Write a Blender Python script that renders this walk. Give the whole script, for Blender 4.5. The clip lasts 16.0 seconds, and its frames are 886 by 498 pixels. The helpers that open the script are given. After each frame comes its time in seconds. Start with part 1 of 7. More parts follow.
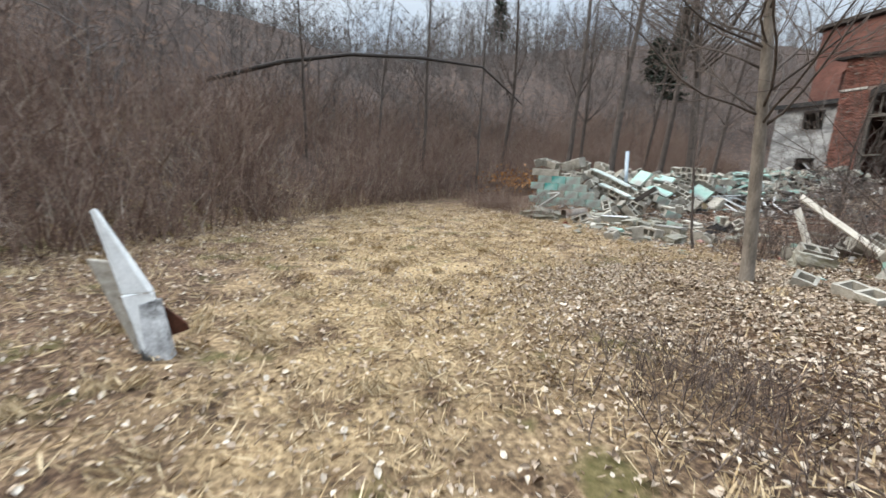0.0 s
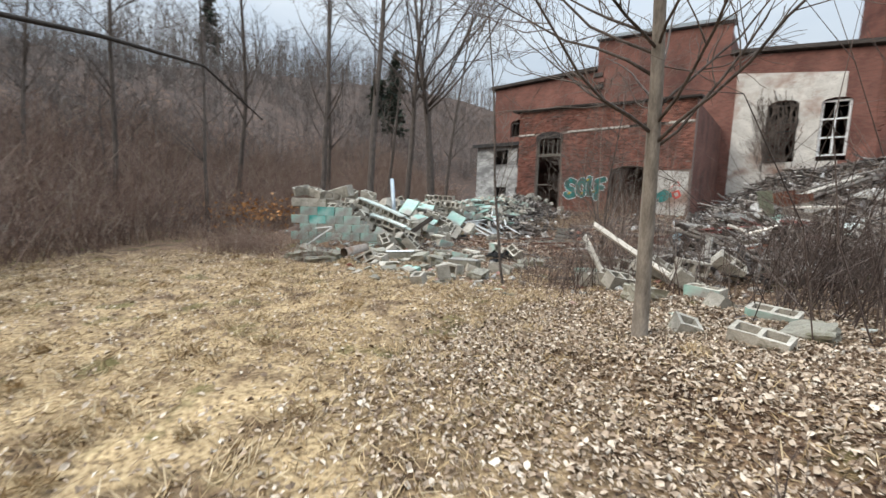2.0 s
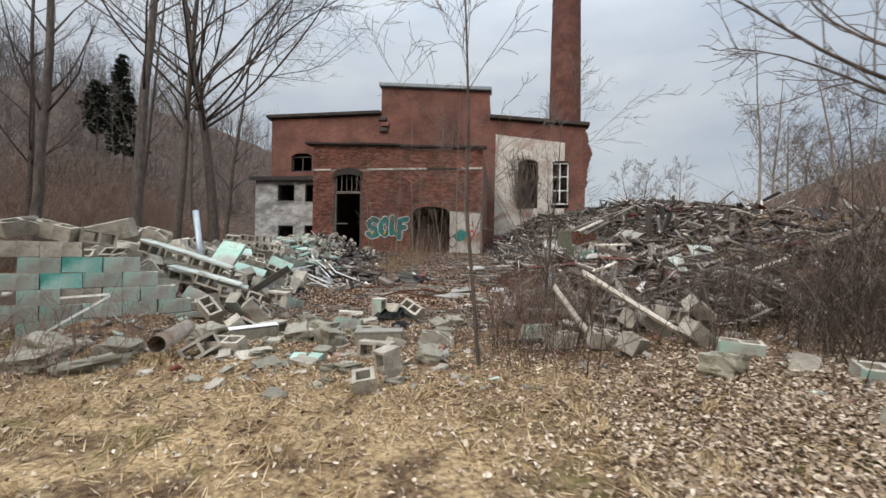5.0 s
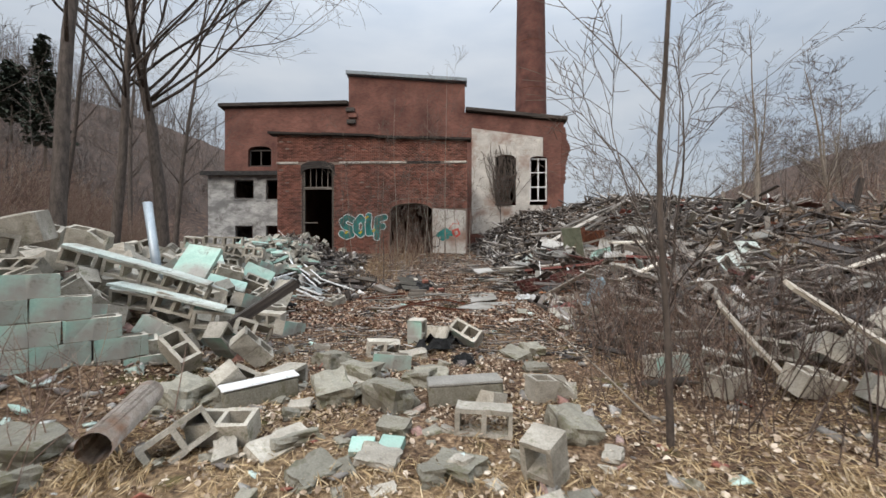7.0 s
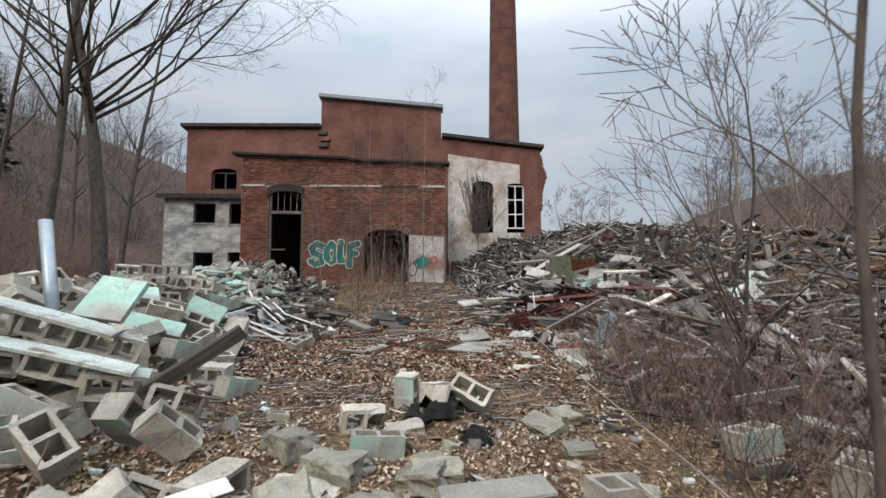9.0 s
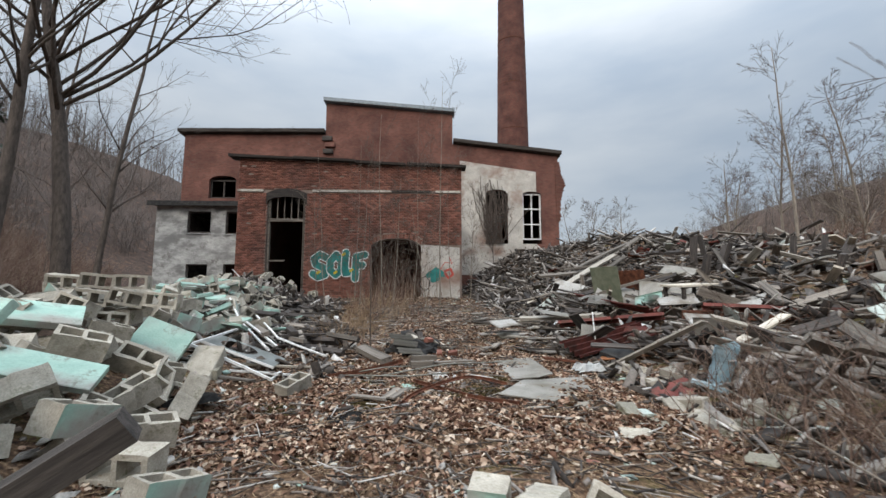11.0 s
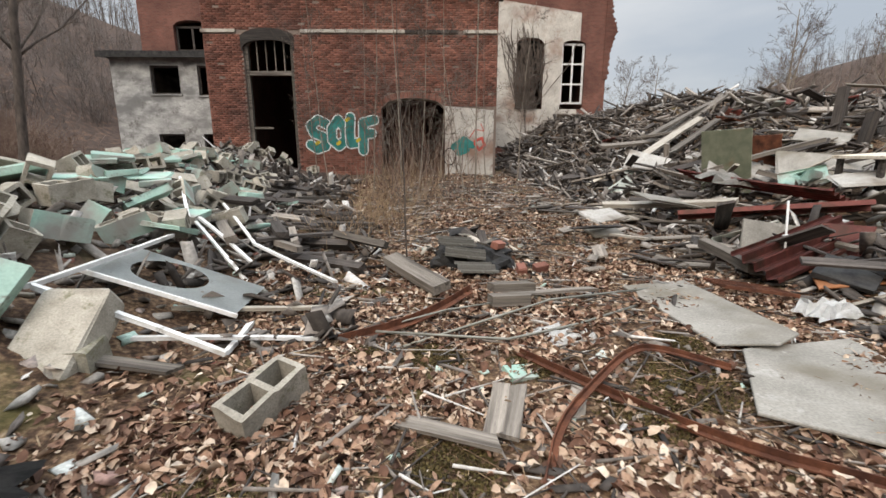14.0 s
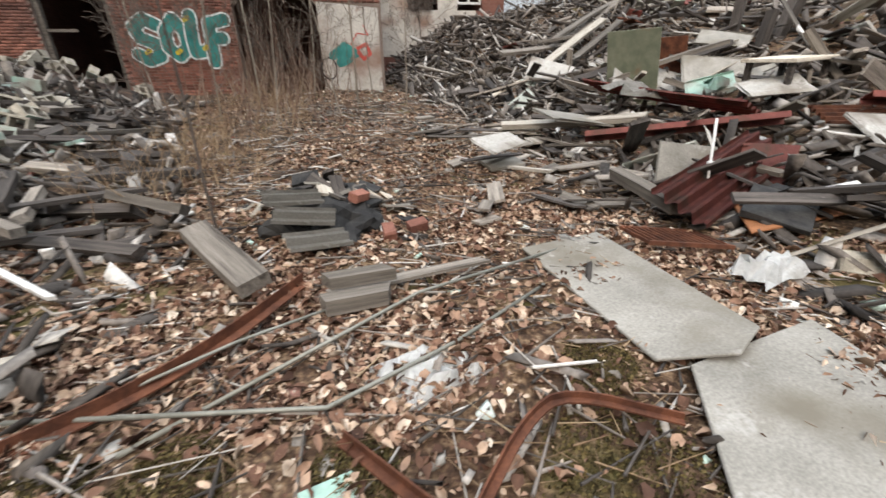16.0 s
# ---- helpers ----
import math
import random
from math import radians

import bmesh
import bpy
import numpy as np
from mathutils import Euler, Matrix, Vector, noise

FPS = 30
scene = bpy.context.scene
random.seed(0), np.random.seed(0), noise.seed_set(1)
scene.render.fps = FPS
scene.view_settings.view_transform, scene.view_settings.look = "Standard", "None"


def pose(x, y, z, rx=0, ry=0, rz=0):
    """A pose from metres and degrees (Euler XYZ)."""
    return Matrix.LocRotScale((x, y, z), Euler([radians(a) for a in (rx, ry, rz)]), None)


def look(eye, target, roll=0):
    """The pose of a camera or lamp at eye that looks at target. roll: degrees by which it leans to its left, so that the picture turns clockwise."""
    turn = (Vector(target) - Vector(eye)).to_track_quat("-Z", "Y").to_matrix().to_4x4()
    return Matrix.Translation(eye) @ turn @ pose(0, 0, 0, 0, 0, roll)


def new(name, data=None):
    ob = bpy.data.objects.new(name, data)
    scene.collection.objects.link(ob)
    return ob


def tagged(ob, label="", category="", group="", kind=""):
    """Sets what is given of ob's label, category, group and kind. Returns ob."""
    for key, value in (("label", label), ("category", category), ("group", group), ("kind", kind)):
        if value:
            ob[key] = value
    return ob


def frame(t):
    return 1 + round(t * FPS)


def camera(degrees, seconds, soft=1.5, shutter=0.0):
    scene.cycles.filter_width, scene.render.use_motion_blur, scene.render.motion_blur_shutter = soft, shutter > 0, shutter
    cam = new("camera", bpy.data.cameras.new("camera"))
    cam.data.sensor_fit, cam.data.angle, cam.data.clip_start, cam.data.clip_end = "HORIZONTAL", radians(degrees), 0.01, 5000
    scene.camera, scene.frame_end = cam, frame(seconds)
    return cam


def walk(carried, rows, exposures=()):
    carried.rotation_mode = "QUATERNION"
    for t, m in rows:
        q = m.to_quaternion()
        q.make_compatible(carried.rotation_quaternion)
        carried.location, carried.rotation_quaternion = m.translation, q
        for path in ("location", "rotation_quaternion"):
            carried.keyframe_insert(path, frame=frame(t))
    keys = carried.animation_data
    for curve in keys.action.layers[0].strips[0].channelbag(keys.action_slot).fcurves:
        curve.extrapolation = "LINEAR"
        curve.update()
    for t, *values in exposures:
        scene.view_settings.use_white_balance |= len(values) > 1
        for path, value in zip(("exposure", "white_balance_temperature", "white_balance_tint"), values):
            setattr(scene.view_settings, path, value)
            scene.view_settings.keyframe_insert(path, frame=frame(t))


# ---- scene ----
cam = camera(94.2, 16.0, soft=1.5, shutter=0.3)
PATH = [
    (0, (-0.12, -0.05, 1.273), (-2.017, 0.444, 0.879), 2.7),
    (0.5, (-0.705, 0.002, 1.289), (-2.501, 0.807, 0.936), 2.4),
    (1, (-1.272, 0.152, 1.295), (-2.938, 1.214, 0.981), 2.1),
    (1.5, (-1.838, 0.248, 1.294), (-3.334, 1.547, 1.024), 1.9),
    (2, (-2.399, 0.369, 1.294), (-3.68, 1.89, 1.079), 1.9),
    (2.5, (-2.958, 0.448, 1.287), (-4.006, 2.144, 1.135), 1.6),
    (3, (-3.493, 0.577, 1.286), (-4.318, 2.397, 1.202), 1.4),
    (3.5, (-3.994, 0.742, 1.289), (-4.633, 2.637, 1.252), 1.0),
    (4, (-4.47, 0.958, 1.27), (-4.968, 2.895, 1.261), 0.7),
    (4.2, (-4.662, 1.028, 1.282), (-5.108, 2.978, 1.286), 0.7),
    (6.3, (-6.745, 2.509, 1.331), (-6.868, 4.505, 1.322), 0.6),
    (6.5, (-6.85, 2.7, 1.321), (-6.965, 4.697, 1.312), 0.2),
    (7, (-7.087, 3.119, 1.348), (-7.155, 5.118, 1.349), 0.0),
    (7.5, (-7.262, 3.38, 1.39), (-7.286, 5.38, 1.413), -0.0),
    (8, (-7.326, 3.509, 1.425), (-7.311, 5.508, 1.479), -0.1),
    (8.5, (-7.354, 3.801, 1.415), (-7.307, 5.798, 1.508), -0.0),
    (9, (-7.386, 4.255, 1.406), (-7.317, 6.249, 1.541), -0.0),
    (9.2, (-7.413, 4.461, 1.394), (-7.338, 6.454, 1.544), -0.1),
    (11.3, (-8.017, 6.527, 1.407), (-7.971, 8.516, 1.612), 0.1),
    (11.5, (-8.1, 6.727, 1.475), (-8.06, 8.717, 1.668), 0.1),
    (12, (-8.222, 7.137, 1.487), (-8.189, 9.131, 1.641), 0.1),
    (12.5, (-8.326, 7.749, 1.446), (-8.29, 9.747, 1.516), 0.0),
    (13, (-8.489, 8.428, 1.454), (-8.45, 10.426, 1.387), -0.1),
    (13.5, (-8.575, 8.973, 1.381), (-8.54, 10.958, 1.143), -0.1),
    (14, (-8.669, 9.402, 1.389), (-8.64, 11.363, 0.998), -0.0),
    (14.5, (-8.688, 9.81, 1.41), (-8.653, 11.745, 0.905), -0.1),
    (15, (-8.509, 10.183, 1.412), (-8.425, 12.093, 0.823), -0.4),
    (15.5, (-8.304, 10.489, 1.393), (-8.097, 12.364, 0.729), -0.8),
    (16, (-8.023, 10.724, 1.381), (-7.608, 12.526, 0.62), -1.2),
]
walk(cam, [(t, look(eye, target, roll)) for t, eye, target, roll in PATH], exposures=[(0, 0.44, 6500, 10), (2, 0.37, 6600, 10), (3.5, 0.10, 6900, 12), (7, 0.03, 6800, 13), (8, 0.12, 6750, 13), (9, 0.0, 6650, 12), (12.5, -0.05, 6600, 11), (14, 0.2, 7150, 14), (14.5, 0.28, 7250, 15), (16, 0.33, 7100, 14)])

# ---- world: an overcast winter sky over one weak, wide sun ----
SUN_UP, SUN_TURN = 38.0, 205.0
world = bpy.data.worlds.new("overcast")
scene.world = world
world.use_nodes = True
wn, wl = world.node_tree.nodes, world.node_tree.links
wn.clear()
sky = wn.new("ShaderNodeTexSky")
sky.sky_type, sky.sun_disc = "NISHITA", False
sky.sun_elevation, sky.sun_rotation = radians(SUN_UP), radians(SUN_TURN)
sky.dust_density = 3.0
dim = wn.new("ShaderNodeMix")
dim.data_type, dim.blend_type = "RGBA", "MULTIPLY"
dim.inputs["Factor"].default_value = 1.0
wl.new(sky.outputs["Color"], dim.inputs["A"])
dim.inputs["B"].default_value = (0.11, 0.11, 0.11, 1)
coords = wn.new("ShaderNodeTexCoord")
cloud = wn.new("ShaderNodeTexNoise")
cloud.inputs["Scale"].default_value = 2.2
cloud.inputs["Detail"].default_value = 5
squash = wn.new("ShaderNodeMapping")
squash.inputs["Scale"].default_value = (1, 1, 3.2)
wl.new(coords.outputs["Generated"], squash.inputs["Vector"])
wl.new(squash.outputs["Vector"], cloud.inputs["Vector"])
veil = wn.new("ShaderNodeValToRGB")
veil.color_ramp.elements[0].position, veil.color_ramp.elements[0].color = 0.33, (0.395, 0.475, 0.565, 1)
veil.color_ramp.elements[1].position, veil.color_ramp.elements[1].color = 0.68, (0.595, 0.655, 0.705, 1)
wl.new(cloud.outputs["Fac"], veil.inputs["Fac"])
cover = wn.new("ShaderNodeMix")
cover.data_type = "RGBA"
cover.inputs["Factor"].default_value = 0.86
wl.new(dim.outputs["Result"], cover.inputs["A"])
wl.new(veil.outputs["Color"], cover.inputs["B"])
back = wn.new("ShaderNodeBackground")
back.inputs["Strength"].default_value = 1.0
# an overcast sky is brightest overhead
up = wn.new("ShaderNodeSeparateXYZ")
wl.new(coords.outputs["Generated"], up.inputs["Vector"])
cube = wn.new("ShaderNodeMath")
cube.operation, cube.use_clamp = "POWER", True
wl.new(up.outputs["Z"], cube.inputs[0])
cube.inputs[1].default_value = 3.6
gain = wn.new("ShaderNodeMath")
gain.operation = "MULTIPLY_ADD"
wl.new(cube.outputs[0], gain.inputs[0])
gain.inputs[1].default_value, gain.inputs[2].default_value = 6.6, 1.0
wl.new(gain.outputs[0], back.inputs["Strength"])
wl.new(cover.outputs["Result"], back.inputs["Color"])
wl.new(back.outputs["Background"], wn.new("ShaderNodeOutputWorld").inputs["Surface"])

sun = new("sun", bpy.data.lights.new("sun", "SUN"))
sun.data.energy, sun.data.angle, sun.data.color = 1.8, radians(30), (1.0, 0.95, 0.88)
a, e = radians(SUN_TURN), radians(SUN_UP)
toward = Vector((math.sin(a) * math.cos(e), math.cos(a) * math.cos(e), math.sin(e)))
sun.matrix_world = look(toward * 100, (0, 0, 0))

# ---- materials ----
def shade(name, roughness=0.85, metal=0.0):
    m = bpy.data.materials.new(name)
    m.use_nodes = True
    n, l = m.node_tree.nodes, m.node_tree.links
    p = n["Principled BSDF"]
    p.inputs["Roughness"].default_value = roughness
    p.inputs["Metallic"].default_value = metal
    p.inputs["Specular IOR Level"].default_value = 0.25
    return m, n, l, p


def ramp(n, stops):
    r = n.new("ShaderNodeValToRGB")
    els = r.color_ramp.elements
    while len(els) < len(stops):
        els.new(0.5)
    for el, (at, c) in zip(els, stops):
        el.position, el.color = at, (*c, 1)
    return r


def grain(n, l, scale, detail=4, stretch=(1, 1, 1), kind="Object", rough=0.55):
    tc, mp, no = n.new("ShaderNodeTexCoord"), n.new("ShaderNodeMapping"), n.new("ShaderNodeTexNoise")
    mp.inputs["Scale"].default_value = stretch
    no.inputs["Scale"].default_value, no.inputs["Detail"].default_value = scale, detail
    no.inputs["Roughness"].default_value = rough
    l.new(tc.outputs[kind], mp.inputs["Vector"])
    l.new(mp.outputs["Vector"], no.inputs["Vector"])
    return no


def blend(n, l, factor, a, b, how="MIX"):
    x = n.new("ShaderNodeMix")
    x.data_type, x.blend_type = "RGBA", how
    for key, v in (("Factor", factor), ("A", a), ("B", b)):
        if isinstance(v, (int, float)):
            x.inputs[key].default_value = v
        elif isinstance(v, tuple):
            x.inputs[key].default_value = (*v, 1)
        else:
            l.new(v, x.inputs[key])
    return x.outputs["Result"]


def relief(n, l, p, height, strength=0.4, distance=0.01):
    b = n.new("ShaderNodeBump")
    b.inputs["Strength"].default_value, b.inputs["Distance"].default_value = strength, distance
    l.new(height, b.inputs["Height"])
    l.new(b.outputs["Normal"], p.inputs["Normal"])


def surface(name, low, high, scale=6, fine=60, stretch=(1, 1, 1), roughness=0.85, metal=0.0, bump=0.4, each=0.25, island=False, stain=None, edges=(0.3, 0.7), moss=None):
    """Two-scale mottled material whose pieces differ a little from one another."""
    m, n, l, p = shade(name, roughness, metal)
    big, small = grain(n, l, scale, 5, stretch), grain(n, l, fine, 3, stretch)
    r = ramp(n, ((edges[0], low), (edges[1], high)))
    l.new(big.outputs["Fac"], r.inputs["Fac"])
    s = 0.1 if bump <= 0.25 else 0.22
    speck = ramp(n, ((0.25, (1 - 1.3 * s,) * 3), (0.75, (1 + 0.8 * s,) * 3)))
    l.new(small.outputs["Fac"], speck.inputs["Fac"])
    c = blend(n, l, 1.0, r.outputs["Color"], speck.outputs["Color"], "MULTIPLY")
    if stain:
        colour, amount = stain
        s = grain(n, l, scale * 0.45, 6, stretch)
        k = ramp(n, ((1 - amount - 0.08, (0, 0, 0)), (1 - amount + 0.08, (1, 1, 1))))
        l.new(s.outputs["Fac"], k.inputs["Fac"])
        c = blend(n, l, k.outputs["Color"], c, colour)
    if moss:
        colour, amount, size = moss
        g, h = grain(n, l, size, 6, (1, 1, 1), "Object", 0.65), grain(n, l, size * 7, 4)
        k = ramp(n, ((1 - amount - 0.05, (0, 0, 0)), (1 - amount + 0.05, (0.85, 0.85, 0.85))))
        l.new(blend(n, l, 0.3, g.outputs["Fac"], h.outputs["Fac"]), k.inputs["Fac"])
        c = blend(n, l, k.outputs["Color"], c, colour)
    if each:
        o = n.new("ShaderNodeNewGeometry" if island else "ShaderNodeObjectInfo")
        v = ramp(n, ((0, (1 - each,) * 3), (1, (1 + each,) * 3)))
        l.new(o.outputs["Random Per Island" if island else "Random"], v.inputs["Fac"])
        c = blend(n, l, 1.0, c, v.outputs["Color"], "MULTIPLY")
    l.new(c, p.inputs["Base Color"])
    if bump:
        relief(n, l, p, small.outputs["Fac"], bump, 0.006)
    return m


def assorted(name, stops, roughness=0.9, scale=40, bump=0.3):
    """Pieces of one mesh, each island with a colour of its own."""
    m, n, l, p = shade(name, roughness)
    g = n.new("ShaderNodeNewGeometry")
    r = ramp(n, stops)
    l.new(g.outputs["Random Per Island"], r.inputs["Fac"])
    s = grain(n, l, scale, 3)
    k = ramp(n, ((0.3, (0.65,) * 3), (0.7, (1.2,) * 3)))
    l.new(s.outputs["Fac"], k.inputs["Fac"])
    l.new(blend(n, l, 1.0, r.outputs["Color"], k.outputs["Color"], "MULTIPLY"), p.inputs["Base Color"])
    if bump:
        relief(n, l, p, s.outputs["Fac"], bump, 0.004)
    return m


def brickwork(name, low, high, mortar, worn=0.35):
    """Running-bond brick for walls that stay far off."""
    m, n, l, p = shade(name, 0.9)
    tc, sep, com = n.new("ShaderNodeTexCoord"), n.new("ShaderNodeSeparateXYZ"), n.new("ShaderNodeCombineXYZ")
    l.new(tc.outputs["Object"], sep.inputs["Vector"])
    add = n.new("ShaderNodeMath")
    l.new(sep.outputs["X"], add.inputs[0])
    l.new(sep.outputs["Y"], add.inputs[1])
    l.new(add.outputs[0], com.inputs["X"])
    l.new(sep.outputs["Z"], com.inputs["Y"])
    b = n.new("ShaderNodeTexBrick")
    for key, v in (("Scale", 1.0), ("Brick Width", 0.21), ("Row Height", 0.075), ("Mortar Size", 0.006), ("Bias", 0.0)):
        b.inputs[key].default_value = v
    for key, v in (("Color1", low), ("Color2", high), ("Mortar", mortar)):
        b.inputs[key].default_value = (*v, 1)
    l.new(com.outputs["Vector"], b.inputs["Vector"])
    big, streak = grain(n, l, 0.7, 6), grain(n, l, 1.5, 5, (1, 1, 0.25))
    k = ramp(n, ((0.3, (0.55, 0.52, 0.52)), (0.7, (1.2, 1.15, 1.1))))
    l.new(big.outputs["Fac"], k.inputs["Fac"])
    c = blend(n, l, 1.0, b.outputs["Color"], k.outputs["Color"], "MULTIPLY")
    s = ramp(n, ((1 - worn, (0, 0, 0)), (1 - worn + 0.2, (0.7, 0.7, 0.7))))
    l.new(streak.outputs["Fac"], s.inputs["Fac"])
    c = blend(n, l, s.outputs["Color"], c, (0.10, 0.065, 0.06))
    l.new(c, p.inputs["Base Color"])
    relief(n, l, p, b.outputs["Fac"], -0.5, 0.01)
    return m


def earth():
    m, n, l, p = shade("winter_ground", 0.95)
    patch, mid, fine = grain(n, l, 0.35, 6), grain(n, l, 2.6, 6), grain(n, l, 28, 5)
    tiny = grain(n, l, 90, 3, (1, 1.6, 1))
    straw = ramp(n, ((0.3, (0.10, 0.068, 0.04)), (0.48, (0.34, 0.243, 0.135)), (0.72, (0.57, 0.44, 0.265))))
    litter = ramp(n, ((0.3, (0.028, 0.018, 0.013)), (0.48, (0.10, 0.06, 0.038)), (0.62, (0.24, 0.16, 0.10)), (0.78, (0.42, 0.33, 0.25))))
    l.new(fine.outputs["Fac"], straw.inputs["Fac"])
    l.new(fine.outputs["Fac"], litter.inputs["Fac"])
    # the mown patch of dry grass ends where the leaf litter of the tree and the rubble begin
    tc, sep = n.new("ShaderNodeTexCoord"), n.new("ShaderNodeSeparateXYZ")
    l.new(tc.outputs["Object"], sep.inputs["Vector"])

    def step(socket, a, b):
        r = n.new("ShaderNodeMapRange")
        r.inputs["From Min"].default_value, r.inputs["From Max"].default_value = a, b
        l.new(socket, r.inputs["Value"])
        return r.outputs["Result"]

    def maths(op, a, b):
        x = n.new("ShaderNodeMath")
        x.operation = op
        for i, v in enumerate((a, b)):
            if isinstance(v, (int, float)):
                x.inputs[i].default_value = v
            else:
                l.new(v, x.inputs[i])
        return x.outputs[0]

    lawn = maths("MULTIPLY", step(sep.outputs["Y"], 6.2, 4.0), step(sep.outputs["X"], -13.5, -7.0))
    slant = maths("ADD", sep.outputs["X"], maths("MULTIPLY", sep.outputs["Y"], 1.0))
    lawn = maths("MULTIPLY", lawn, step(slant, 0.6, -2.6))
    lawn = maths("MULTIPLY", lawn, step(maths("ADD", maths("MULTIPLY", patch.outputs["Fac"], 0.5), mid.outputs["Fac"]), 0.45, 0.75))
    lawn = maths("MULTIPLY", lawn, step(maths("ADD", sep.outputs["Y"], maths("MULTIPLY", mid.outputs["Fac"], 1.6)), -0.7, 0.9))
    c = blend(n, l, lawn, litter.outputs["Color"], straw.outputs["Color"])
    k = ramp(n, ((0.36, (0.52, 0.47, 0.44)), (0.5, (0.9, 0.88, 0.84)), (0.65, (1.15, 1.13, 1.08))))
    l.new(mid.outputs["Fac"], k.inputs["Fac"])
    c = blend(n, l, 1.0, c, k.outputs["Color"], "MULTIPLY")
    moss = ramp(n, ((0.58, (0, 0, 0)), (0.66, (0.7, 0.7, 0.7))))
    l.new(grain(n, l, 1.7, 5).outputs["Fac"], moss.inputs["Fac"])
    c = blend(n, l, moss.outputs["Color"], c, (0.085, 0.078, 0.022))
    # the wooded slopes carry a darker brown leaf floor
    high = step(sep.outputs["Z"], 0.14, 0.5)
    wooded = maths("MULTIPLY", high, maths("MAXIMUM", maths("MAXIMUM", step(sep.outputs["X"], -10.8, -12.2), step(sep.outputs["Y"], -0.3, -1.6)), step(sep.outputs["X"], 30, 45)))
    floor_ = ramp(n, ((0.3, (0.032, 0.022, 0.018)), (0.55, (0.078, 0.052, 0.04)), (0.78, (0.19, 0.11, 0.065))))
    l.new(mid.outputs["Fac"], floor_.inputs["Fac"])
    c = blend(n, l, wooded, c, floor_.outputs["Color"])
    l.new(c, p.inputs["Base Color"])
    relief(n, l, p, tiny.outputs["Fac"], 0.6, 0.02)
    return m


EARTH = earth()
CONCRETE = surface("block_concrete", (0.26, 0.235, 0.19), (0.48, 0.44, 0.37), 5, 90, bump=0.6, stain=((0.12, 0.10, 0.075), 0.37), moss=((0.15, 0.145, 0.085), 0.4, 7))
MOSSY = surface("mossy_concrete", (0.175, 0.162, 0.125), (0.325, 0.305, 0.25), 6, 80, bump=0.8, stain=((0.11, 0.09, 0.065), 0.42), moss=((0.125, 0.118, 0.07), 0.44, 6))
MOSS = assorted("moss_tufts", ((0, (0.035, 0.026, 0.01)), (0.6, (0.075, 0.058, 0.02)), (1, (0.145, 0.105, 0.042))), bump=0)
SLAB = surface("grey_slab", (0.165, 0.155, 0.135), (0.28, 0.265, 0.235), 3, 70, bump=0.3, stain=((0.13, 0.115, 0.09), 0.44), moss=((0.34, 0.325, 0.30), 0.36, 4))
MINT = surface("mint_paint", (0.25, 0.40, 0.335), (0.41, 0.575, 0.49), 4, 60, roughness=0.6, bump=0.2, each=0.15, stain=((0.27, 0.26, 0.23), 0.47), moss=((0.16, 0.15, 0.12), 0.38, 6))
TEAL = surface("teal_paint", (0.04, 0.20, 0.17), (0.09, 0.33, 0.28), 4, 60, roughness=0.6, bump=0.2, stain=((0.30, 0.40, 0.36), 0.42))
PALEBLUE = surface("pale_blue_laminate", (0.38, 0.41, 0.395), (0.52, 0.55, 0.535), 3, 60, roughness=0.45, bump=0.1, stain=((0.33, 0.31, 0.27), 0.40), moss=((0.20, 0.18, 0.15), 0.36, 9))
PALEMINT = surface("faded_mint_plaster", (0.36, 0.41, 0.37), (0.55, 0.60, 0.55), 4, 60, roughness=0.7, bump=0.3, each=0.12, stain=((0.27, 0.25, 0.21), 0.45), moss=((0.16, 0.15, 0.12), 0.4, 5))
BLUETIN = surface("pale_blue_tin", (0.27, 0.40, 0.45), (0.42, 0.54, 0.58), 5, 60, roughness=0.5, bump=0.15, each=0, stain=((0.30, 0.24, 0.19), 0.38))
WHITE = surface("white_paint", (0.58, 0.58, 0.56), (0.80, 0.80, 0.78), 6, 50, roughness=0.55, bump=0.2, each=0.1, stain=((0.36, 0.33, 0.28), 0.37), moss=((0.20, 0.18, 0.15), 0.37, 9))
PEELING = surface("peeling_white_paint", (0.36, 0.36, 0.36), (0.70, 0.70, 0.69), 14, 70, roughness=0.6, bump=0.4, each=0, stain=((0.05, 0.045, 0.04), 0.46))
DUSTY = surface("dusty_wall_board", (0.27, 0.26, 0.235), (0.44, 0.425, 0.395), 3, 40, bump=0.3, each=0.2, stain=((0.17, 0.15, 0.125), 0.44), moss=((0.12, 0.10, 0.085), 0.38, 5))
PLASTER = surface("old_plaster", (0.40, 0.37, 0.33), (0.62, 0.59, 0.53), 1.3, 25, bump=0.4, each=0, stain=((0.26, 0.17, 0.13), 0.40), moss=((0.19, 0.095, 0.07), 0.37, 1.1))
SHEDWHITE = surface("flaking_whitewash", (0.30, 0.30, 0.29), (0.53, 0.53, 0.51), 2.2, 22, (1, 1, 2), bump=0.5, each=0, stain=((0.19, 0.19, 0.185), 0.45), moss=((0.13, 0.125, 0.115), 0.42, 1.6))
WOOD = surface("weathered_wood", (0.125, 0.108, 0.09), (0.285, 0.25, 0.212), 5, 60, (0.3, 8, 8), bump=0.5, each=0.55, stain=((0.06, 0.05, 0.042), 0.4))
DARKWOOD = surface("charred_wood", (0.025, 0.022, 0.02), (0.10, 0.085, 0.075), 7, 60, (0.25, 4, 4), bump=0.5, each=0.3)
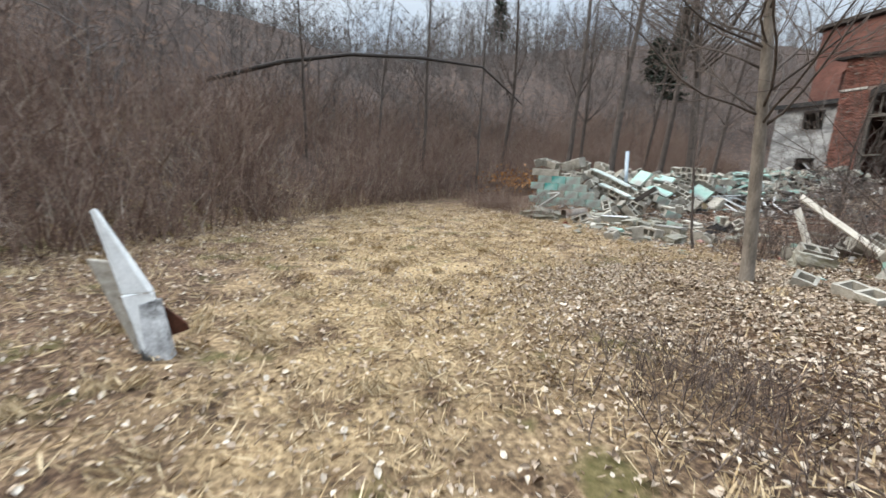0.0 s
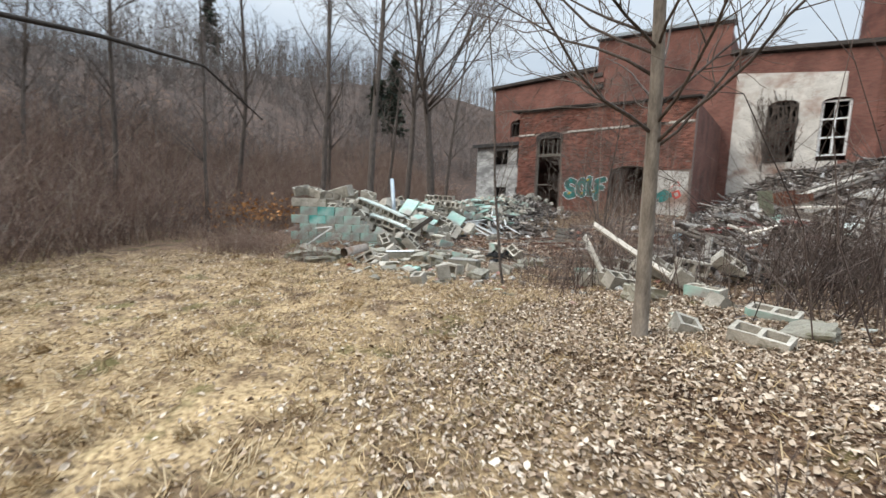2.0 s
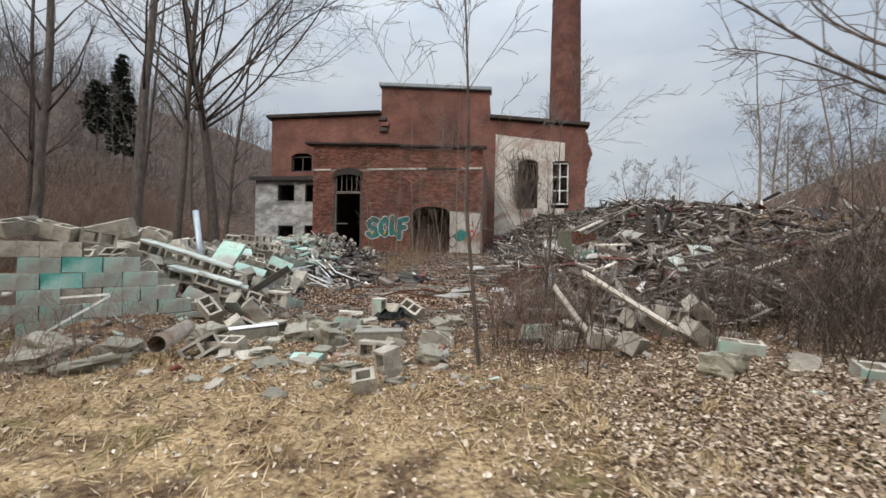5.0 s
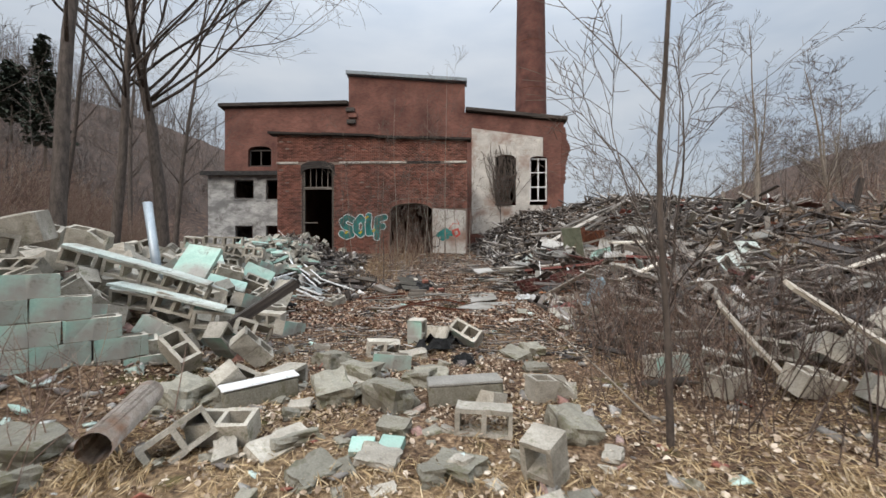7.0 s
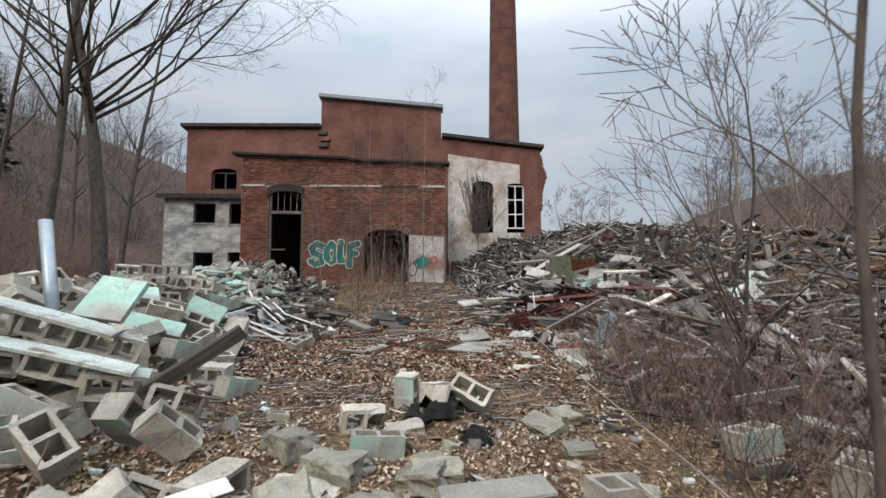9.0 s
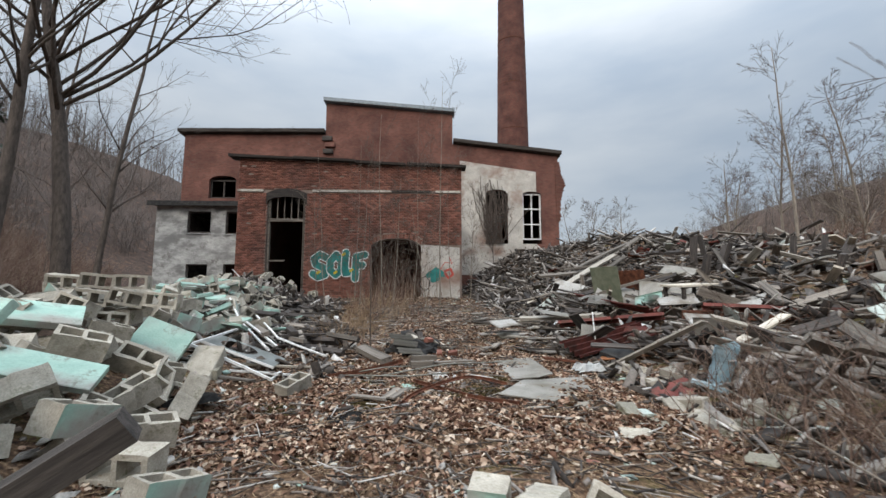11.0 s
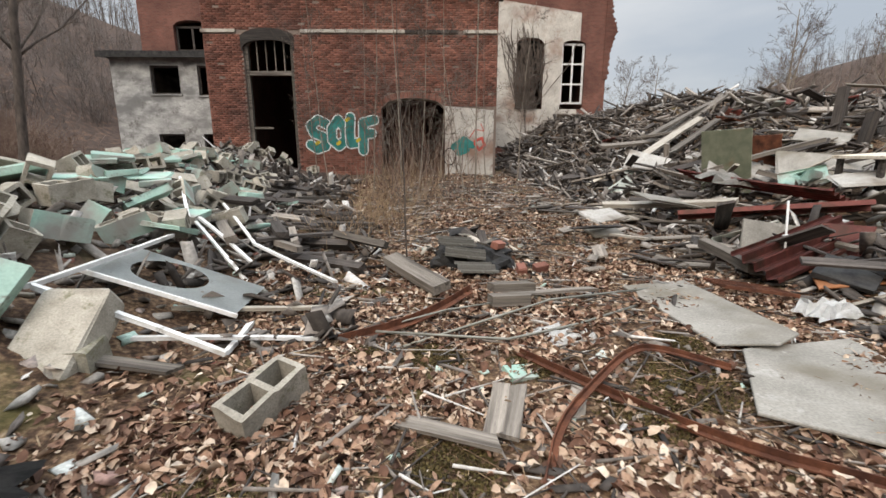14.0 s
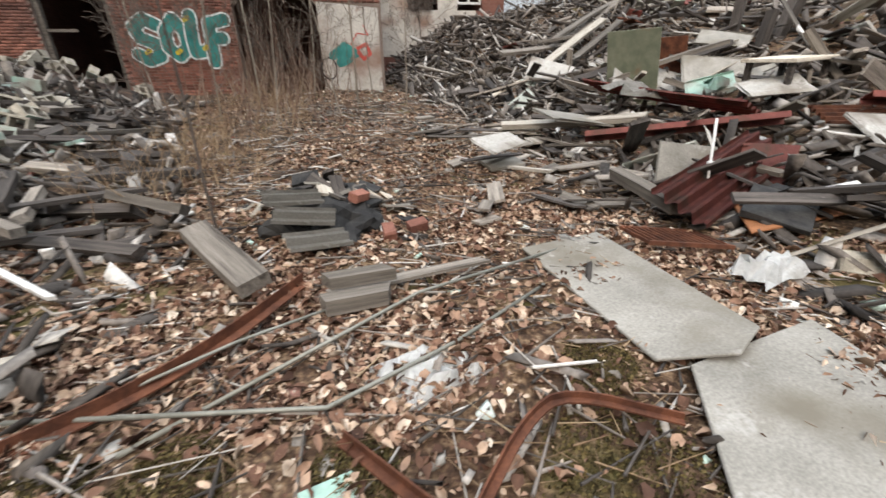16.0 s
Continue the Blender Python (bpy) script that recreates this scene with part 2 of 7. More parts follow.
PALEWOOD = surface("bleached_wood", (0.34, 0.30, 0.24), (0.58, 0.53, 0.45), 7, 60, (0.25, 4, 4), bump=0.4, each=0.3, stain=((0.22, 0.17, 0.12), 0.37))
GREYWOOD = surface("grey_split_wood", (0.20, 0.18, 0.15), (0.40, 0.37, 0.32), 7, 60, (0.25, 5, 5), bump=0.45, each=0.35, stain=((0.13, 0.105, 0.08), 0.4))
RUST = surface("rusty_iron", (0.055, 0.022, 0.014), (0.17, 0.065, 0.035), 9, 70, roughness=0.8, metal=0.2, bump=0.5, each=0.15)
REDIRON = surface("red_oxide_paint", (0.09, 0.025, 0.02), (0.19, 0.055, 0.042), 6, 70, roughness=0.7, bump=0.3, stain=((0.06, 0.03, 0.02), 0.4))
PIPE = surface("scaled_pipe", (0.24, 0.19, 0.15), (0.46, 0.41, 0.36), 6, 60, bump=0.5, stain=((0.24, 0.10, 0.04), 0.42))
MAUVE = assorted("dark_brush", ((0, (0.055, 0.038, 0.031)), (0.6, (0.112, 0.081, 0.067)), (1, (0.215, 0.17, 0.14))), bump=0)
OLIVE = surface("olive_enamel", (0.11, 0.125, 0.085), (0.20, 0.21, 0.15), 5, 60, roughness=0.6, bump=0.2, stain=((0.16, 0.08, 0.04), 0.36))
WEED = assorted("dry_weeds", ((0, (0.16, 0.10, 0.06)), (0.6, (0.30, 0.205, 0.125)), (1, (0.44, 0.33, 0.21))), bump=0)
ORANGE = surface("orange_rust", (0.16, 0.065, 0.03), (0.32, 0.135, 0.06), 5, 70, bump=0.4, stain=((0.35, 0.36, 0.36), 0.3))
STEEL = surface("galvanised_pipe", (0.26, 0.30, 0.33), (0.40, 0.45, 0.48), 6, 60, roughness=0.45, metal=0.5, bump=0.15, each=0)
BLACK = surface("black_tar_felt", (0.012, 0.012, 0.013), (0.05, 0.048, 0.045), 8, 60, bump=0.4)
BARK = surface("grey_bark", (0.15, 0.125, 0.10), (0.31, 0.265, 0.215), 10, 60, (1.5, 1.5, 0.4), bump=0.8, each=0.15)
DARKBARK = surface("dark_sapling_bark", (0.05, 0.04, 0.034), (0.13, 0.105, 0.088), 12, 60, (1.5, 1.5, 0.4), bump=0.5, each=0.15)
TWIG = surface("bare_twigs", (0.075, 0.058, 0.048), (0.17, 0.135, 0.11), 2, 40, bump=0, each=0.15)
THICKET = assorted("brown_thicket", ((0, (0.11, 0.066, 0.05)), (0.5, (0.20, 0.13, 0.098)), (0.85, (0.27, 0.19, 0.145)), (1, (0.36, 0.30, 0.24))), bump=0)
# distance haze is partly mixed into these wood colours as grey
FARWOOD = assorted("hazed_far_wood", ((0, (0.075, 0.06, 0.052)), (0.6, (0.125, 0.105, 0.092)), (1, (0.23, 0.205, 0.19))), bump=0)
NEEDLES = surface("pine_needles", (0.024, 0.033, 0.024), (0.062, 0.074, 0.054), 3, 20, bump=0, each=0)
LEAF = assorted("dead_leaves", ((0, (0.05, 0.026, 0.018)), (0.34, (0.15, 0.077, 0.05)), (0.64, (0.325, 0.205, 0.14)), (0.87, (0.47, 0.35, 0.255)), (1, (0.62, 0.53, 0.43))), scale=30, bump=0.2)
LEAFPALE = assorted("bleached_leaves", ((0, (0.13, 0.085, 0.055)), (0.35, (0.34, 0.255, 0.18)), (0.75, (0.50, 0.40, 0.30)), (1, (0.64, 0.56, 0.455))), scale=30, bump=0.2)
GALV = surface("dull_conduit", (0.15, 0.15, 0.125), (0.28, 0.275, 0.24), 6, 60, roughness=0.5, metal=0.3, bump=0.2, each=0)
STRAW = assorted("dry_grass", ((0, (0.18, 0.118, 0.063)), (0.5, (0.43, 0.31, 0.168)), (1, (0.58, 0.46, 0.295))), bump=0)
DEBRIS = assorted("wood_debris", ((0, (0.035, 0.03, 0.027)), (0.45, (0.085, 0.072, 0.062)), (0.76, (0.22, 0.19, 0.165)), (0.93, (0.40, 0.37, 0.33)), (1, (0.64, 0.62, 0.59))), scale=25)
CHIPS = assorted("masonry_chips", ((0, (0.12, 0.10, 0.09)), (0.35, (0.26, 0.24, 0.21)), (0.6, (0.36, 0.34, 0.31)), (0.75, (0.27, 0.10, 0.07)), (0.86, (0.40, 0.55, 0.48)), (1, (0.60, 0.58, 0.55))), scale=50)
BRICKS = brickwork("old_brick", (0.136, 0.059, 0.047), (0.19, 0.085, 0.066), (0.17, 0.115, 0.095))
STACKBRICK = brickwork("chimney_brick", (0.11, 0.048, 0.038), (0.15, 0.063, 0.05), (0.105, 0.068, 0.056), 0.4)
BRICK_ONE = surface("brick_piece", (0.15, 0.062, 0.045), (0.285, 0.124, 0.088), 0.9, 40, bump=0.5, each=0.42, stain=((0.10, 0.06, 0.052), 0.38))
BRICK_MANY = surface("brick_field", (0.15, 0.062, 0.045), (0.285, 0.124, 0.088), 0.9, 40, bump=0.5, each=0.42, island=True, stain=((0.10, 0.06, 0.052), 0.38))
MORTAR = surface("mortar", (0.17, 0.12, 0.10), (0.30, 0.24, 0.20), 1.2, 50, bump=0.3, each=0)
STONE = surface("pale_stone", (0.42, 0.38, 0.32), (0.60, 0.56, 0.49), 3, 50, bump=0.3, stain=((0.20, 0.16, 0.13), 0.35))
GRAF_GREEN = surface("green_spray", (0.012, 0.11, 0.10), (0.05, 0.27, 0.24), 2.4, 30, roughness=0.6, bump=0, each=0, stain=((0.10, 0.24, 0.10), 0.33))
GRAF_WHITE = surface("white_spray", (0.55, 0.60, 0.58), (0.75, 0.80, 0.78), 2, 30, roughness=0.6, bump=0, each=0)
GRAF_YELLOW = surface("yellow_spray", (0.45, 0.34, 0.03), (0.62, 0.50, 0.06), 3, 30, roughness=0.6, bump=0, each=0)
GRAF_RED = surface("red_spray", (0.42, 0.06, 0.045), (0.6, 0.12, 0.09), 3, 30, roughness=0.6, bump=0, each=0)
GRAF_BLACK = surface("black_spray", (0.015, 0.016, 0.018), (0.04, 0.04, 0.042), 3, 30, roughness=0.6, bump=0, each=0)

random.seed(5)
np.random.seed(5)

# ---- geometry helpers ----
def finish(name, verts, faces, material, smooth=False, which=None):
    me = bpy.data.meshes.new(name)
    me.from_pydata([tuple(v) for v in verts], [], faces)
    for m in material if isinstance(material, (list, tuple)) else [material]:
        me.materials.append(m)
    if which is not None:
        me.polygons.foreach_set("material_index", which)
    if smooth:
        me.polygons.foreach_set("use_smooth", [True] * len(me.polygons))
    me.update()
    return me


def arrays(name, verts, quads, material, smooth=False):
    """A mesh straight from numpy arrays of corners and quads."""
    me = bpy.data.meshes.new(name)
    me.vertices.add(len(verts))
    me.vertices.foreach_set("co", verts.astype(np.float32).ravel())
    me.loops.add(quads.size)
    me.loops.foreach_set("vertex_index", quads.astype(np.int32).ravel())
    me.polygons.add(len(quads))
    me.polygons.foreach_set("loop_start", np.arange(0, quads.size, 4, dtype=np.int32))
    if smooth:
        me.polygons.foreach_set("use_smooth", np.ones(len(quads), dtype=bool))
    me.materials.append(material)
    me.update()
    me.validate()
    return me


def hang(ob, parent):
    ob.parent = parent
    return ob


def part(name, bm, material, parent, label=""):
    """Links a bmesh (or a finished mesh) as one object under its thing."""
    if isinstance(bm, bmesh.types.BMesh):
        me = bpy.data.meshes.new(name)
        bm.to_mesh(me)
        bm.free()
        me.materials.append(material)
    else:
        me = bm
    return tagged(hang(new(name, me), parent), label)


def empty(name, at, label, category, group=""):
    ob = new(name)
    ob.matrix_world = at if isinstance(at, Matrix) else Matrix.Translation(at)
    return tagged(ob, label, category, group)


def hexa(bm, corners):
    """A solid from eight corners: four below, four above, both anticlockwise seen from above."""
    v = [bm.verts.new(c) for c in corners]
    for f in ((3, 2, 1, 0), (4, 5, 6, 7), (0, 1, 5, 4), (1, 2, 6, 5), (2, 3, 7, 6), (3, 0, 4, 7)):
        bm.faces.new([v[i] for i in f])


def box(bm, x0, y0, z0, x1, y1, z1):
    hexa(bm, [(x0, y0, z0), (x1, y0, z0), (x1, y1, z0), (x0, y1, z0), (x0, y0, z1), (x1, y0, z1), (x1, y1, z1), (x0, y1, z1)])


def boxed(*dims):
    bm = bmesh.new()
    box(bm, *dims)
    return bm


def worn(bm, width, jitter=0.0, rng=random):
    if width:
        bmesh.ops.bevel(bm, geom=bm.edges[:], offset=width, segments=1, affect="EDGES")
    if jitter:
        for v in bm.verts:
            v.co += Vector((rng.uniform(-1, 1), rng.uniform(-1, 1), rng.uniform(-1, 1))) * jitter
    return bm


def tube(bm, points, radii, sides=8, cap=True):
    rings = []
    for i, p in enumerate(points):
        p = Vector(p)
        d = (Vector(points[min(i + 1, len(points) - 1)]) - Vector(points[max(i - 1, 0)])).normalized()
        u = d.cross(Vector((0, 0, 1)) if abs(d.z) < 0.9 else Vector((1, 0, 0))).normalized()
        v = d.cross(u)
        r = radii[i] if isinstance(radii, (list, tuple)) else radii
        rings.append([bm.verts.new(p + (u * math.cos(k * math.tau / sides) + v * math.sin(k * math.tau / sides)) * r) for k in range(sides)])
    for a, b in zip(rings, rings[1:]):
        for k in range(sides):
            bm.faces.new((a[k], b[k], b[(k + 1) % sides], a[(k + 1) % sides])).smooth = sides > 5
    if cap:
        bm.faces.new(rings[0])
        bm.faces.new(rings[-1][::-1])
    return bm


def sticks(name, segments, sides, material):
    """Many tapered rods (x0 y0 z0 x1 y1 z1 r0 r1) as one mesh."""
    s = np.array(segments, dtype=np.float64)
    p0, p1, r0, r1 = s[:, 0:3], s[:, 3:6], s[:, 6], s[:, 7]
    d = p1 - p0
    d /= np.maximum(np.linalg.norm(d, axis=1), 1e-9)[:, None]
    ref = np.where((np.abs(d[:, 2]) > 0.9)[:, None], np.array([[1.0, 0, 0]]), np.array([[0, 0, 1.0]]))
    u = np.cross(d, ref)
    u /= np.linalg.norm(u, axis=1)[:, None]
    v = np.cross(d, u)
    ang = np.arange(sides) * math.tau / sides
    off = u[:, None, :] * np.cos(ang)[None, :, None] + v[:, None, :] * np.sin(ang)[None, :, None]
    verts = np.stack([p0[:, None, :] + off * r0[:, None, None], p1[:, None, :] + off * r1[:, None, None]], axis=1)
    k = np.arange(sides)
    base = (np.arange(len(s)) * 2 * sides)[:, None]
    quads = np.stack([base + k, base + sides + k, base + sides + (k + 1) % sides, base + (k + 1) % sides], axis=2)
    return arrays(name, verts.reshape(-1, 3), quads.reshape(-1, 4), material, True)


def turn(rx, ry, rz):
    cx, sx, cy, sy, cz, sz = np.cos(rx), np.sin(rx), np.cos(ry), np.sin(ry), np.cos(rz), np.sin(rz)
    m = np.empty((len(rx), 3, 3))
    m[:, 0] = np.stack([cz * cy, cz * sy * sx - sz * cx, cz * sy * cx + sz * sx], 1)
    m[:, 1] = np.stack([sz * cy, sz * sy * sx + cz * cx, sz * sy * cx - cz * sx], 1)
    m[:, 2] = np.stack([-sy, cy * sx, cy * cx], 1)
    return m


CUBE = np.array([(-1, -1, -1), (1, -1, -1), (1, 1, -1), (-1, 1, -1), (-1, -1, 1), (1, -1, 1), (1, 1, 1), (-1, 1, 1)], dtype=float)
SIDES = np.array([(3, 2, 1, 0), (4, 5, 6, 7), (0, 1, 5, 4), (1, 2, 6, 5), (2, 3, 7, 6), (3, 0, 4, 7)])


def heaps(name, centres, halves, angles, material, rough=0.0):
    """Many small uneven blocks as one mesh."""
    c, h, a = np.array(centres), np.array(halves), np.array(angles)
    loc = CUBE[None] * h[:, None, :]
    if rough:
        loc = loc * (1 + np.random.uniform(-rough, rough, loc.shape))
    verts = np.einsum("nij,nkj->nki", turn(a[:, 0], a[:, 1], a[:, 2]), loc) + c[:, None, :]
    quads = SIDES[None] + (np.arange(len(c)) * 8)[:, None, None]
    return arrays(name, verts.reshape(-1, 3), quads.reshape(-1, 4), material)


def blades(name, roots, sizes, angles, material, droop=0.25):
    """Leaves: bent ovals of two quads each."""
    p, s, a = np.array(roots), np.array(sizes), np.array(angles)
    shape = np.array([(-0.5, 0, 0), (-0.15, 0.33, droop), (0.2, 0.3, droop), (0.5, 0, 0.05), (0.2, -0.3, droop), (-0.15, -0.33, droop * 0.6)])
    loc = shape[None] * s[:, None, None]
    loc[:, :, 1] *= np.random.uniform(0.4, 1.15, len(p))[:, None]
    loc[:, :, 2] *= np.random.uniform(-0.4, 1.6, len(p))[:, None]
    verts = np.einsum("nij,nkj->nki", turn(a[:, 0], a[:, 1], a[:, 2]), loc) + p[:, None, :]
    quads = np.array([(0, 1, 2, 3), (0, 3, 4, 5)])[None] + (np.arange(len(p)) * 6)[:, None, None]
    return arrays(name, verts.reshape(-1, 3), quads.reshape(-1, 4), material)


# ---- the lie of the land ----
def smooth(a):
    a = min(1.0, max(0.0, a))
    return a * a * (3 - 2 * a)


def along(v, table):
    """Piecewise straight curve through (v, value) pairs."""
    if v <= table[0][0]:
        return table[0][1]
    for (a, p), (b, q) in zip(table, table[1:]):
        if v <= b:
            return p + (q - p) * (v - a) / (b - a)
    return table[-1][1]


FOOT = ((-60, 30), (-14, 3), (-7, -2.5), (-3, -6.5), (0, -11.5), (3, -15), (9, -17.5), (20, -21.5), (32, -27), (80, -29), (400, -25))
EDGE = ((-10, 2.5), (1.5, -0.5), (3.5, -4.2), (6, -4.9), (8, -5.0), (13, -5.3), (17, -5.2), (24, -5.9), (40, -5.9))
CREST = ((4, -11.4), (8, -12.0), (14, -12.8), (20, -14.5), (40, -15))


def hill(x, y):
    d = along(y, FOOT) - x
    if d <= 0:
        return 0.0
    return (23.5 + 10 * smooth((y - 20) / 80)) * (0.78 + 0.36 * smooth((y + 5) / 45)) * (1 - math.exp(-((d / 35) ** 1.2)))


def far_hill(x, y):
    return 30 * smooth((x - 48) / 65) * smooth((y + 60) / 70) * (0.25 + 0.75 * smooth((280 - y) / 150))


def land(x, y):
    """Height of the ground without rubble grain."""
    z = 0.03 + 0.011 * max(0.0, min(y, 12)) + 0.92 * smooth((y - 11.5) / 13.5)
    inside = x - along(y, EDGE)
    z += (0.4 + 1.8 * smooth((y - 6) / 10)) * smooth(inside / 10) * smooth((y - 3) / 5) * smooth((60 - x) / 40)
    z += 1.25 * math.exp(-((x - 1.5) ** 2 / 30 + (y - 29.5) ** 2 / 18)) + 1.2 * math.exp(-((x + 3.2) ** 2 / 5 + (y - 30.5) ** 2 / 14))
    z += 0.2 * smooth(inside / 1.3) * smooth((y - 1.5) / 2) * smooth((16 - y) / 6)
    z += 0.55 * math.exp(-((x + 15.2) ** 2 / 5 + (y - 23.4) ** 2 / 1.6))
    c = x - along(y, CREST)
    z += 0.95 * math.exp(-((c / (1.5 if c > 0 else 2.2)) ** 2)) * smooth((y - 5.2) / 2.2) * smooth((24 - y) / 3)
    return z + hill(x, y) + far_hill(x, y)


def uneven(x, y):
    """Small bumps, rougher in the rubble."""
    rub = max(smooth((x - along(y, EDGE)) / 1.5) * smooth((y - 3) / 3), smooth((y - 6) / 4)) * smooth((45 - y) / 10)
    n = noise.noise(Vector((x * 0.9, y * 0.9, 0.3))) * (0.03 + 0.05 * rub) + noise.noise(Vector((x * 3.1, y * 3.1, 5))) * (0.012 + 0.02 * rub)
    if hill(x, y) > 0.3:
        n += noise.noise(Vector((x * 0.12, y * 0.12, 9))) * 1.2 * smooth(hill(x, y) / 4)
    return n


def ground_z(x, y):
    return land(x, y) + uneven(x, y)


def spaced(lo, a, b, hi, step, grow):
    """Even steps from a to b, widening outwards to lo and hi."""
    mid = list(np.arange(a, b + step / 2, step))
    left, right, s = [], [], step
    while (left[-1] if left else a) > lo:
        s *= grow
        left.append((left[-1] if left else a) - s)
    s = step
    while (right[-1] if right else b) < hi:
        s *= grow
        right.append((right[-1] if right else b) + s)
    return left[::-1] + mid + right


xs, ys = spaced(-900, -14, 0, 900, 0.14, 1.07), spaced(-700, -2, 18, 1200, 0.14, 1.07)
gverts = [(x, y, ground_z(x, y)) for y in ys for x in xs]
w = len(xs)
gquads = np.array([(j * w + i, j * w + i + 1, (j + 1) * w + i + 1, (j + 1) * w + i) for j in range(len(ys) - 1) for i in range(w - 1)])
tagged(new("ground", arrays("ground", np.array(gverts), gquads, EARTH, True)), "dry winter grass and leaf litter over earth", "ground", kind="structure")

# ---- the brick mill: porch, main hall, shed, chimney ----
def arch_top(x, x0, x1, spring, rise):
    half = (x1 - x0) / 2
    t = (x - (x0 + x1) / 2) / half
    return spring + rise * math.sqrt(max(0.0, 1 - t * t * 0.999))


def pierced(x0, x1, y0, y1, z0, top, holes, slices=10):
    """A wall along x with holes (hx0, hx1, hz0, spring, rise) right through it; top(x) is its upper edge."""
    cuts = {x0, x1}
    for hx0, hx1, hz0, spring, rise in holes:
        cuts.update(hx0 + (hx1 - hx0) * i / slices for i in range(slices + 1)) if rise else cuts.update((hx0, hx1))
    cuts = sorted(c for c in cuts if x0 <= c <= x1)
    bm = bmesh.new()
    for a, b in zip(cuts, cuts[1:]):
        if b - a < 1e-5:
            continue
        mid, level = (a + b) / 2, [(z0, z0)]
        for hx0, hx1, hz0, spring, rise in sorted((h for h in holes if h[0] < mid < h[1]), key=lambda h: h[2]):
            level += [(hz0, hz0), (arch_top(a, hx0, hx1, spring, rise), arch_top(b, hx0, hx1, spring, rise))]
        level.append((top(a), top(b)))
        for (la, lb), (ua, ub) in zip(level[::2], level[1::2]):
            if ua - la > 0.01:
                hexa(bm, [(a, y0, la), (b, y0, lb), (b, y1, lb), (a, y1, la), (a, y0, ua), (b, y0, ub), (b, y1, ub), (a, y1, ua)])
    bmesh.ops.remove_doubles(bm, verts=bm.verts[:], dist=0.0005)
    return bm


def slope(xa, za, xb, zb):
    return lambda x: za + (zb - za) * (x - xa) / (xb - xa)


PY, MY, SY = 24.65, 33.77, 28.84
porch_top = slope(-16.62, 7.42, -6.55, 7.06)
DOOR, ARCH = (-15.3, -13.6, 0.6, 5.5, 0.32), (-10.62, -8.38, 0.4, 3.4, 0.36)

porch = empty("brick_porch", (0, 0, 0), "derelict red brick mill porch with empty doorway and arched opening", "building")
part("front_wall", pierced(-16.62, -6.55, PY + 0.014, PY + 0.42, 0.2, porch_top, [DOOR, ARCH]), MORTAR, porch)
bm = bmesh.new()
box(bm, -16.62, PY + 0.42, 0.2, -16.2, MY, 7.2)
part("side_wall", bm, BRICKS, porch)
bm = bmesh.new()
box(bm, -6.97, PY + 0.42, 0.2, -6.55, MY, 6.9)
part("side_wall", bm, BRICKS, porch)
part("roof", boxed(-16.2, PY + 0.42, 6.5, -6.97, MY, 6.7), BLACK, porch, "dark sagging roof deck")
part("floor_slab", boxed(-16.2, PY + 0.42, 0.3, -6.97, MY, 0.75), SLAB, porch)
# worn eave boards along the parapet, slightly broken in the middle
bm = bmesh.new()
for a, b, sag in ((-17.05, -14.2, 0.0), (-14.18, -11.4, 0.02), (-11.38, -9.1, -0.05), (-9.05, -6.35, -0.03)):
    za, zb = porch_top(a) + sag, porch_top(b) + sag
    hexa(bm, [(a, PY - 0.22, za), (b, PY - 0.2, zb), (b, PY + 0.45, zb), (a, PY + 0.45, za), (a, PY - 0.24, za + 0.12), (b, PY - 0.22, zb + 0.1), (b, PY + 0.45, zb + 0.14), (a, PY + 0.45, za + 0.14)])
part("eave", bm, DARKWOOD, porch, "rotten dark timber eave")
for a, b, m in ((-16.66, -15.5, STONE), (-13.3, -11.72, STONE), (-11.7, -10.72, STONE), (-10.7, -9.75, STONE), (-9.73, -7.95, DARKWOOD), (-7.75, -6.6, STONE)):
    part("stone_band", worn(boxed(a, PY - 0.05, 5.86, b, PY + 0.02, 5.97), 0.008), m, porch)
# dark timber head and frame of the tall doorway
door = empty("door_frame", (0, 0, 0), "", "")
door.parent = porch
door["label"] = "bleached timber door frame with barred transom"
for x in (-15.3, -13.72):
    part("jamb", worn(boxed(x, PY + 0.1, 0.6, x + 0.12, PY + 0.26, 5.5), 0.008), WOOD, door)
part("transom_bar", worn(boxed(-15.18, PY + 0.1, 4.52, -13.72, PY + 0.24, 4.66), 0.008), WOOD, door)
for i in range(4):
    x = -14.9 + i * 0.31
    part("window_bar", boxed(x, PY + 0.14, 4.66, x + 0.035, PY + 0.19, 5.66), WOOD, door)
part("rail", boxed(-15.18, PY + 0.14, 2.72, -14.5, PY + 0.2, 2.79), WOOD, door)
part("door_head", pierced(-15.36, -13.54, PY - 0.02, PY + 0.1, 5.3, lambda x: arch_top(x, -15.45, -13.45, 5.6, 0.42), [(-15.3, -13.6, 5.2, 5.42, 0.22)]), DARKWOOD, porch, "charred timber arch over the doorway")
# whitewashed infill beside the arch
part("plaster_panel", pierced(-8.37, -6.64, PY - 0.02, PY + 0.01, 0.3, slope(-8.37, 3.5, -6.64, 3.36), []), PLASTER, porch, "peeling cream plaster infill panel")

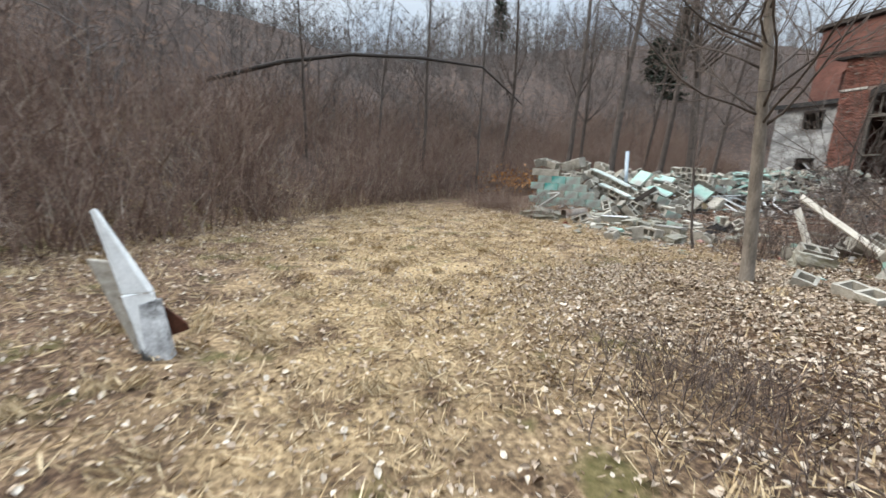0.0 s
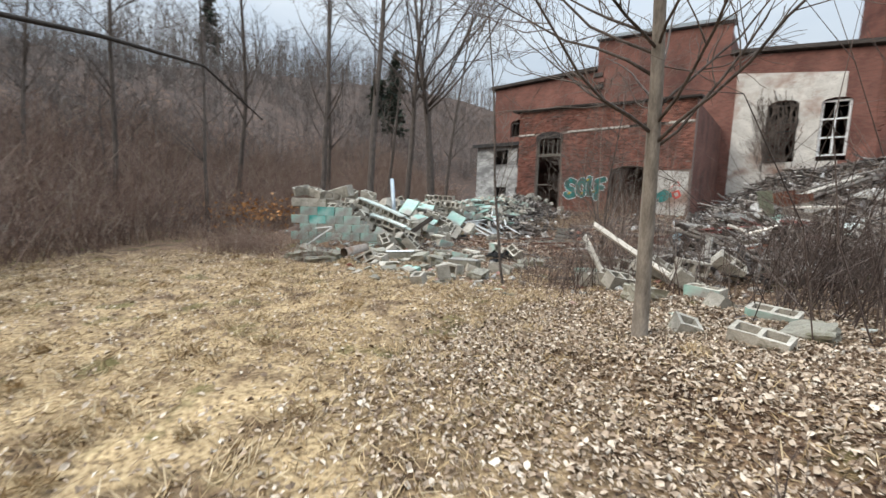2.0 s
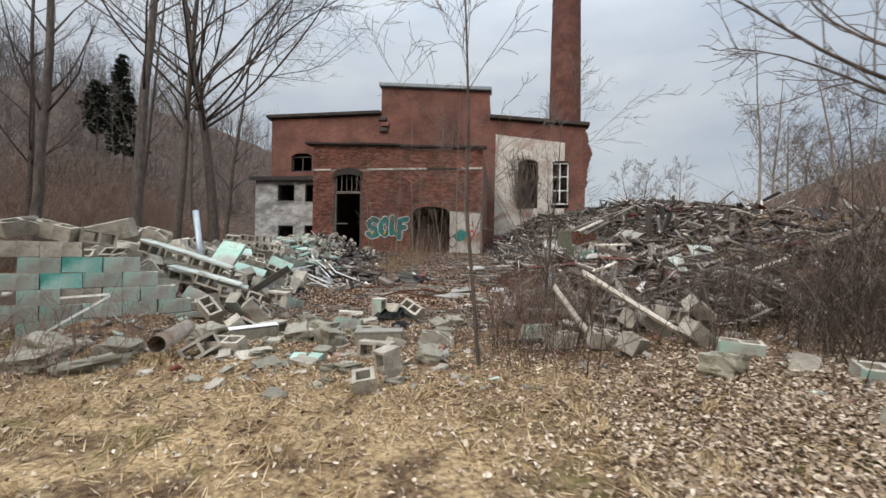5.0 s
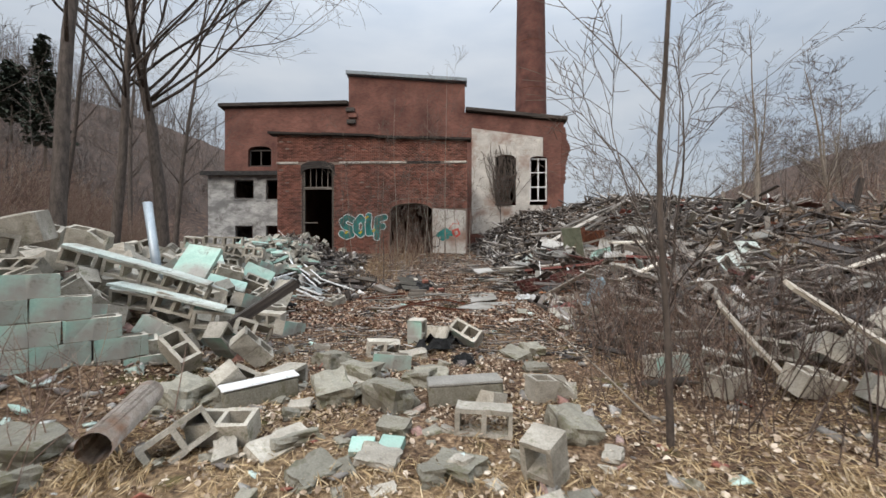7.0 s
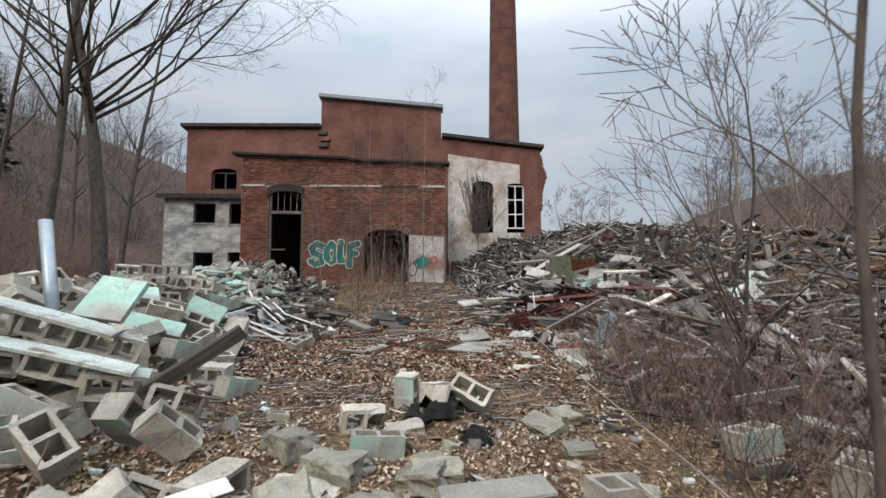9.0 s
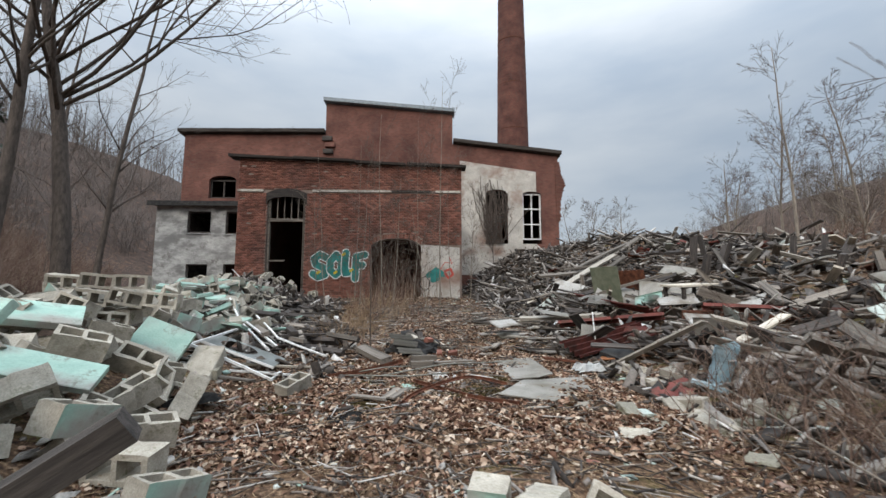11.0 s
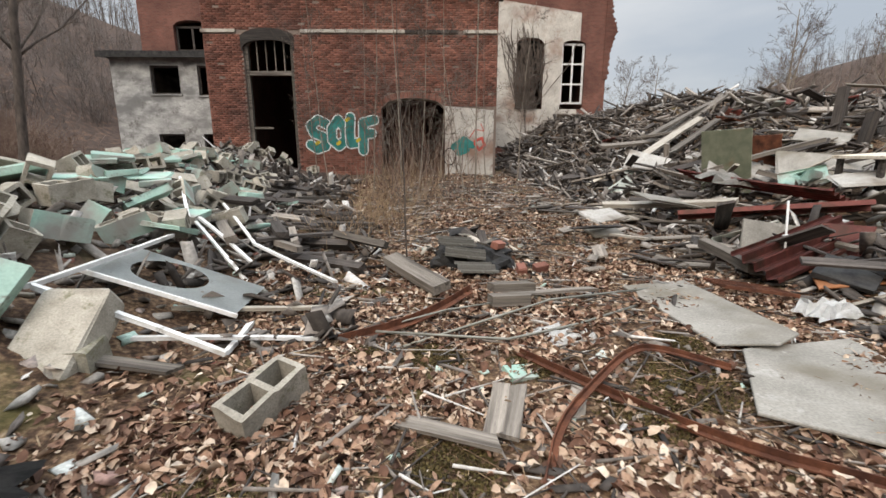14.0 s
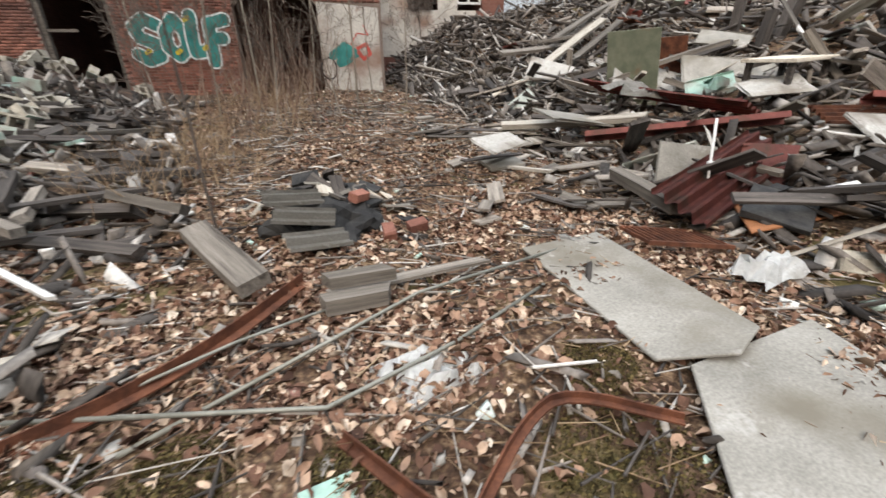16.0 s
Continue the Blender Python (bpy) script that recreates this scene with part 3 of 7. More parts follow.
hall = empty("mill_hall", (0, 0, 0), "tall derelict red brick mill hall with stepped parapet", "building")
W1, W2, W3 = (-4.25, -2.73, 4.6, 8.05, 0.3), (-1.72, -0.4, 4.6, 8.0, 0.22), (-22.9, -21.1, 7.6, 8.85, 0.3)
part("front_wall", pierced(-24.7, -15.22, MY, MY + 0.45, 0.2, slope(-24.7, 12.0, -15.2, 12.1), [W3]), BRICKS, hall)
part("front_wall", pierced(-15.22, -6.5, MY - 0.003, MY + 0.45, 0.2, slope(-15.22, 14.34, -6.5, 13.64), []), BRICKS, hall)
part("front_wall", pierced(-6.5, 0.78, MY, MY + 0.45, 0.2, slope(-6.5, 11.52, 0.78, 10.72), [W1, W2]), BRICKS, hall)
part("plaster_face", pierced(-6.0, -0.75, MY - 0.025, MY + 0.001, 2.5, slope(-6.0, 10.35, -0.75, 9.6), [W1, W2]), PLASTER, hall, "stained white plaster coat")
for x0, x1, z in ((-24.7, -24.25, 11.8), (-15.2, -14.75, 13.9), (-6.95, -6.5, 13.2), (0.33, 0.78, 10.4)):
    part("side_wall", boxed(x0, MY + 0.45, 0.2, x1, 52, z), BRICKS, hall)
part("back_wall", boxed(-24.7, 52, 0.2, 0.78, 52.4, 12), BRICKS, hall)
for x0, x1, z in ((-24.25, -15.2, 11.4), (-14.75, -6.95, 13.0), (-6.5, 0.33, 10.0)):
    part("roof", boxed(x0, MY + 0.45, z, x1, 52, z + 0.2), BLACK, hall)
# cornices: a weathered coping along each parapet
for xa, za, xb, zb in ((-25.05, 12.0, -15.25, 12.1), (-15.36, 14.34, -6.36, 13.64), (-6.45, 11.52, 1.0, 10.72)):
    bm = bmesh.new()
    hexa(bm, [(xa, MY - 0.3, za + 0.1), (xb, MY - 0.3, zb + 0.1), (xb, MY + 0.6, zb), (xa, MY + 0.6, za), (xa, MY - 0.34, za + 0.32), (xb, MY - 0.34, zb + 0.32), (xb, MY + 0.6, zb + 0.36), (xa, MY + 0.6, za + 0.36)])
    part("cornice", bm, STEEL if xa == -15.36 else DARKWOOD, hall, "grey metal-capped coping" if xa == -15.36 else "weathered dark timber cornice")
# corbels where the parapet steps, and the broken brick corner
for i, (x, z) in enumerate(((-15.3, 11.8), (-15.1, 11.35), (-15.22, 10.9))):
    part("corbel", worn(boxed(x - 0.1, MY - 0.22, z - 0.16, x + 0.55, MY + 0.02, z + 0.14), 0.01), BRICKS if i % 2 else DARKWOOD, hall)
rng = random.Random(4)
bm = bmesh.new()
for i in range(46):
    z = 6.2 + i * 0.09
    reach = 0.06 + 0.34 * math.exp(-((z - 8.7) / 0.7) ** 2) + rng.uniform(0, 0.12)
    box(bm, 0.6, MY - 0.05 - rng.uniform(0, 0.03), z, 0.78 + reach, MY + 0.4, z + 0.075)
part("broken_corner", bm, BRICKS, hall, "ragged toothed brick corner")


def sash(parent, x0, x1, z0, z1, y, rows, columns, mat):
    wf = part("window_frame", pierced(x0, x1, y, y + 0.1, z0, lambda x: z1, [(x0 + 0.1, x1 - 0.1, z0 + 0.1, z1 - 0.1, 0)]), mat, parent)
    for i in range(1, columns):
        x = x0 + (x1 - x0) * i / columns
        part("mullion", boxed(x - 0.05, y + 0.02, z0 + 0.1, x + 0.05, y + 0.08, z1 - 0.1), mat, wf)
    for i in range(1, rows):
        z = z0 + (z1 - z0) * i / rows
        part("mullion", boxed(x0 + 0.1, y + 0.015, z - 0.045, x1 - 0.1, y + 0.085, z + 0.045), mat, wf)
    return wf


win = empty("window", (0, 0, 0), "", "")
win.parent = hall
sash(win, -1.7, -0.42, 4.9, 8.1, MY + 0.14, 3, 2, WHITE)
win = empty("window", (0, 0, 0), "", "")
win.parent = hall
sash(win, -4.23, -2.75, 4.9, 8.1, MY + 0.2, 2, 2, DARKWOOD)
win = empty("window", (0, 0, 0), "", "")
win.parent = hall
sash(win, -22.88, -21.12, 7.62, 8.9, MY + 0.2, 1, 2, DARKWOOD)

shed = empty("whitewashed_shed", (0, 0, 0), "whitewashed block lean-to shed with empty windows", "shed")
SHW = [(-21.26, -20.0, 4.56, 5.75, 0), (-19.2, -17.95, 4.5, 5.75, 0), (-21.2, -20.05, 1.7, 2.85, 0), (-19.2, -18.0, 1.7, 2.85, 0)]
part("front_wall", pierced(-22.95, -16.62, SY, SY + 0.3, 0.2, lambda x: 6.1, SHW), SHEDWHITE, shed)
part("side_wall", boxed(-22.95, SY + 0.3, 0.2, -22.65, MY, 6.1), SHEDWHITE, shed)
bm = bmesh.new()
box(bm, -23.25, SY - 0.35, 6.1, -16.62, MY, 6.22)
box(bm, -23.25, SY - 0.38, 6.0, -16.62, SY - 0.35, 6.26)
part("roof", bm, BLACK, shed, "flat tar felt roof with ragged edge")
for hx0, hx1, hz0, hz1, _ in SHW:
    sw = empty("window", (0, 0, 0), "", "")
    sw.parent = shed
    part("window_frame", pierced(hx0, hx1, SY + 0.1, SY + 0.16, hz0, lambda x: hz1, [(hx0 + 0.07, hx1 - 0.07, hz0 + 0.07, hz1 - 0.07, 0)]), DARKWOOD, sw)
    part("sill", boxed(hx0 - 0.06, SY - 0.05, hz0 - 0.07, hx1 + 0.06, SY + 0.1, hz0), SHEDWHITE, sw)

chimney = empty("factory_chimney", (3.1, 60.4, 0), "tall round red brick factory chimney", "chimney")
bm = bmesh.new()
tube(bm, [(0, 0, z) for z in (0, 8, 15.5, 23, 31, 38, 46, 51)], [2.38, 2.29, 2.19, 2.08, 1.97, 1.85, 1.73, 1.68], 32)
part("shaft", bm, STACKBRICK, chimney)
for z in (16.6, 23.0, 29.4, 35.8):
    bm = bmesh.new()
    r = 2.41 - z * 0.0138
    tube(bm, [(0, 0, z), (0, 0, z + 0.1)], r, 32)
    part("iron_band", bm, RUST, chimney)

# low concrete wall at the foot of the shed's yard
tagged(new("retaining_wall", finish("retaining_wall", *(lambda b: ([v.co[:] for v in b.verts], [[v.index for v in f.verts] for f in b.faces]))((lambda b: (b.verts.index_update(), b)[1])(worn(boxed(-19.6, 20.0, 0.3, -14.7, 20.25, 1.42), 0.02))), SLAB)), "low grey concrete retaining wall", "wall")

# ---- trees, thicket and far woods ----
def branch(out, rng, p, d, length, r, level, spec, begin=0.35):
    """One limb as a chain of points and radii with side limbs; out[level] takes the chains."""
    steps, kids, shrink, lift, spread, wander, *slim = spec[level]
    p, d = np.array(p, float), np.array(d, float)
    step = length / steps
    spots = sorted(begin + (1 - begin) * rng.uniform() ** 1.5 if level == 0 else rng.uniform(0.2, 1.0) for _ in range(kids)) if level + 1 < len(spec) else []
    points, radii = [p.copy()], [r]
    for i in range(steps):
        f0, f1 = i / steps, (i + 1) / steps
        d = d + rng.normal(0, wander, 3) + np.array((0, 0, lift))
        d /= np.linalg.norm(d)
        q = p + d * step
        points.append(q)
        radii.append(r * (1 - 0.8 * f1))
        for s in spots:
            if f0 < s <= f1:
                side = rng.normal(0, 1, 3)
                side -= d * side.dot(d)
                side /= np.linalg.norm(side)
                nd = d * math.cos(spread) + side * math.sin(spread)
                at = p + d * step * (s - f0) * steps
                branch(out, rng, at, nd, length * shrink * rng.uniform(0.65, 1.15) * (1.2 - 0.6 * s), r * (1 - 0.8 * s) * (slim[0] if slim else 0.36 if level == 0 else 0.6), level + 1, spec)
        p = q
    out[level].append((points, radii))


def tree(name, x, y, height, radius, seed, spec, lean=(0, 0), label="", begin=0.35, fine=0.0026):
    """A bare tree: a trunk, its limbs, and the twigs that nobody could count."""
    rng = np.random.default_rng(seed)
    ob = empty(name, (x, y, ground_z(x, y) - 0.08), label, "tree")
    skin = BARK if ("rubble" in label and name == "bare_tree") or "porch" in label else DARKBARK
    out = [[] for _ in spec]
    branch(out, rng, (0, 0, 0), (lean[0], lean[1], 1.0), height, radius, 0, spec, begin)
    points, radii = out[0][0]
    foot = [points[0] - np.array((0, 0, 0.06)), points[0] * 0.9 + points[1] * 0.1]
    bm = bmesh.new()
    tube(bm, [tuple(q) for q in foot + points[1:]], [radius * 1.45, radius * 1.05] + radii[1:], 12)
    part("trunk", bm, skin, ob)
    rest = []
    for points, radii in out[1]:
        if radii[0] > 0.008:
            bm = bmesh.new()
            tube(bm, [tuple(q) for q in points], [max(q, fine) for q in radii], 6)
            part("limb", bm, DARKBARK if "beside the rubble" in label else skin, ob)
        else:
            rest.append((points, radii))
    for level in out[2:]:
        rest += level
    segs = [(*a, *b, max(ra, fine), max(rb_, fine * 0.7)) for points, radii in rest for a, b, ra, rb_ in zip(points, points[1:], radii, radii[1:])]
    tagged(part("crown", sticks("crown", segs, 3, TWIG), TWIG, ob), kind="stuff")
    return ob


BIG = [(14, 22, 0.74, 0.01, 0.92, 0.03), (9, 8, 0.42, 0.035, 0.7, 0.09), (6, 6, 0.5, 0.04, 0.65, 0.14), (4, 4, 0.55, 0.02, 0.6, 0.16), (3, 0, 0.5, 0, 0.6, 0.2)]
MID = [(12, 26, 0.34, 0.02, 0.9, 0.04), (8, 7, 0.45, 0.06, 0.7, 0.11), (5, 5, 0.5, 0.03, 0.65, 0.16), (3, 0, 0.5, 0, 0.6, 0.2)]
SAP = [(12, 18, 0.5, 0.03, 0.65, 0.06, 0.55), (8, 7, 0.5, 0.05, 0.6, 0.12), (5, 4, 0.5, 0.03, 0.6, 0.18), (3, 0, 0.5, 0, 0.6, 0.2)]
SLIM = [(12, 16, 0.26, 0.02, 0.7, 0.03), (6, 5, 0.5, 0.06, 0.6, 0.12), (4, 3, 0.5, 0.02, 0.6, 0.18), (3, 0, 0.5, 0, 0.6, 0.2)]

NEAR = [(14, 36, 0.36, 0.006, 1.05, 0.014, 0.27), (8, 10, 0.45, 0.06, 0.7, 0.11), (5, 5, 0.5, 0.03, 0.65, 0.16), (3, 0, 0.5, 0, 0.6, 0.2)]
tree("bare_tree", -3.28, 3.98, 5.9, 0.064, 3, NEAR, (0.022, -0.1), "grey-barked bare tree beside the rubble", 0.27)
tree("bare_tree", -16.6, 16.2, 14, 0.21, 8, BIG, (0.0, -0.01), "large spreading bare tree with grey trunk", 0.36, 0.006)
tree("bare_tree", -17.5, 15.2, 15, 0.15, 12, SLIM, (0.02, 0), "tall slim bare tree at the wood's edge", 0.35, 0.005)
tree("bare_tree", -13.9, 9.9, 14, 0.13, 14, SLIM, (0.0, 0.02), "tall slim bare tree at the wood's edge", 0.3, 0.004)
tree("bare_tree", -15.6, 9.0, 13, 0.11, 15, SLIM, (0.01, 0.0), "tall slim bare tree at the wood's edge", 0.3, 0.004)
for i, (x, y, h, r) in enumerate(((-16.5, 5.5, 9, 0.06), (-18, 3.5, 10, 0.08), (-20, 8, 12, 0.1), (-17, 1.5, 8, 0.05), (-21, 13, 12, 0.1), (-19, 20, 13, 0.11), (-24, 24, 14, 0.12), (-14, -1, 7, 0.05), (-22, 18, 13, 0.1))):
    tree("bare_tree", x, y, h, r, 60 + i, SLIM, ((i % 3 - 1) * 0.08, 0.02), "slim bare tree in the thicket on the slope", 0.25, 0.005)
tree("sapling", -5.72, 5.8, 4.8, 0.023, 21, [(12, 12, 0.42, 0.01, 0.7, 0.028, 0.4)] + SAP[1:], (-0.06, -0.125), "slender bare sapling among dead leaves", 0.26, 0.0032)
tree("sapling", -4.9, 7.6, 3.6, 0.02, 27, SAP, (0.05, 0.0), "slender bare sapling among the rubble", 0.1, 0.0024)
tree("sapling", -9.0, 13.9, 3.2, 0.012, 22, SLIM, (0.0, 0.1), "thin bare sapling in the debris lane", 0.2, 0.002)
tree("sapling", -9.6, 20.5, 7.2, 0.02, 23, SLIM, (0.0, 0.0), "thin tall sapling before the mill porch", 0.2, 0.004)
tree("sapling", -7.6, 21.0, 8.5, 0.025, 24, SLIM, (0.0, 0.0), "thin tall sapling before the mill porch", 0.2, 0.004)
tree("sapling", -10.2, 19.5, 5.0, 0.018, 25, SLIM, (0.02, 0.0), "thin tall sapling before the mill porch", 0.2, 0.004)
for i, (x, y, h) in enumerate(((-11.6, 20.8, 5.6), (-8.6, 22.0, 7.4), (-10.9, 22.4, 6.4), (-7.1, 22.8, 5.2), (-9.1, 18.6, 4.2), (-6.6, 20.2, 4.6), (-12.4, 22.6, 4.4), (-8.0, 19.2, 3.6))):
    tree("sapling", x, y, h, 0.016, 140 + i, SLIM, (((i * 5) % 7 - 3) * 0.045, 0.0), "thin tall sapling before the mill porch", 0.15, 0.0045)
tree("bare_tree", -4.0, 31.5, 4.8, 0.03, 26, SAP, (0.0, 0.0), "thin bare tree grown beside the plastered wall", 0.2, 0.006)
for i, (x, y, h, r) in enumerate(((26, 52, 13, 0.16), (33, 60, 14, 0.2), (22, 70, 12, 0.15), (18, 80, 13, 0.16), (30, 36, 12, 0.14), (44, 60, 15, 0.2), (52, 52, 13, 0.18), (14, 62, 10, 0.12), (24, 31, 11, 0.12))):
    tree("bare_tree", x, y, h, r, 40 + i, MID, (0, 0), "distant bare tree beyond the rubble", 0.3, 0.012)

tree("bare_tree", 5.4, 20.7, 8.0, 0.06, 91, SLIM, (0.03, 0), "thin bare tree standing on the rubble heap", 0.25, 0.006)
for i, (x, y, h) in enumerate(((9.5, 22.0, 6.5), (13.5, 27.0, 7.0), (17.0, 30.0, 8.0))):
    tree("bare_tree", x, y, h, 0.07, 170 + i, MID, (0.05 * (i % 3 - 1), 0), "bare many-limbed tree beyond the rubble", 0.12, 0.007)
tree("bare_tree", 8.2, 24.5, 7.0, 0.06, 92, MID, (0.0, 0), "small bare tree beyond the rubble heap", 0.25, 0.006)

# a dead leaning trunk across the thicket, and a dry branch by the lane
log = empty("fallen_trunk", (0, 0, 0), "dark fallen trunk caught across the thicket", "log")
bm = bmesh.new()
tube(bm, [(-14, -3.7, 3.4), (-14, -1.6, 4.1), (-14, 0.34, 4.5), (-14.1, 2.6, 4.65), (-14.2, 4.7, 4.6), (-14.6, 6.4, 3.6)], [0.07, 0.065, 0.055, 0.05, 0.035, 0.02], 8)
part("stem", bm, DARKWOOD, log)
log = empty("dead_branch", (0, 0, 0), "dry broken branch leaning beside the lane", "branch")
bm = bmesh.new()
tube(bm, [(-6.5, 8.2, 0.95), (-6.2, 7.4, 0.62), (-5.85, 6.6, 0.3), (-5.65, 6.15, 0.08)], [0.003, 0.005, 0.008, 0.011], 8)
part("stem", bm, BARK, log)


def pine(x, y, height, seed):
    """An evergreen: a straight trunk and drooping sprays of needles."""
    rng = np.random.default_rng(seed)
    ob = empty("pine_tree", (x, y, ground_z(x, y) - 0.1), "dark green pine standing on the slope", "tree")
    bm = bmesh.new()
    tube(bm, [(0, 0, 0), (0.05, 0, height * 0.5), (0, 0.05, height)], [height * 0.014, height * 0.009, 0.03], 8)
    part("trunk", bm, BARK, ob)
    p, s, a = [], [], []
    for _ in range(int(height * 16)):
        z = height * rng.uniform(0.3, 1.0)
        reach = (1.05 - z / height) * height * 0.26 * rng.uniform(0.5, 1.1) + 0.3
        t = rng.uniform(0, math.tau)
        for _ in range(16):
            f = rng.uniform(0.25, 1.0)
            p.append((math.cos(t) * reach * f + rng.normal(0, 0.15), math.sin(t) * reach * f + rng.normal(0, 0.15), z - reach * f * 0.18 + rng.normal(0, 0.1)))
            s.append(rng.uniform(0.25, 0.55))
            a.append((rng.normal(0, 0.5), rng.normal(0.2, 0.4), t + rng.normal(0, 0.6)))
    tagged(part("needles", blades("needles", p, s, a, NEEDLES), NEEDLES, ob), kind="stuff")


for i, (x, y, h) in enumerate(((-38.5, 33.5, 7.5), (-44, 36, 7), (-56, 50, 9), (-70, 26, 10))):
    pine(x, y, h, 80 + i)

rng = np.random.default_rng(77)
# saplings and weeds in front of the arch
segs = []
for i in range(150):
    x, y = rng.normal(-9.4, 0.9), rng.uniform(18, 24.2)
    z = ground_z(x, y)
    d = np.array((rng.normal(0, 0.18), rng.normal(0, 0.12), 1.0))
    h = rng.uniform(0.6, 2.6) * (0.5 + 0.5 * smooth((y - 18) / 5))
    p = np.array((x, y, z - 0.03))
    for k in range(4):
        q = p + (d + rng.normal(0, 0.08, 3)) * h / 4
        segs.append((*p, *q, 0.012 * (1 - k * 0.2), 0.012 * (0.8 - k * 0.2)))
        p = q
for i in range(46):
    x, y = rng.uniform(-10.5, -8.5), rng.uniform(24.2, 24.9)
    p = np.array((x, y, 0.9))
    d = np.array((rng.normal(0, 0.3), rng.normal(0, 0.05), 1.0))
    h = rng.uniform(1.0, 2.7)
    for k in range(4):
        q = p + (d + rng.normal(0, 0.12, 3)) * h / 4
        segs.append((*p, *q, 0.014 * (1 - k * 0.2), 0.014 * (0.8 - k * 0.2)))
        p = q
tagged(new("arch_weeds", sticks("arch_weeds", segs, 3, THICKET)), "dead brown saplings and weeds before the arch", "weeds", kind="stuff")


def thicket(count, place, tall, thick, stems, name, label, mat=THICKET, seed=5):
    rng = np.random.default_rng(seed)
    segs = []
    for _ in range(count):
        x, y = place(rng)
        z = ground_z(x, y) - 0.05
        h = rng.uniform(*tall)
        for _ in range(stems):
            p = np.array((x + rng.normal(0, 0.25), y + rng.normal(0, 0.25), z))
            d = np.array((rng.normal(0, 0.32), rng.normal(0, 0.32), 1.0))
            bend = rng.normal(0, 0.22, 3)
            bend[2] = -abs(bend[2])
            L = h * rng.uniform(0.5, 1.1) / 3
            r = thick * rng.uniform(0.6, 1.3)
            for k in range(3):
                q = p + d / np.linalg.norm(d) * L
                segs.append((*p, *q, r * (1 - 0.28 * k), r * (0.72 - 0.28 * k)))
                if k:
                    e = d + rng.normal(0, 0.5, 3)
                    segs.append((*p, *(p + e / np.linalg.norm(e) * L * 0.8), r * 0.5, r * 0.25))
                p, d = q, d + bend
    return tagged(new(name, sticks(name, segs, 3, mat)), label, "brush", kind="stuff")


def by_foot(near, far, y0, y1):
    def place(rng):
        y = rng.uniform(y0, y1)
        return along(y, FOOT) - near - (far - near) * rng.uniform(0, 1) ** 1.4, y
    return place


thicket(1500, by_foot(-0.4, 9, -11, 30), (1.2, 3.0), 0.009, 12, "thicket", "dense reddish-brown bare brush at the hill's foot")
thicket(1400, by_foot(6, 46, -28, 75), (1.5, 3.8), 0.017, 9, "hill_brush", "grey-brown bare brush over the hillside", FARWOOD, seed=6)
thicket(60, lambda r: (r.uniform(-5.0, 2.0), r.uniform(5.6, 9.0)), (0.8, 2.2), 0.006, 12, "rubble_brush", "brown bare brush growing through the rubble", MAUVE, seed=7)
thicket(112, lambda r: (r.uniform(-2.4, 3.0), r.uniform(5.1, 8.0)), (1.1, 2.3), 0.006, 14, "edge_brush", "tall brown bare brush at the rubble edge", MAUVE, seed=12)
thicket(24, lambda r: (r.uniform(-2.0, 1.8), r.uniform(5.0, 7.0)), (2.4, 3.8), 0.007, 9, "tall_brush", "tall tangled bare brush at the rubble edge", MAUVE, seed=18)
thicket(34, lambda r: (r.uniform(-5.4, -4.2), r.uniform(6.3, 10.5)), (0.6, 1.7), 0.005, 12, "lane_brush", "thin bare brush beside the rubble lane", seed=9)
thicket(30, lambda r: (r.uniform(-13.0, -9.5), r.uniform(4.4, 6.0)), (0.4, 1.0), 0.005, 10, "pile_weeds", "dead weeds before the block pile", seed=10)
thicket(30, lambda r: (r.normal(-11.9, 0.7), r.normal(4.6, 0.3)), (0.4, 1.1), 0.005, 16, "pile_shrub", "tangled brown shrub before the block pile", seed=16)
thicket(6, lambda r: (r.normal(-5.2, 0.25), r.normal(6.5, 0.3)), (0.8, 1.6), 0.0045, 11, "lane_shrub", "dark bare shrub beside the rubble lane", MAUVE, seed=17)
thicket(34, lambda r: (r.normal(-1.85, 0.32), r.normal(2.05, 0.24)), (0.15, 0.5), 0.004, 14, "dead_weeds", "dark dead weeds in the grass", MAUVE, seed=11)
thicket(520, lambda r: (lambda y: (r.uniform(8, 12 + 0.9 * y), y))(r.uniform(20, 100)), (1.5, 4.0), 0.018, 9, "far_brush", "brown bare brush beyond the rubble", seed=8)

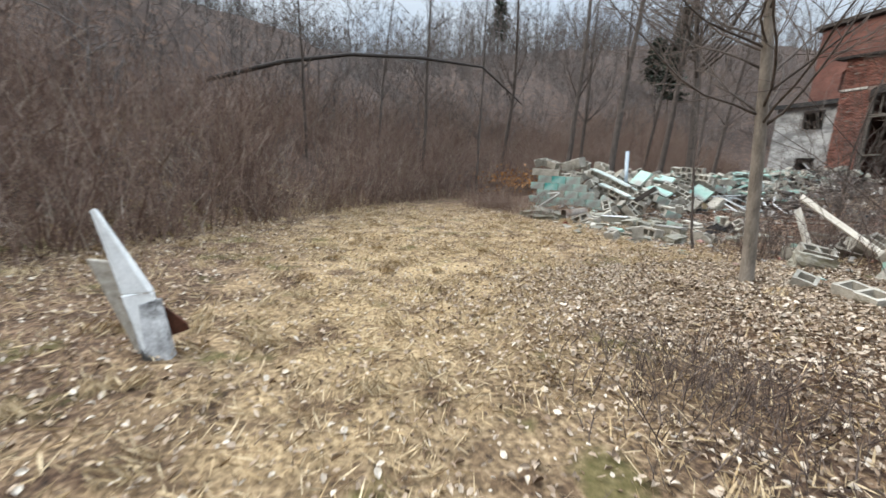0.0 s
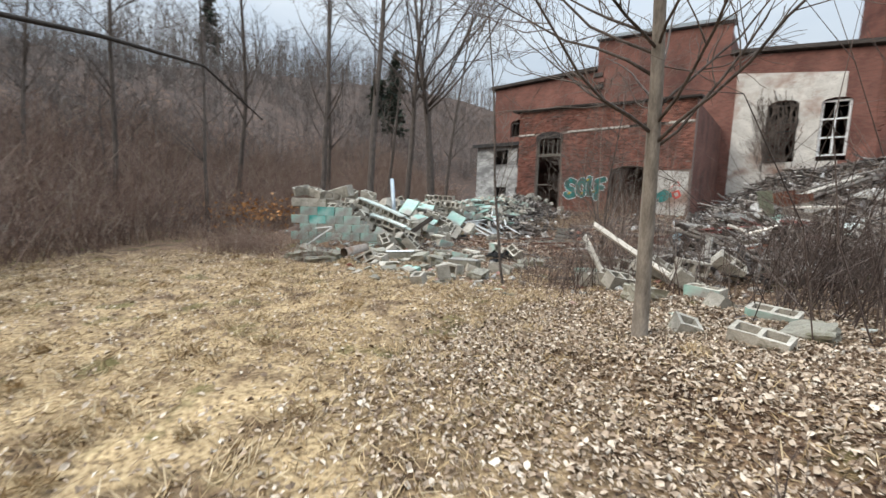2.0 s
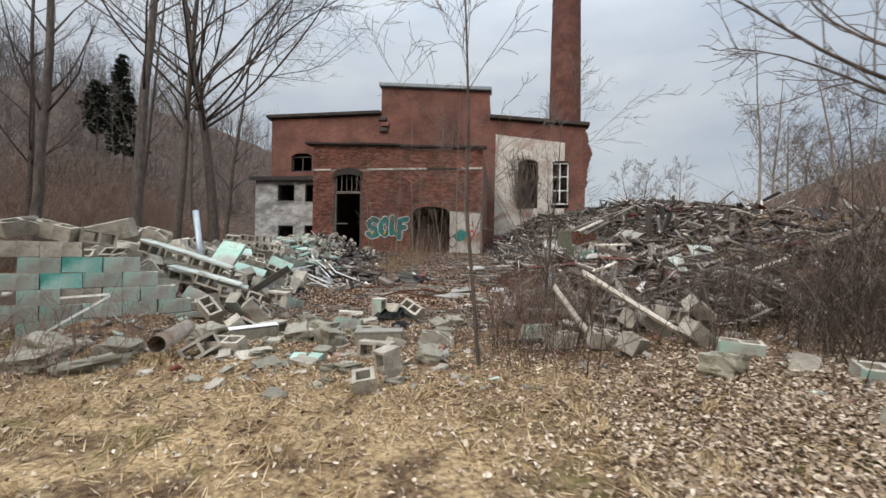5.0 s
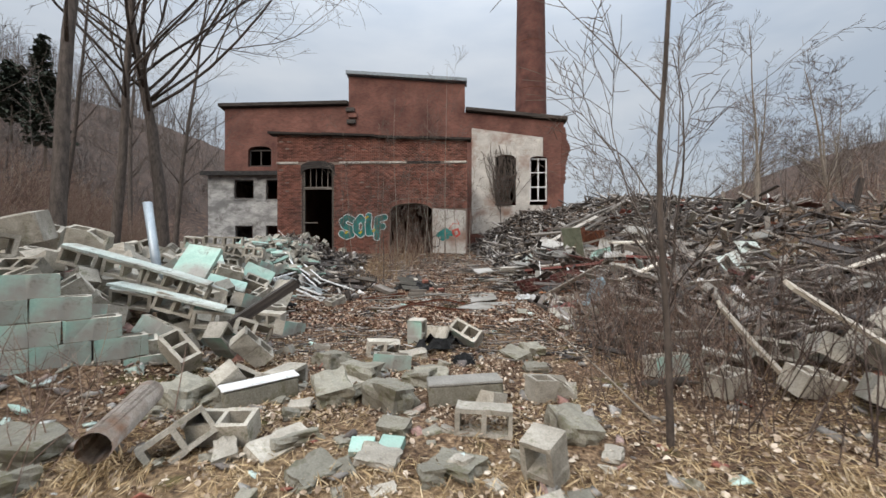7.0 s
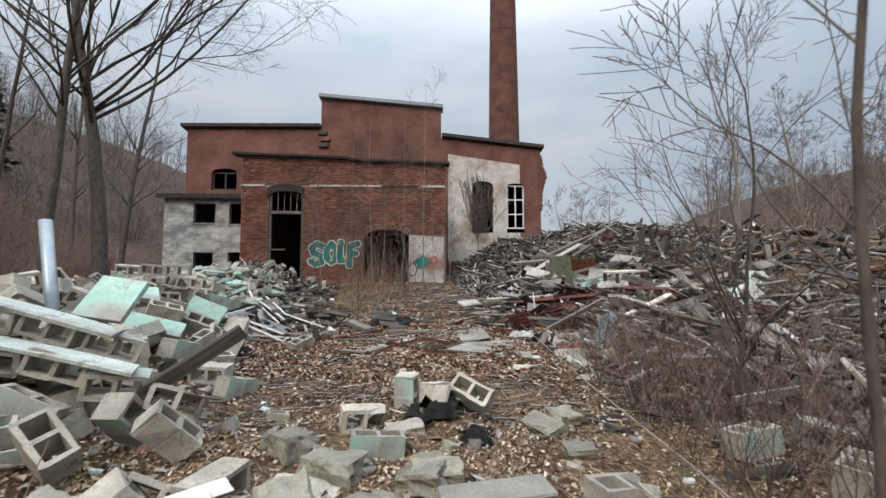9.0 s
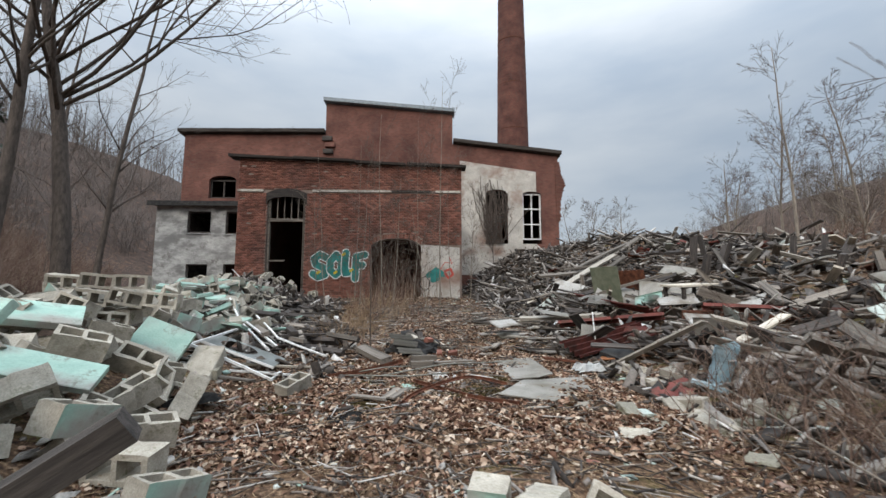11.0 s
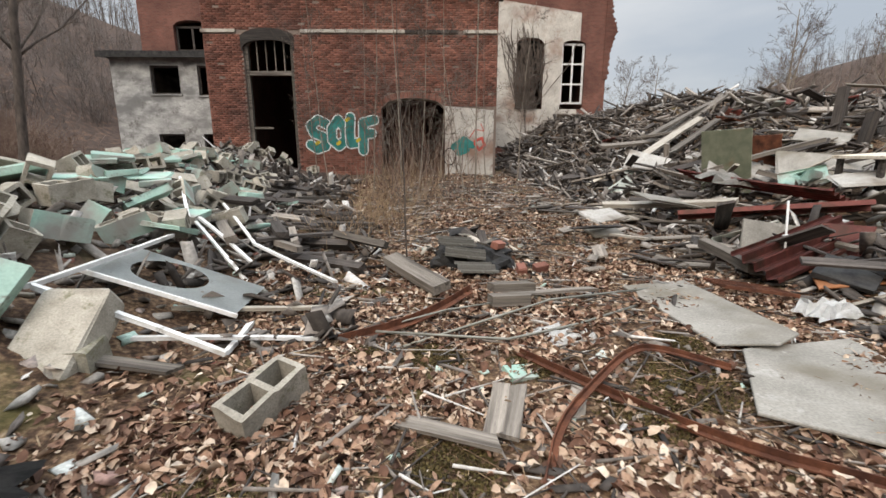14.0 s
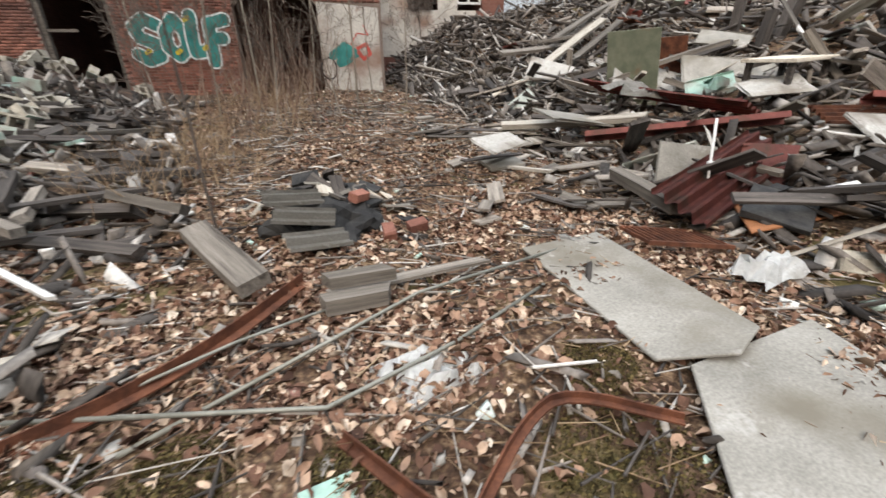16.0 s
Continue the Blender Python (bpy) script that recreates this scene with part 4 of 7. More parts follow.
thicket(30, lambda r: (r.normal(-9.5, 0.45), r.uniform(14.8, 22)), (0.5, 1.3), 0.0045, 12, "tall_weeds", "dry brown weeds standing in the lane", WEED, seed=13)
thicket(420, lambda r: (lambda y: (r.uniform(40, 55 + 0.6 * y), y))(r.uniform(30, 120)), (2.5, 5.0), 0.03, 9, "hill_scrub", "brown scrub on the far slope", FARWOOD, seed=14)
segs = []
rng = np.random.default_rng(31)
for i in range(2900):
    if i < 1950:
        y = rng.uniform(-40, 120)
        x = min(along(y, FOOT), -5 - 0.5 * y) - 4 - 82 * rng.uniform(0, 1) ** 0.75
    elif i < 2150:
        x, y = rng.uniform(5, 190), rng.uniform(90, 190)
    else:
        y = rng.uniform(35, 170)
        x = rng.uniform(46, max(60, min(150, 1.3 * y)))
    z = ground_z(x, y) - 0.1
    slope_wood = i < 1950 and (y < 12 or along(y, FOOT) - x < 30)
    h = rng.uniform(2.5, 6.5) if slope_wood else rng.uniform(4, 10)
    p, d = np.array((x, y, z)), np.array((rng.normal(0, 0.1), rng.normal(0, 0.1), 1.0))
    r = rng.uniform(0.02, 0.055) if slope_wood else rng.uniform(0.04, 0.1)
    for k in range(5):
        q = p + (d + rng.normal(0, 0.05, 3)) * h / 5
        segs.append((*p, *q, r * (1 - 0.17 * k), r * (0.83 - 0.17 * k)))
        for _ in range(0 if k == 0 else 3):
            b = np.array((rng.normal(0, 0.6), rng.normal(0, 0.6), rng.uniform(0.4, 1.1)))
            s = p + (q - p) * rng.uniform(0, 1)
            m = s + b * h * 0.1 * rng.uniform(0.6, 1.3)
            segs.append((*s, *m, r * 0.35, r * 0.2))
            for _ in range(2):
                c = b + rng.normal(0, 0.45, 3)
                segs.append((*m, *(m + c * h * 0.08), 0.02, 0.01))
        p = q
tagged(new("far_woods", sticks("far_woods", segs, 3, FARWOOD)), "bare winter woods on the hillsides", "woods", kind="stuff")

# ---- rubble ----
def block_mesh(name, length=0.39, cores=2, painted=None, seed=0, broken=0.0):
    """A hollow concrete block with worn corners; painted: the paint on one long face."""
    rng = random.Random(seed)
    web = 0.032
    xsb = [-length / 2, -length / 2 + web]
    inner = (length - web * (cores + 1)) / cores
    for i in range(cores):
        xsb += [xsb[-1] + inner, xsb[-1] + inner + web]
    ysb = [-0.095, -0.063, 0.063, 0.095]
    hollow = {(1 + 2 * i, 1) for i in range(cores)}
    bm = bmesh.new()
    v = {}
    for i, x in enumerate(xsb):
        for j, y in enumerate(ysb):
            for k, z in enumerate((-0.095, 0.095)):
                outer = i in (0, len(xsb) - 1) or j in (0, 3)
                w = 0.006 if outer else 0.003
                dz = -broken * rng.uniform(0, 0.16) if k and i > len(xsb) // 2 else 0
                v[i, j, k] = bm.verts.new((x + rng.uniform(-w, w), y + rng.uniform(-w, w), z + rng.uniform(-w, w) + dz))
    nx = len(xsb) - 1
    for i in range(nx):
        for j in range(3):
            if (i, j) not in hollow:
                bm.faces.new((v[i, j, 1], v[i + 1, j, 1], v[i + 1, j + 1, 1], v[i, j + 1, 1]))
                bm.faces.new((v[i, j + 1, 0], v[i + 1, j + 1, 0], v[i + 1, j, 0], v[i, j, 0]))
            for (a, b, c, d) in ((i, j, i + 1, j), (i + 1, j, i + 1, j + 1), (i + 1, j + 1, i, j + 1), (i, j + 1, i, j)):
                di, dj = (0, -1) if b == d == j else (0, 1) if b == d else (1, 0) if a == i + 1 else (-1, 0)
                n = (i + di, j + dj)
                solid, other = (i, j) not in hollow, 0 <= n[0] < nx and 0 <= n[1] < 3 and n not in hollow
                if solid and not other:
                    f = bm.faces.new((v[a, b, 0], v[c, d, 0], v[c, d, 1], v[a, b, 1]))
                    f.material_index = 1 if j == 0 and dj == -1 else 0
    me = bpy.data.meshes.new(name)
    bm.to_mesh(me)
    bm.free()
    me.materials.append(CONCRETE)
    me.materials.append(painted or CONCRETE)
    return me


GREYS = [block_mesh("cinder_block", seed=i) for i in range(4)]
MINTS = [block_mesh("cinder_block", painted=MINT, seed=10 + i) for i in range(4)]
TEALS = [block_mesh("cinder_block", painted=TEAL, seed=20 + i) for i in range(2)]
HALVES = [block_mesh("half_block", 0.19, 1, seed=30), block_mesh("half_block", 0.19, 1, MINT, 31)]
SHARDS = [block_mesh("broken_block", broken=1.0, seed=40), block_mesh("broken_block", painted=MINT, broken=1.0, seed=41)]


def block(me, x, y, z, rx=0, ry=0, rz=0, group="fallen concrete blocks", name="cinder_block"):
    ob = new(name, me)
    ob.matrix_world = pose(x, y, z, rx, ry, rz)
    if me in MINTS or me in TEALS or me is HALVES[1] or me is SHARDS[1]:
        label = "hollow concrete block with mint green painted face"
    else:
        label = "bare grey hollow concrete block in the rubble"
    if me in SHARDS:
        label = "broken " + label
    return tagged(ob, label, "concrete block", group)


# the stub of the painted block wall that still stands
wall = empty("block_wall", pose(-11.42, 5.5, 0.0, 0, 0, 46), "standing stub of mint painted concrete block wall", "wall")
wr = random.Random(17)
for row in range(7):
    count = (5, 5, 5, 4, 4, 3, 2)[row]
    for i in range(count):
        me = TEALS[row % 2] if row in (4, 5) and i == 1 else GREYS[i % 4] if (row * 7 + i * 3) % 8 == 0 or row == 6 else MINTS[(row * 3 + i * 5) % 4]
        b = hang(new("block", me), wall)
        b.matrix_basis = pose(0.2 + i * 0.4 + (0.2 if row % 2 else 0) + wr.uniform(-0.004, 0.004), wr.uniform(-0.01, 0.01) + 0.008 * row, 0.06 + row * 0.197, wr.gauss(0, 0.8), wr.gauss(0, 0.4), wr.gauss(0, 0.9))

rb = random.Random(11)
placed = []


def free(x, y, z, gap):
    for p in placed:
        if abs(p[0] - x) < gap and abs(p[1] - y) < gap and (p[0] - x) ** 2 + (p[1] - y) ** 2 + ((p[2] - z) * 1.6) ** 2 < gap * gap:
            return False
    placed.append((x, y, z))
    return True


def tumble(n, xr, yr, lift, gap, tilt, meshes):
    made = 0
    for _ in range(n * 30):
        if made >= n:
            return
        y = rb.uniform(*yr)
        x = along(y, CREST) + rb.uniform(*xr)
        if -11.45 < x < -9.6 and 11.5 < y < 13.5 or -11.75 < x < -10.2 and 10.2 < y < 12.2:
            continue
        z = ground_z(x, y) + rb.uniform(*lift)
        if not free(x, y, z, gap):
            continue
        me = rb.choice(meshes)
        flip = rb.choice((0, 0, 90, 90, 180))
        block(me, x, y, z, flip + rb.gauss(0, tilt), rb.gauss(0, tilt), rb.uniform(0, 360))
        made += 1


# blocks that lie where they can be told apart
lane = [(-6.9, 5.98, 0.12, 90, 0, -10, GREYS[0]), (-6.6, 5.4, 0.14, 0, 84, 50, GREYS[1]), (-6.68, 4.9, 0.13, 16, -14, 24, HALVES[0]),
        (-7.76, 7.36, 0.14, 0, 3, 8, MINTS[1]), (-7.6, 8.4, 0.25, 90, 84, 80, MINTS[2]),
        (-7.15, 8.3, 0.2, 80, 20, 40, SHARDS[0]), (-8.62, 6.75, 0.17, 94, 5, 75, MINTS[3]),
        (-8.86, 6.62, 0.15, 60, 30, 20, GREYS[1]), (-8.93, 6.5, 0.2, 20, 50, 60, GREYS[2]), (-8.8, 5.6, 0.18, 70, -20, 40, GREYS[0]),
        (-8.6, 5.75, 0.14, 20, 0, 10, GREYS[3]), (-9.5, 11.22, 0.29, 8, -10, 62, GREYS[1]),
        (-10.50, 7.36, 0.84, -88, 13, 12, MINTS[0]), (-10.10, 7.44, 0.75, -91, 20, 15, GREYS[1]), (-9.73, 7.5, 0.60, -82, 8, 27, MINTS[2]),
        (-11.14, 7.46, 1.24, -90, 15, 9, GREYS[0]), (-10.74, 7.55, 1.13, -85, 20, 14, MINTS[3]), (-10.34, 7.65, 1.0, -91, 17, 12, MINTS[1]), (-9.95, 7.77, 0.85, -94, 23, 16, SHARDS[1]),
        (-10.75, 7.3, 0.62, 20, 40, 70, GREYS[2]), (-11.20, 7.00, 1.50, 20, 10, 30, GREYS[1]), (-11.30, 7.70, 1.48, 15, 10, 20, SHARDS[0]),
        (-9.30, 7.50, 0.45, 60, 20, 30, SHARDS[1]), (-9.15, 7.20, 0.35, 20, 50, 40, GREYS[0]), (-9.5, 7.3, 0.4, 85, 40, 80, MINTS[2]),
        (-12.75, 11.85, 1.52, 92, 2, 8, GREYS[0]), (-12.36, 11.91, 1.53, 89, 3, 8, GREYS[1]), (-11.97, 11.97, 1.52, 91, 3, 8, GREYS[2]),
        (-12.15, 11.55, 1.32, 90, 3, 10, GREYS[2]), (-11.76, 11.62, 1.31, 92, 4, 10, MINTS[3]), (-11.37, 11.7, 1.28, 88, 4, 10, GREYS[0]),
        (-12.4, 11.7, 1.14, 4, 3, 15, GREYS[3]), (-11.9, 11.75, 1.1, 6, 5, -10, GREYS[1]),
        (-10.9, 9.9, 0.95, 15, 20, 35, GREYS[1]), (-10.6, 10.2, 0.75, 30, 25, 30, GREYS[2]), (-10.35, 9.75, 0.55, 10, -25, 60, GREYS[0]), (-9.95, 9.35, 0.4, 5, 10, 40, GREYS[3]),
        (-9.75, 8.9, 0.36, 92, 4, 10, GREYS[1]), (-9.4, 8.75, 0.25, 0, 5, 60, MINTS[1]), (-10.15, 9.0, 0.6, 12, 16, 80, MINTS[2]),
        (-3.02, 4.35, 0.0, 8, 12, 30, HALVES[0]), (-2.5, 4.3, 0.0, 6, 6, -20, GREYS[1]), (-2.9, 5.4, 0.0, 10, 30, 50, HALVES[0]), (-2.45, 5.2, 0.0, 5, 0, -15, MINTS[0]),
        (-5.0, 7.3, 0.2, 0, 0, 20, MINTS[3]), (-4.5, 7.2, 0.22, 92, 8, -30, GREYS[3]), (-4.1, 6.1, 0.34, 20, 10, 60, GREYS[0]), (-3.7, 6.6, 0.5, 15, 30, 10, GREYS[1]),
        (-3.4, 6.9, 0.55, 95, 10, 40, MINTS[1]), (-4.3, 6.45, 0.3, 10, 5, 15, GREYS[3]), (-3.95, 6.75, 0.5, 30, 20, 70, GREYS[1]), (-3.35, 6.35, 0.42, 12, 25, 30, GREYS[2]), (-3.1, 6.0, 0.3, 6, 10, -25, MINTS[2]), (-4.75, 6.75, 0.2, 0, 4, 30, GREYS[0]), (-3.0, 7.1, 0.6, 40, 20, 20, GREYS[0]), (-10.72, 10.75, 0.55, 10, 15, 50, GREYS[1]), (-10.45, 10.45, 0.42, 80, 25, 20, GREYS[2]), (-11.45, 10.95, 0.95, 15, 20, 35, GREYS[3]), (-11.7, 11.2, 1.05, 70, 12, 60, GREYS[0]), (-11.1, 10.5, 0.8, 20, 25, 10, SHARDS[0]), (-4.2, 7.0, 0.4, 60, 10, 0, GREYS[2]), (-6.3, 6.6, 0.08, 4, 0, 15, SHARDS[0])]
for x, y, z, rx, ry, rz, me in lane:
    z = max(z, ground_z(x, y) + (0.02 if x > -3.1 and y < 6 else 0.07))
    placed.append((x, y, z))
    block(me, x, y, z, rx + rb.gauss(0, 4), ry + rb.gauss(0, 4), rz + rb.gauss(0, 5))

tumble(120, (-0.9, 2.2), (6.8, 12.5), (0.0, 0.28), 0.30, 28, GREYS + GREYS + MINTS + HALVES + SHARDS)
tumble(90, (-1.0, 1.8), (12.5, 20.0), (0.0, 0.22), 0.32, 22, GREYS + MINTS + MINTS + SHARDS)
for i in range(46):
    x, y = rb.gauss(-15.2, 1.2), rb.uniform(21.6, 24.35)
    z = ground_z(x, y) + rb.uniform(0.0, 0.22)
    if free(x, y, z, 0.3):
        block(rb.choice(GREYS + MINTS + SHARDS), x, y, z, rb.choice((0, 90)) + rb.gauss(0, 22), rb.gauss(0, 22), rb.uniform(0, 360))
tumble(7, (2.0, 5.0), (5.6, 8.6), (-0.05, 0.0), 0.4, 14, SHARDS + HALVES)


def slabs(name, x, y, z, sx, sy, sz, rx, ry, rz, mat, label, category="slab", bevel=0.006, jitter=0.0, seed=0):
    bm = worn(boxed(-sx / 2, -sy / 2, 0, sx / 2, sy / 2, sz), bevel, jitter, random.Random(seed))
    me = bpy.data.meshes.new(name)
    bm.to_mesh(me)
    bm.free()
    me.materials.append(mat)
    ob = new(name, me)
    ob.matrix_world = pose(x, y, z, rx, ry, rz)
    return tagged(ob, label, category)


def sheet(name, outline, thick, mat, label, category, sag=0.0):
    """A flat piece of the outline's shape, its corners given in the world."""
    bm = bmesh.new()
    top = [bm.verts.new((x, y, z)) for x, y, z in outline]
    f = bm.faces.new(top)
    f.normal_update()
    if f.normal.z < 0:
        f.normal_flip()
    got = bmesh.ops.extrude_face_region(bm, geom=[f])
    for v in got["geom"]:
        if isinstance(v, bmesh.types.BMVert):
            v.co.z += thick
    bmesh.ops.recalc_face_normals(bm, faces=bm.faces[:])
    bmesh.ops.bevel(bm, geom=bm.edges[:], offset=min(0.006, thick * 0.25), segments=1, affect="EDGES")
    me = bpy.data.meshes.new(name)
    bm.to_mesh(me)
    bm.free()
    me.materials.append(mat)
    return tagged(new(name, me), label, category)


def board(ax, ay, az, bx, by, bz, wide, thick, mat, name="board", label="weathered grey board lying in the debris", category="board", roll=0.0):
    a, b = Vector((ax, ay, az)), Vector((bx, by, bz))
    L = (b - a).length
    rs = random.Random(int(abs(ax * 131 + by * 77) * 100))
    bm = bmesh.new()
    n = max(2, int(L / 0.35))
    bow = rs.uniform(-0.012, 0.012)
    rows = []
    for i in range(n + 1):
        t = i / n - 0.5
        sag = bow * L * (1 - 4 * t * t)
        e = rs.uniform(-0.03, 0.03) if i in (0, n) else 0
        rows.append([bm.verts.new((t * L + e * s, s * wide / 2 + rs.uniform(-0.003, 0.003), h * thick / 2 + sag)) for s, h in ((-1, -1), (1, -1), (1, 1), (-1, 1))])
    for p, q in zip(rows, rows[1:]):
        for k in range(4):
            bm.faces.new((p[k], p[(k + 1) % 4], q[(k + 1) % 4], q[k]))
    bm.faces.new(rows[0][::-1])
    bm.faces.new(rows[-1])
    bmesh.ops.recalc_face_normals(bm, faces=bm.faces[:])
    me = bpy.data.meshes.new(name)
    bm.to_mesh(me)
    bm.free()
    me.materials.append(mat)
    ob = new(name, me)
    ob.matrix_world = Matrix.Translation((a + b) / 2) @ (b - a).to_track_quat("X", "Z").to_matrix().to_4x4() @ pose(0, 0, 0, roll, 0, 0)
    return tagged(ob, label, category)


# white plank leaning on the rubble by the tree
board(-4.58, 6.32, 1.08, -3.08, 6.4, 0.17, 0.08, 0.03, PALEWOOD, "leaning_plank", "pale peeling plank leaning on the rubble", "plank", 35)
board(-4.86, 6.7, 0.88, -4.4, 6.5, 0.26, 0.09, 0.022, PALEWOOD, "leaning_plank", "short pale split plank propped in the brush", "plank", 20)

# grey sheets beside the lane
sheet("grey_sheet", [(-6.84, 13.3, 0.22), (-6.2, 13.35, 0.26), (-6.22, 11.98, 0.27), (-6.45, 11.86, 0.25), (-6.78, 11.97, 0.2)], 0.018, SLAB, "weathered grey cement sheet on the leaves", "sheet")
sheet("grey_sheet", [(-6.66, 11.9, 0.2), (-5.8, 12.05, 0.2), (-5.95, 11.3, 0.2), (-6.55, 10.85, 0.19), (-7.1, 11.2, 0.19)], 0.02, SLAB, "large grey cement sheet on the leaves", "sheet")

# the counter top with its oval basin hole
counter = empty("vanity_counter", (0, 0, 0), "pale blue laminate counter top with oval basin hole", "counter top")
bm = bmesh.new()
O, U, V = Vector((-11.09, 12.17, 0.7)), Vector((-0.04, 0.64, 0.02)), Vector((0.93, 0.14, -0.38))
ring, rim = [], []
for k in range(40):
    a = k * math.tau / 40
    c, s = math.cos(a), math.sin(a)
    q = max(abs(c), abs(s))
    ring.append(bm.verts.new(O + U * (0.5 + 0.5 * s / q) + V * (0.5 + 0.5 * c / q)))
    rim.append(bm.verts.new(O + U * (0.53 + 0.36 * s) + V * (0.385 + 0.26 * c)))
for k in range(40):
    bm.faces.new((ring[k], ring[(k + 1) % 40], rim[(k + 1) % 40], rim[k]))
bmesh.ops.solidify(bm, geom=bm.faces[:], thickness=0.03)
bmesh.ops.recalc_face_normals(bm, faces=bm.faces[:])
part("top", bm, PALEBLUE, counter)
part("front_edge", worn(boxed(-0.53, -0.008, -0.015, 0.53, 0.008, 0.02), 0.003), WHITE, counter, "white edge strip").matrix_basis = Matrix.Translation(O + V * 0.5 - U * 0.03) @ V.to_track_quat("X", "Z").to_matrix().to_4x4()

# white window frame and trim strips
frame_ob = empty("window_frame", (0, 0, 0), "white painted window frame thrown on the rubble", "frame")
for a, b in (((-11.01, 11.72, 0.72), (-9.99, 11.81, 0.25)), ((-11.01, 11.72, 0.72), (-11.03, 13.04, 0.79)), ((-9.99, 11.81, 0.25), (-10.05, 12.3, 0.25))):
    board(*a, *b, 0.036, 0.03, WHITE, "rail").parent = frame_ob
for c in frame_ob.children:
    for key in ("label", "category"):
        del c[key]
for a, b in (((-11.42, 14.05, 0.83), (-10.44, 13.14, 0.33)), ((-11.3, 13.98, 0.84), (-10.5, 13.4, 0.46)), ((-11.6, 15.1, 0.9), (-10.65, 13.85, 0.55)), ((-10.65, 13.85, 0.56), (-9.6, 13.05, 0.36)), ((-12.2, 15.2, 1.25), (-11.4, 13.95, 0.85)), ((-10.5, 11.75, 0.38), (-9.5, 12.1, 0.22)), ((-10.75, 5.72, 0.66), (-9.98, 5.62, 0.74)), ((-10.5, 5.3, 0.3), (-9.98, 5.62, 0.72))):
    board(*a, *b, 0.034, 0.025, WHITE, "trim_strip", "white painted timber trim strip on the rubble", "trim")
board(-10.62, 12.36, 0.36, -9.5, 12.64, 0.26, 0.06, 0.025, PALEWOOD, "lath", "pale timber lath on the leaves", "lath")

# the broken pier under the frame, and the chunk on top of the wall stub
slabs("concrete_pier", -10.74, 11.63, 0.38, 0.35, 0.56, 0.2, 42, 3, 6, CONCRETE, "pale broken concrete pier tilted under the frame", "concrete", 0.02, 0.014, 5)
# added lump in a darker tone, standing for the pier's shaded underside
slabs("concrete_pier", -10.7, 11.54, 0.05, 0.33, 0.24, 0.4, 4, 2, 8, MOSSY, "darker concrete lump added as the shaded underside of the pier", "concrete", 0.02, 0.02, 6)
slabs("wall_chunk", -11.02, 6.62, 1.36, 0.6, 0.34, 0.27, 8, -14, 24, CONCRETE, "pale concrete wall chunk tipped on the pile", "concrete", 0.02, 0.016, 7)
# painted skin still joining the fallen courses
board(-11.32, 7.44, 1.4, -9.86, 7.66, 0.95, 0.2, 0.03, PALEMINT, "painted_skin", "pale mint plaster skin along a fallen course", "plaster", 6)
board(-10.7, 7.34, 0.99, -9.56, 7.44, 0.71, 0.19, 0.025, PALEMINT, "painted_skin", "pale mint plaster skin along a fallen course", "plaster", 4)
board(-9.55, 7.5, 0.52, -8.86, 7.62, 0.98, 0.13, 0.1, DARKWOOD, "dark_beam", "dark rotten beam jutting from the block pile", "beam", 12)

# mint panels among the blocks
panel = slabs("painted_slab", -11.2, 11.42, 0.76, 0.58, 0.5, 0.08, 55, 9, 30, MINT, "mint green painted wall panel tilted on blocks", "panel", 0.008, 0.006)
panel.matrix_world = panel.matrix_world @ pose(0, 0, 0, 0, 0, -20)
slabs("painted_slab", -11.5, 10.2, 1.14, 0.55, 0.45, 0.08, 20, 10, 40, MINT, "mint green painted wall panel tilted on blocks", "panel", 0.008, 0.006)
slabs("painted_slab", -10.75, 9.4, 0.8, 0.7, 0.35, 0.06, 20, 18, 25, MINT, "mint green painted wall panel tilted on blocks", "panel", 0.008, 0.006)
slabs("painted_slab", -10.6, 8.6, 1.16, 0.45, 0.5, 0.07, 50, 10, 5, MINT, "mint green painted wall panel tilted on blocks", "panel", 0.008, 0.006)
for x, y, rz, sx, sy, coat, look_ in ((-8.68, 6.42, 40, 0.58, 0.16, WHITE, "white topped"), (-7.02, 6.5, 8, 0.6, 0.2, SLAB, "pale topped")):
    lintel = empty("concrete_lintel", pose(x, y, ground_z(x, y) - 0.03, 2, -2, rz), look_ + " grey concrete lintel on the ground", "lintel")
    part("core", worn(boxed(-sx / 2, -sy / 2, 0, sx / 2, sy / 2, 0.19), 0.015, 0.008), MOSSY, lintel)
    part("cap", worn(boxed(-sx / 2 - 0.005, -sy / 2 - 0.005, 0.194, sx / 2, sy / 2, 0.212), 0.006, 0.004), coat, lintel, look_ + " plaster skin")


def chunk(x, y, sink, sx, sy, sz, rx, ry, rz, mat, label, seed):
    """A lump broken out of a wall: a rounded box with a ragged skin."""
    bm = bmesh.new()
    bmesh.ops.create_cube(bm, size=2)
    bmesh.ops.subdivide_edges(bm, edges=bm.edges[:], cuts=5, use_grid_fill=True)
    for v in bm.verts:
        q = v.co.copy()
        q = q * 0.92 + q.normalized() * 0.09
        o = Vector((seed * 3.1, seed * 1.7, 0))
        k = 1 + 0.26 * noise.noise(q * 1.3 + o) + 0.12 * noise.noise(q * 4.0 + o)
        v.co = Vector((q.x * sx / 2, q.y * sy / 2, q.z * sz / 2)) * k
    me = bpy.data.meshes.new("rubble_chunk")
    bm.to_mesh(me)
    bm.free()
    me.materials.append(mat)
    ob = new("rubble_chunk", me)
    ob.matrix_world = pose(x, y, ground_z(x, y) + sz / 2 - sink, rx, ry, rz)
    return tagged(ob, label, "rubble")


